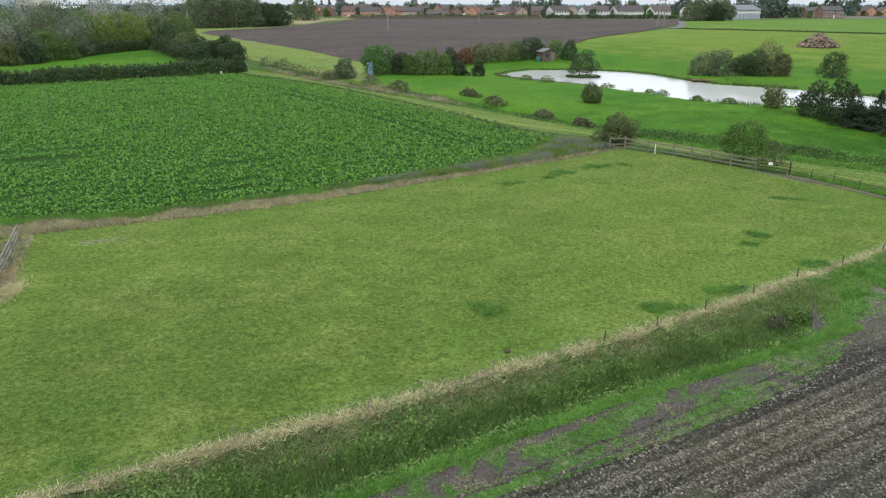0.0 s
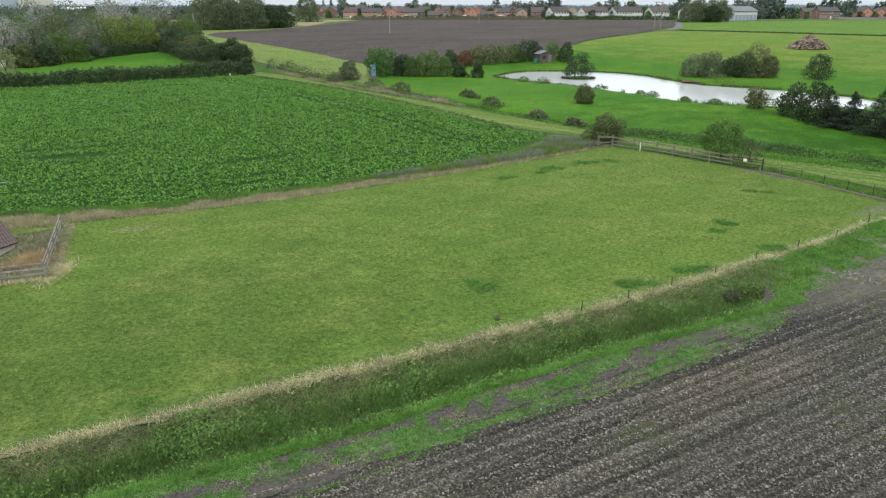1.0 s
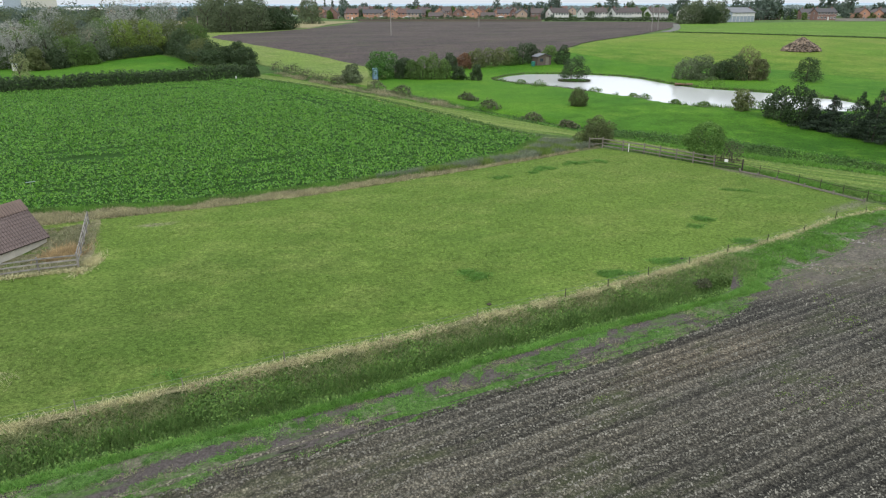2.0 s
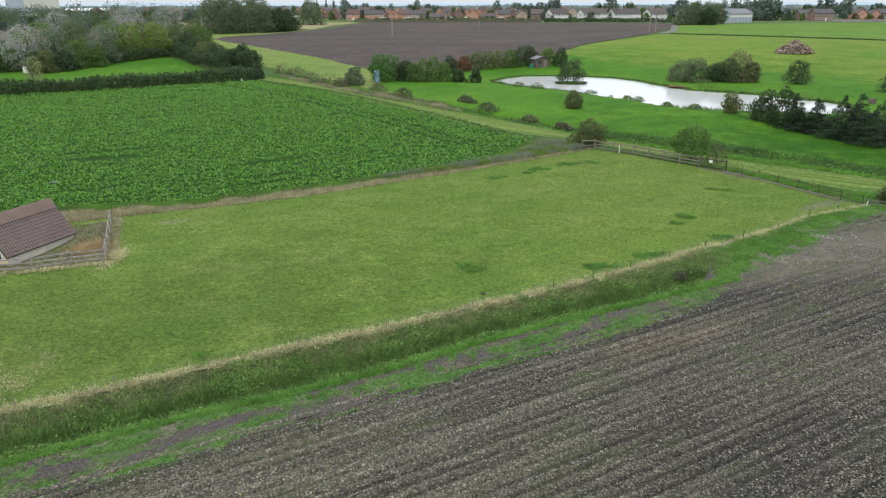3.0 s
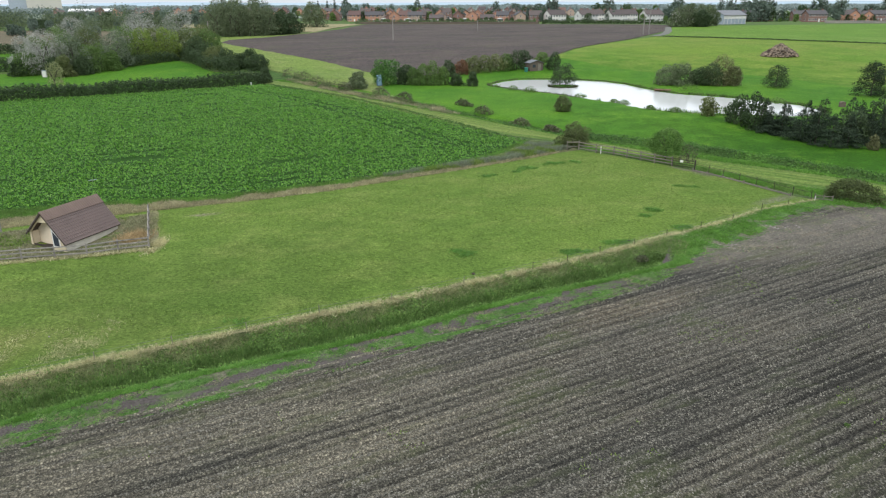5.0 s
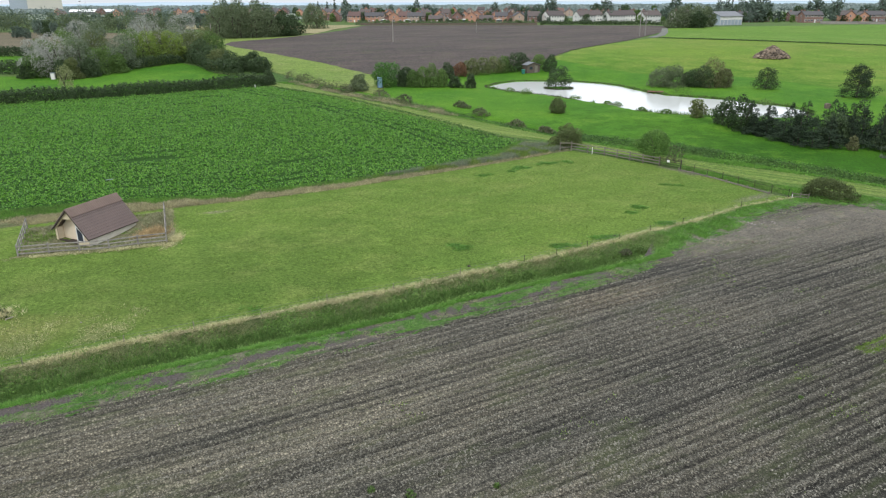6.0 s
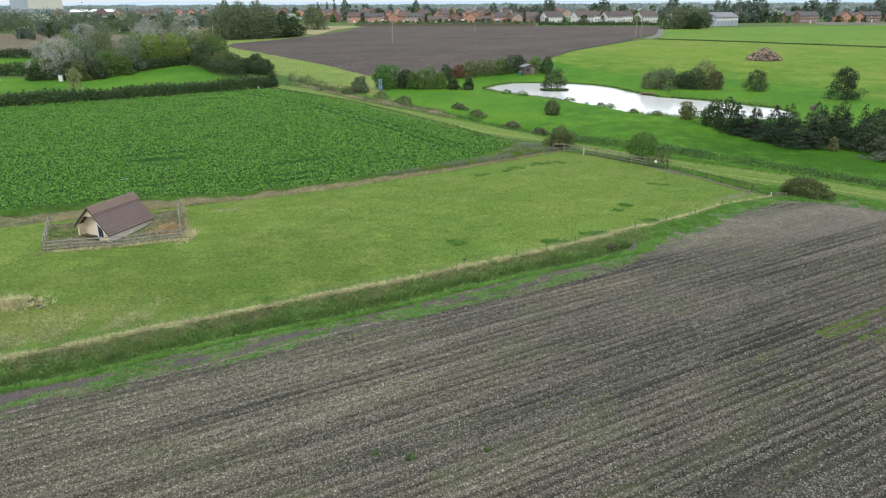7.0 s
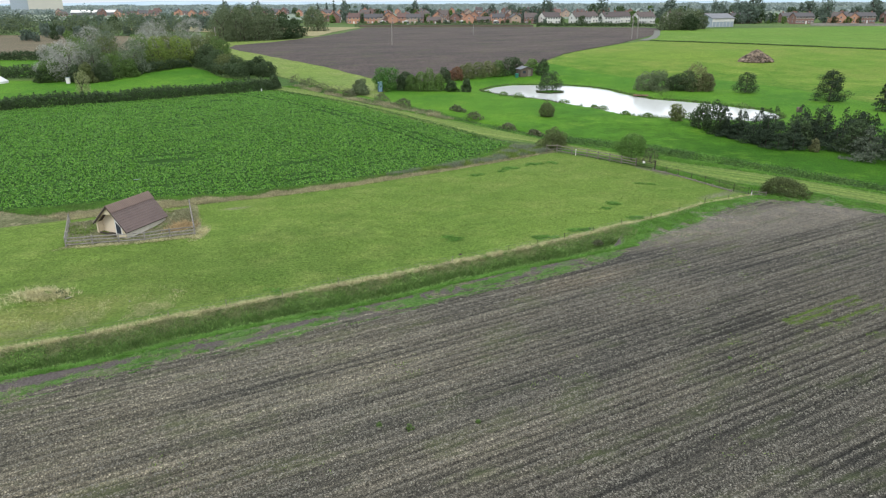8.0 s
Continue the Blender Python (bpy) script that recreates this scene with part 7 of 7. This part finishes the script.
def house(name, x, y, turn, long, wide, wall_h, roof_h, wall, tile, label, chimneys=1, cols=3, storeys=2, group="houses beyond the fields", glass=True):
    x, y = set_back(x, y)
    ob = thing(name, x, y, label, "house", turn, group)
    w, l = wide / 2, long / 2
    shell = prism([(-w, -0.5), (w, -0.5), (w, wall_h), (0, wall_h + roof_h), (-w, wall_h)], -l, l)
    bmesh.ops.rotate(shell, verts=shell.verts[:], matrix=Matrix.Rotation(radians(90), 3, "Z"))
    part("wall", shell, wall, ob)
    for s in (-1, 1):
        bm = bar(bmesh.new(), (0, 0, 0), (0, s * (w + 0.35), -(roof_h / w) * (w + 0.35)), long + 0.7, 0.18)
        bmesh.ops.translate(bm, verts=bm.verts[:], vec=(0, 0, wall_h + roof_h + 0.13))
        part("roof_slope", bm, tile, ob)
    for c in range(chimneys):
        cx = -l * 0.75 + c * l * 1.5
        ch = part("chimney", boxed(cx - 0.4, -0.3, wall_h + roof_h * 0.6, cx + 0.4, 0.3, wall_h + roof_h + 1.0), BRICK_R, ob)
        part("pot", tube(bmesh.new(), (cx, 0, wall_h + roof_h + 1.005), (cx, 0, wall_h + roof_h + 1.35), 0.14, 0.11, 6), TILE_R, ch)
    for st in range(storeys):
        z = 0.9 + st * 2.6
        for c in range(cols):
            cx = -l + (c + 0.5) * long / cols
            if st == 0 and c == cols // 2:
                part("door", boxed(cx - 0.5, -w - 0.05, 0, cx + 0.5, -w - 0.01, 2.05), WHITE, ob)
                continue
            f = part("window", boxed(cx - 0.75, -w - 0.06, z, cx + 0.75, -w - 0.005, z + 1.25), WHITE, ob)
            part("pane", boxed(cx - 0.62, -w - 0.08, z + 0.12, cx - 0.05, -w - 0.062, z + 1.13), GLASS, f)
            part("pane", boxed(cx + 0.05, -w - 0.08, z + 0.12, cx + 0.62, -w - 0.062, z + 1.13), GLASS, f)
        for s in (-1, 1):
            f = part("window", boxed(min(s * (l + 0.005), s * (l + 0.06)), -0.55, z, max(s * (l + 0.005), s * (l + 0.06)), 0.55, z + 1.2), WHITE, ob)
            part("pane", boxed(min(s * (l + 0.062), s * (l + 0.08)), -0.45, z + 0.1, max(s * (l + 0.062), s * (l + 0.08)), 0.45, z + 1.1), GLASS, f)
    return ob


def again(ob, x, y, turn, scale=1.0, label=""):
    x, y = set_back(x, y)
    return tagged(copy_thing(ob, pose(x, y, land1(x, y), 0, 0, turn) @ Matrix.Scale(scale, 4)), label)


rng = np.random.default_rng(44)
kinds = [house("brick_house", -44, 424, 4, 8.6, 7.0, 4.7, 2.5, BRICK_O, TILE_G, "orange brick house with a grey tiled roof"),
         house("brick_house", -31, 421, 94, 8.4, 7.0, 4.7, 2.9, BRICK_O, TILE_R, "orange brick house with its gable to the field"),
         house("brick_house", -18, 423, 2, 10.5, 7.0, 4.7, 2.4, BUFF, TILE_G, "buff brick house with a grey tiled roof", 2, 4),
         house("bungalow", -5, 417, -3, 10, 7.5, 2.7, 2.4, BRICK_R, TILE_B, "low red brick bungalow with a brown roof", 1, 4, 1),
         house("brick_house", 8, 421, 92, 8.4, 7.2, 4.7, 3.0, BRICK_R, TILE_B, "red brick house with its gable to the field")]
NAMED = ["orange brick house in the estate", "orange brick house with a red roof", "buff brick house in the estate", "low brick bungalow beside the field", "red brick house in the estate"]
for k, (x, y) in enumerate([(17, 418), (26, 420), (35, 416), (45, 415), (54, 411), (-56, 428)]):
    again(kinds[(k * 2 + 1) % 5], x, y, rng.choice([0, 90]) + rng.uniform(-8, 8), 1.0, NAMED[(k * 2 + 1) % 5])
for k, x in enumerate(range(-58, 62, 11)):
    j = (k * 3 + 2) % 5
    again(kinds[j], x + rng.uniform(-2, 2), 433 + rng.uniform(-3, 3), rng.choice([0, 90]) + rng.uniform(-10, 10), rng.uniform(0.9, 1.0), NAMED[j])
for row, (yy, x0, x1, step) in enumerate(((448, -70, 60, 13), (480, -80, 70, 13.5), (520, -90, 90, 14), (570, -110, 110, 16), (640, -180, 160, 21), (740, -330, 220, 26))):
    x = x0
    while x < x1:
        j = int(rng.integers(0, 5))
        again(kinds[j], x + rng.uniform(-2, 2), yy + rng.uniform(-6, 6), rng.choice([0, 90]) + rng.uniform(-15, 15), rng.uniform(0.92, 1.1), NAMED[j])
        x += step * rng.uniform(0.85, 1.25)
semi = house("rendered_house", 66, 412, 28, 14, 8, 5.0, 3.0, RENDER_W, TILE_B, "white rendered semi-detached houses with brown roof", 2, 6)
for x, y, tn in ((84, 408, 24), (101, 405, 26), (121, 402, 22), (139, 400, 30), (93, 432, 25), (113, 428, 25)):
    again(semi, x, y, tn)
pair = house("brick_pair", 204, 378, 6, 13.0, 7.5, 4.8, 2.3, BRICK_R, TILE_G, "red brick pair of houses with white windows", 2, 6)
for x, y, tn in ((247, 392, -6), (266, 391, -4), (284, 390, -8), (303, 386, -10), (330, 380, -10), (228, 430, 5), (262, 436, 0), (190, 412, 4), (214, 414, -3), (246, 420, 3), (282, 422, 0), (310, 418, -6), (176, 398, 12)):
    again(pair, x, y, tn)
gabled = house("gabled_house", 229, 388, 96, 10, 7.5, 4.6, 2.8, BRICK_O, TILE_B, "orange brick house with its gable to the pasture")
for x, y, tn in ((238, 388, 80), (178, 420, 5), (166, 428, 10), (196, 440, 5), (150, 430, 0)):
    again(gabled, x, y, tn, 0.9)
for x, y in ((-140, 560), (-165, 575), (-190, 545), (-215, 590), (-240, 570), (-262, 600), (-300, 640), (-345, 700), (-380, 690), (-420, 760), (-200, 640), (-235, 680), (-275, 720), (-320, 780), (-160, 620)):
    j = int(rng.integers(0, 5))
    again(kinds[j], x, y, rng.uniform(0, 180), 1.05, NAMED[j])

BARN = thing("barn", 163.5, 386.0, "blue-grey clad farm barn with a grey roof", "barn", 31)
BARN.matrix_basis = BARN.matrix_basis @ Matrix.Scale(1.12, 4)
bm = prism([(0, -0.5), (10, -0.5), (10, 4.3), (5, 6.4), (0, 4.3)], -8.5, 8.5)
bmesh.ops.rotate(bm, verts=bm.verts[:], matrix=Matrix(((0, 1, 0), (1, 0, 0), (0, 0, 1))))
bmesh.ops.recalc_face_normals(bm, faces=bm.faces[:])
part("wall", bm, STEEL, BARN)
part("upper_band", boxed(-8.5, -0.06, 2.6, 8.5, -0.01, 4.2), RENDER_W, BARN, "pale upper band")
for k in range(7):
    part("cladding_rib", boxed(-8.4 + k * 2.75, -0.12, 0, -8.15 + k * 2.75, -0.065, 4.2), RENDER_W, BARN)
for s, c0 in ((-1, 0.0), (1, 10.0)):
    bm = bar(bmesh.new(), (0, 5, 6.52), (0, c0 + s * 0.5, 4.2), 17.8, 0.16)
    part("roof_slope", bm, STEEL_ROOF, BARN)
WARE = thing("warehouse", -632, 1105, "huge white clad warehouse at the town's edge", "warehouse", 28)
part("wall", boxed(-16, 0, -1, 32, 50, 25), CREAM_CLAD, WARE)
part("roof", prism([(-16.5, 25), (32.5, 25), (8, 27.5)], -0.5, 50.5), STEEL_ROOF, WARE)
part("wing", boxed(-40, 4, -1, -16.2, 46, 22), STEEL, WARE, "blue-grey lower wing")
part("loading_door", boxed(-8, -0.2, 0, 0, -0.05, 6), STEEL, WARE)
LONGSHED = thing("long_shed", -432, 862, "long low shed with a white roof", "shed", 14)
part("wall", boxed(-26, 0, -1, 26, 16, 4), STEEL_ROOF, LONGSHED)
part("roof", prism([(-0.5, 4), (16.5, 4), (8, 6.8)], -26.5, 26.5), WHITE, LONGSHED)
for o in LONGSHED.children:
    if o.name.startswith("roof"):
        o.rotation_euler = (0, 0, radians(90))
        o.location = (0, 0, 0)
        o.data.transform(Matrix.Scale(-1, 4, (0, 1, 0)))
        o.data.flip_normals()


def conservatory(x, y, turn):
    """A small white garden room with glazed sides."""
    x, y = set_back(x, y)
    ob = thing("conservatory", x, y, "small white glazed conservatory behind a house", "conservatory", turn, "conservatories on the estate")
    part("base", boxed(-2.0, -1.5, -0.3, 2.0, 1.5, 0.6), RENDER_W, ob)
    for k in range(5):
        part("mullion", boxed(-2.0 + k * 0.98, -1.5, 0.605, -1.92 + k * 0.98, -1.42, 2.2), WHITE, ob)
    part("pane", boxed(-1.95, -1.40, 0.605, 1.95, 1.45, 2.2), GLASS, ob)
    part("roof", prism([(-2.2, 2.205), (2.2, 2.205), (0, 3.0)], -1.7, 1.6), WHITE, ob, "white panelled roof")
    return ob


for x, y, tn in ((3, 411, 5), (12, 410, -4), (-22, 414, 8), (-37, 416, 0), (33, 408, 4)):
    conservatory(x, y, tn)
# garden fences and hedges before the houses
hedge("garden_hedge", [(-54, 413), (-20, 410), (10, 407), (54, 402)], 2.3, 2.8, "hazy", "uneven garden hedge before the brick houses", 3600, 0.4, 15)
hedge("garden_hedge", [(58, 407), (75, 403), (100, 399), (128, 394)], 2.2, 2.5, "dark", "dark garden hedge before the white houses", 2600, 0.45, 13)
rail_fence("garden_fence", [(222, 401), (243, 397.5), (256, 387), (330, 372)], 6.0, 1.6, (0.2, 0.5, 0.8), RAIL_WOOD, "pale close-boarded garden fence below the houses", rail_h=0.5)
rail_fence("garden_fence", [(-50, 408), (0, 404), (55, 399)], 6.0, 1.3, (0.2, 0.5, 0.8), SHED_WOOD, "brown garden fence below the estate", rail_h=0.4)

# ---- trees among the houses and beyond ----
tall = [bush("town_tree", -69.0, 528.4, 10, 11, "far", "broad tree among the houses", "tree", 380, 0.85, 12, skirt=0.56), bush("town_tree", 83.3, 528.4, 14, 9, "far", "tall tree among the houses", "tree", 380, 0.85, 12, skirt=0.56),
        bush("town_tree", 176.1, 504.5, 9, 10, "dark", "dark rounded tree among the houses", "tree", 380, 0.8, 12, skirt=0.56), bush("town_tree", -11.9, 523.6, 7, 7, "mid", "green garden tree among the houses", "tree", 320, 0.68, 10, skirt=0.56)]
SPOTS_NEAR = [
    (-95, 400, 1.0), (-105, 410, 1.1), (-84, 425, 1.0), (-118, 430, 1.2), (-130, 445, 1.2), (-72, 442, 0.9), (-62, 436, 1.0), (-150, 470, 1.2), (-52, 440, 0.8),
    (54, 432, 1.1), (60, 438, 1.3), (68, 446, 1.2), (52, 446, 1.1), (64, 455, 1.4), (74, 436, 0.8), (106, 446, 1.3)]
SPOTS_MIDDLE = [
    (118, 450, 1.3), (124, 440, 1.2), (140, 424, 1.1), (146, 434, 1.2), (156, 440, 1.3), (176, 400, 1.0), (184, 408, 1.4), (192, 412, 1.5), (172, 390, 0.7),
    (200, 404, 1.0), (222, 410, 1.6), (230, 404, 0.6), (240, 384, 0.45), (214, 396, 1.1), (258, 420, 1.2), (276, 430, 1.3)]
SPOTS_BACK = [
    (300, 430, 1.2), (320, 420, 1.2), (340, 410, 1.2), (10, 428, 0.7), (28, 432, 0.8), (-30, 436, 0.8), (-5, 452, 1.0), (34, 460, 1.0), (-44, 470, 1.1), (44, 400, 0.3),
    (2, 408, 0.35), (-14, 408, 0.35), (20, 406, 0.3), (-36, 411, 0.35), (62, 404, 0.4)]
SPOTS_RIGHT = [(180.6, 391, 1.4), (218, 380, 1.2), (186, 396, 1.2), (198, 386, 0.7), (174, 386, 0.6), (206, 388, 0.45), (226, 384, 0.5), (232, 384, 0.4), (160, 392, 0.9), (168, 404, 1.1)]
SPOTS = SPOTS_RIGHT + SPOTS_NEAR + SPOTS_MIDDLE + SPOTS_BACK
for k, (x, y, s) in enumerate(SPOTS):
    again(tall[k % 4], x, y, rng.uniform(0, 360), s)
for k in range(34):
    x = -52 + 106 * k / 33 + rng.uniform(-2, 2)
    again(tall[int(rng.choice([2, 3, 3]))], x, 405 - 0.07 * x + rng.uniform(-3, 9), rng.uniform(0, 360), rng.uniform(0.22, 0.42))
for k in range(40):
    x = 60 + 285 * k / 39 + rng.uniform(-3, 3)
    again(tall[int(rng.integers(0, 4))], x, 396 + rng.uniform(-12, 34), rng.uniform(0, 360), rng.uniform(0.35, 0.8))
for k in range(24):
    again(tall[int(rng.choice([0, 1, 2]))], 150 + 200 * k / 23 + rng.uniform(-5, 5), 440 + rng.uniform(-14, 30), rng.uniform(0, 360), rng.uniform(0.8, 1.25))
for k in range(56):
    x, y = rng.uniform(-460, 420), rng.uniform(470, 900)
    again(tall[int(rng.integers(0, 4))], x, y, rng.uniform(0, 360), rng.uniform(0.7, 1.3) * (0.7 if x < -200 else 1.0))
for k in range(110):
    x, y = rng.uniform(-360, -100), rng.uniform(345, 500)
    if x < -120 - (y - 300) * 0.1:
        again(tall[int(rng.choice([0, 2, 3]))], x, y, rng.uniform(0, 360), rng.uniform(0.5, 0.85))
for k in range(46):
    again(tall[int(rng.choice([0, 2, 3]))], rng.uniform(-300, -140), rng.uniform(262, 330), rng.uniform(0, 360), rng.uniform(0.4, 0.62))
hedge("tree_belt", [(-345, 336), (-240, 326), (-175, 322), (-120, 304)], 7.0, 10.0, "hazy", "ragged belt of dark trees behind the harvested field", 17000, 0.42, 17, 0.3)
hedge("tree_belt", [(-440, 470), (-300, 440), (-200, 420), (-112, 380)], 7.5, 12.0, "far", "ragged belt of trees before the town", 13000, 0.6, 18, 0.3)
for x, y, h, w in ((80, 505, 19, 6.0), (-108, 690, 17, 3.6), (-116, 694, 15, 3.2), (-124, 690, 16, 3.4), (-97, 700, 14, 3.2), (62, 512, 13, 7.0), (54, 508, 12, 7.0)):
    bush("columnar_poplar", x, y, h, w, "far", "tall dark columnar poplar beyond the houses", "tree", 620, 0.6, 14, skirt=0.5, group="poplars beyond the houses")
belt = []
for yy, reach, hh in ((950, 900, 6.5), (1250, 1200, 6.5), (1700, 1600, 7), (2300, 2200, 8), (3100, 3000, 9)):
    n = 5200
    x = rng.uniform(-reach, reach, n)
    gap = np.array([noise.noise(Vector((a * 0.012, yy, 0))) for a in x])
    h = np.clip(hh * (0.55 + 1.0 * gap), 0.5, None)
    belt.append(np.c_[x, yy + rng.normal(0, 12, n), 10 + rng.uniform(0, 1, n) ** 0.7 * h])
belt = np.vstack(belt)
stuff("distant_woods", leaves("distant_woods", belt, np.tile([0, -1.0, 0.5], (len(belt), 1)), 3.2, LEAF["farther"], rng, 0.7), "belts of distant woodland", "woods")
plain_far = patch("far_plain", [(-4000, 600), (4000, 600), (4300, 4500), (-4300, 4500)], 400.0, 0.3, HILL_NEAR, "distant farmland, paled as haze in its colour", "farmland", 0, 400)
hx = np.linspace(-4200, 4200, 120)
hz = np.array([noise.noise(Vector((a * 0.0009, 3, 0))) + 0.35 * noise.noise(Vector((a * 0.004, 9, 0))) for a in hx])
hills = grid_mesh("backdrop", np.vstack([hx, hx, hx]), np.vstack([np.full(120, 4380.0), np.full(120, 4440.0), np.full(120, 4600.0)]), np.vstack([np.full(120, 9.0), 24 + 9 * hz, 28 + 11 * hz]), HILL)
tagged(hills, "low hills on the horizon, coloured blue as haze", "hills", kind="structure")
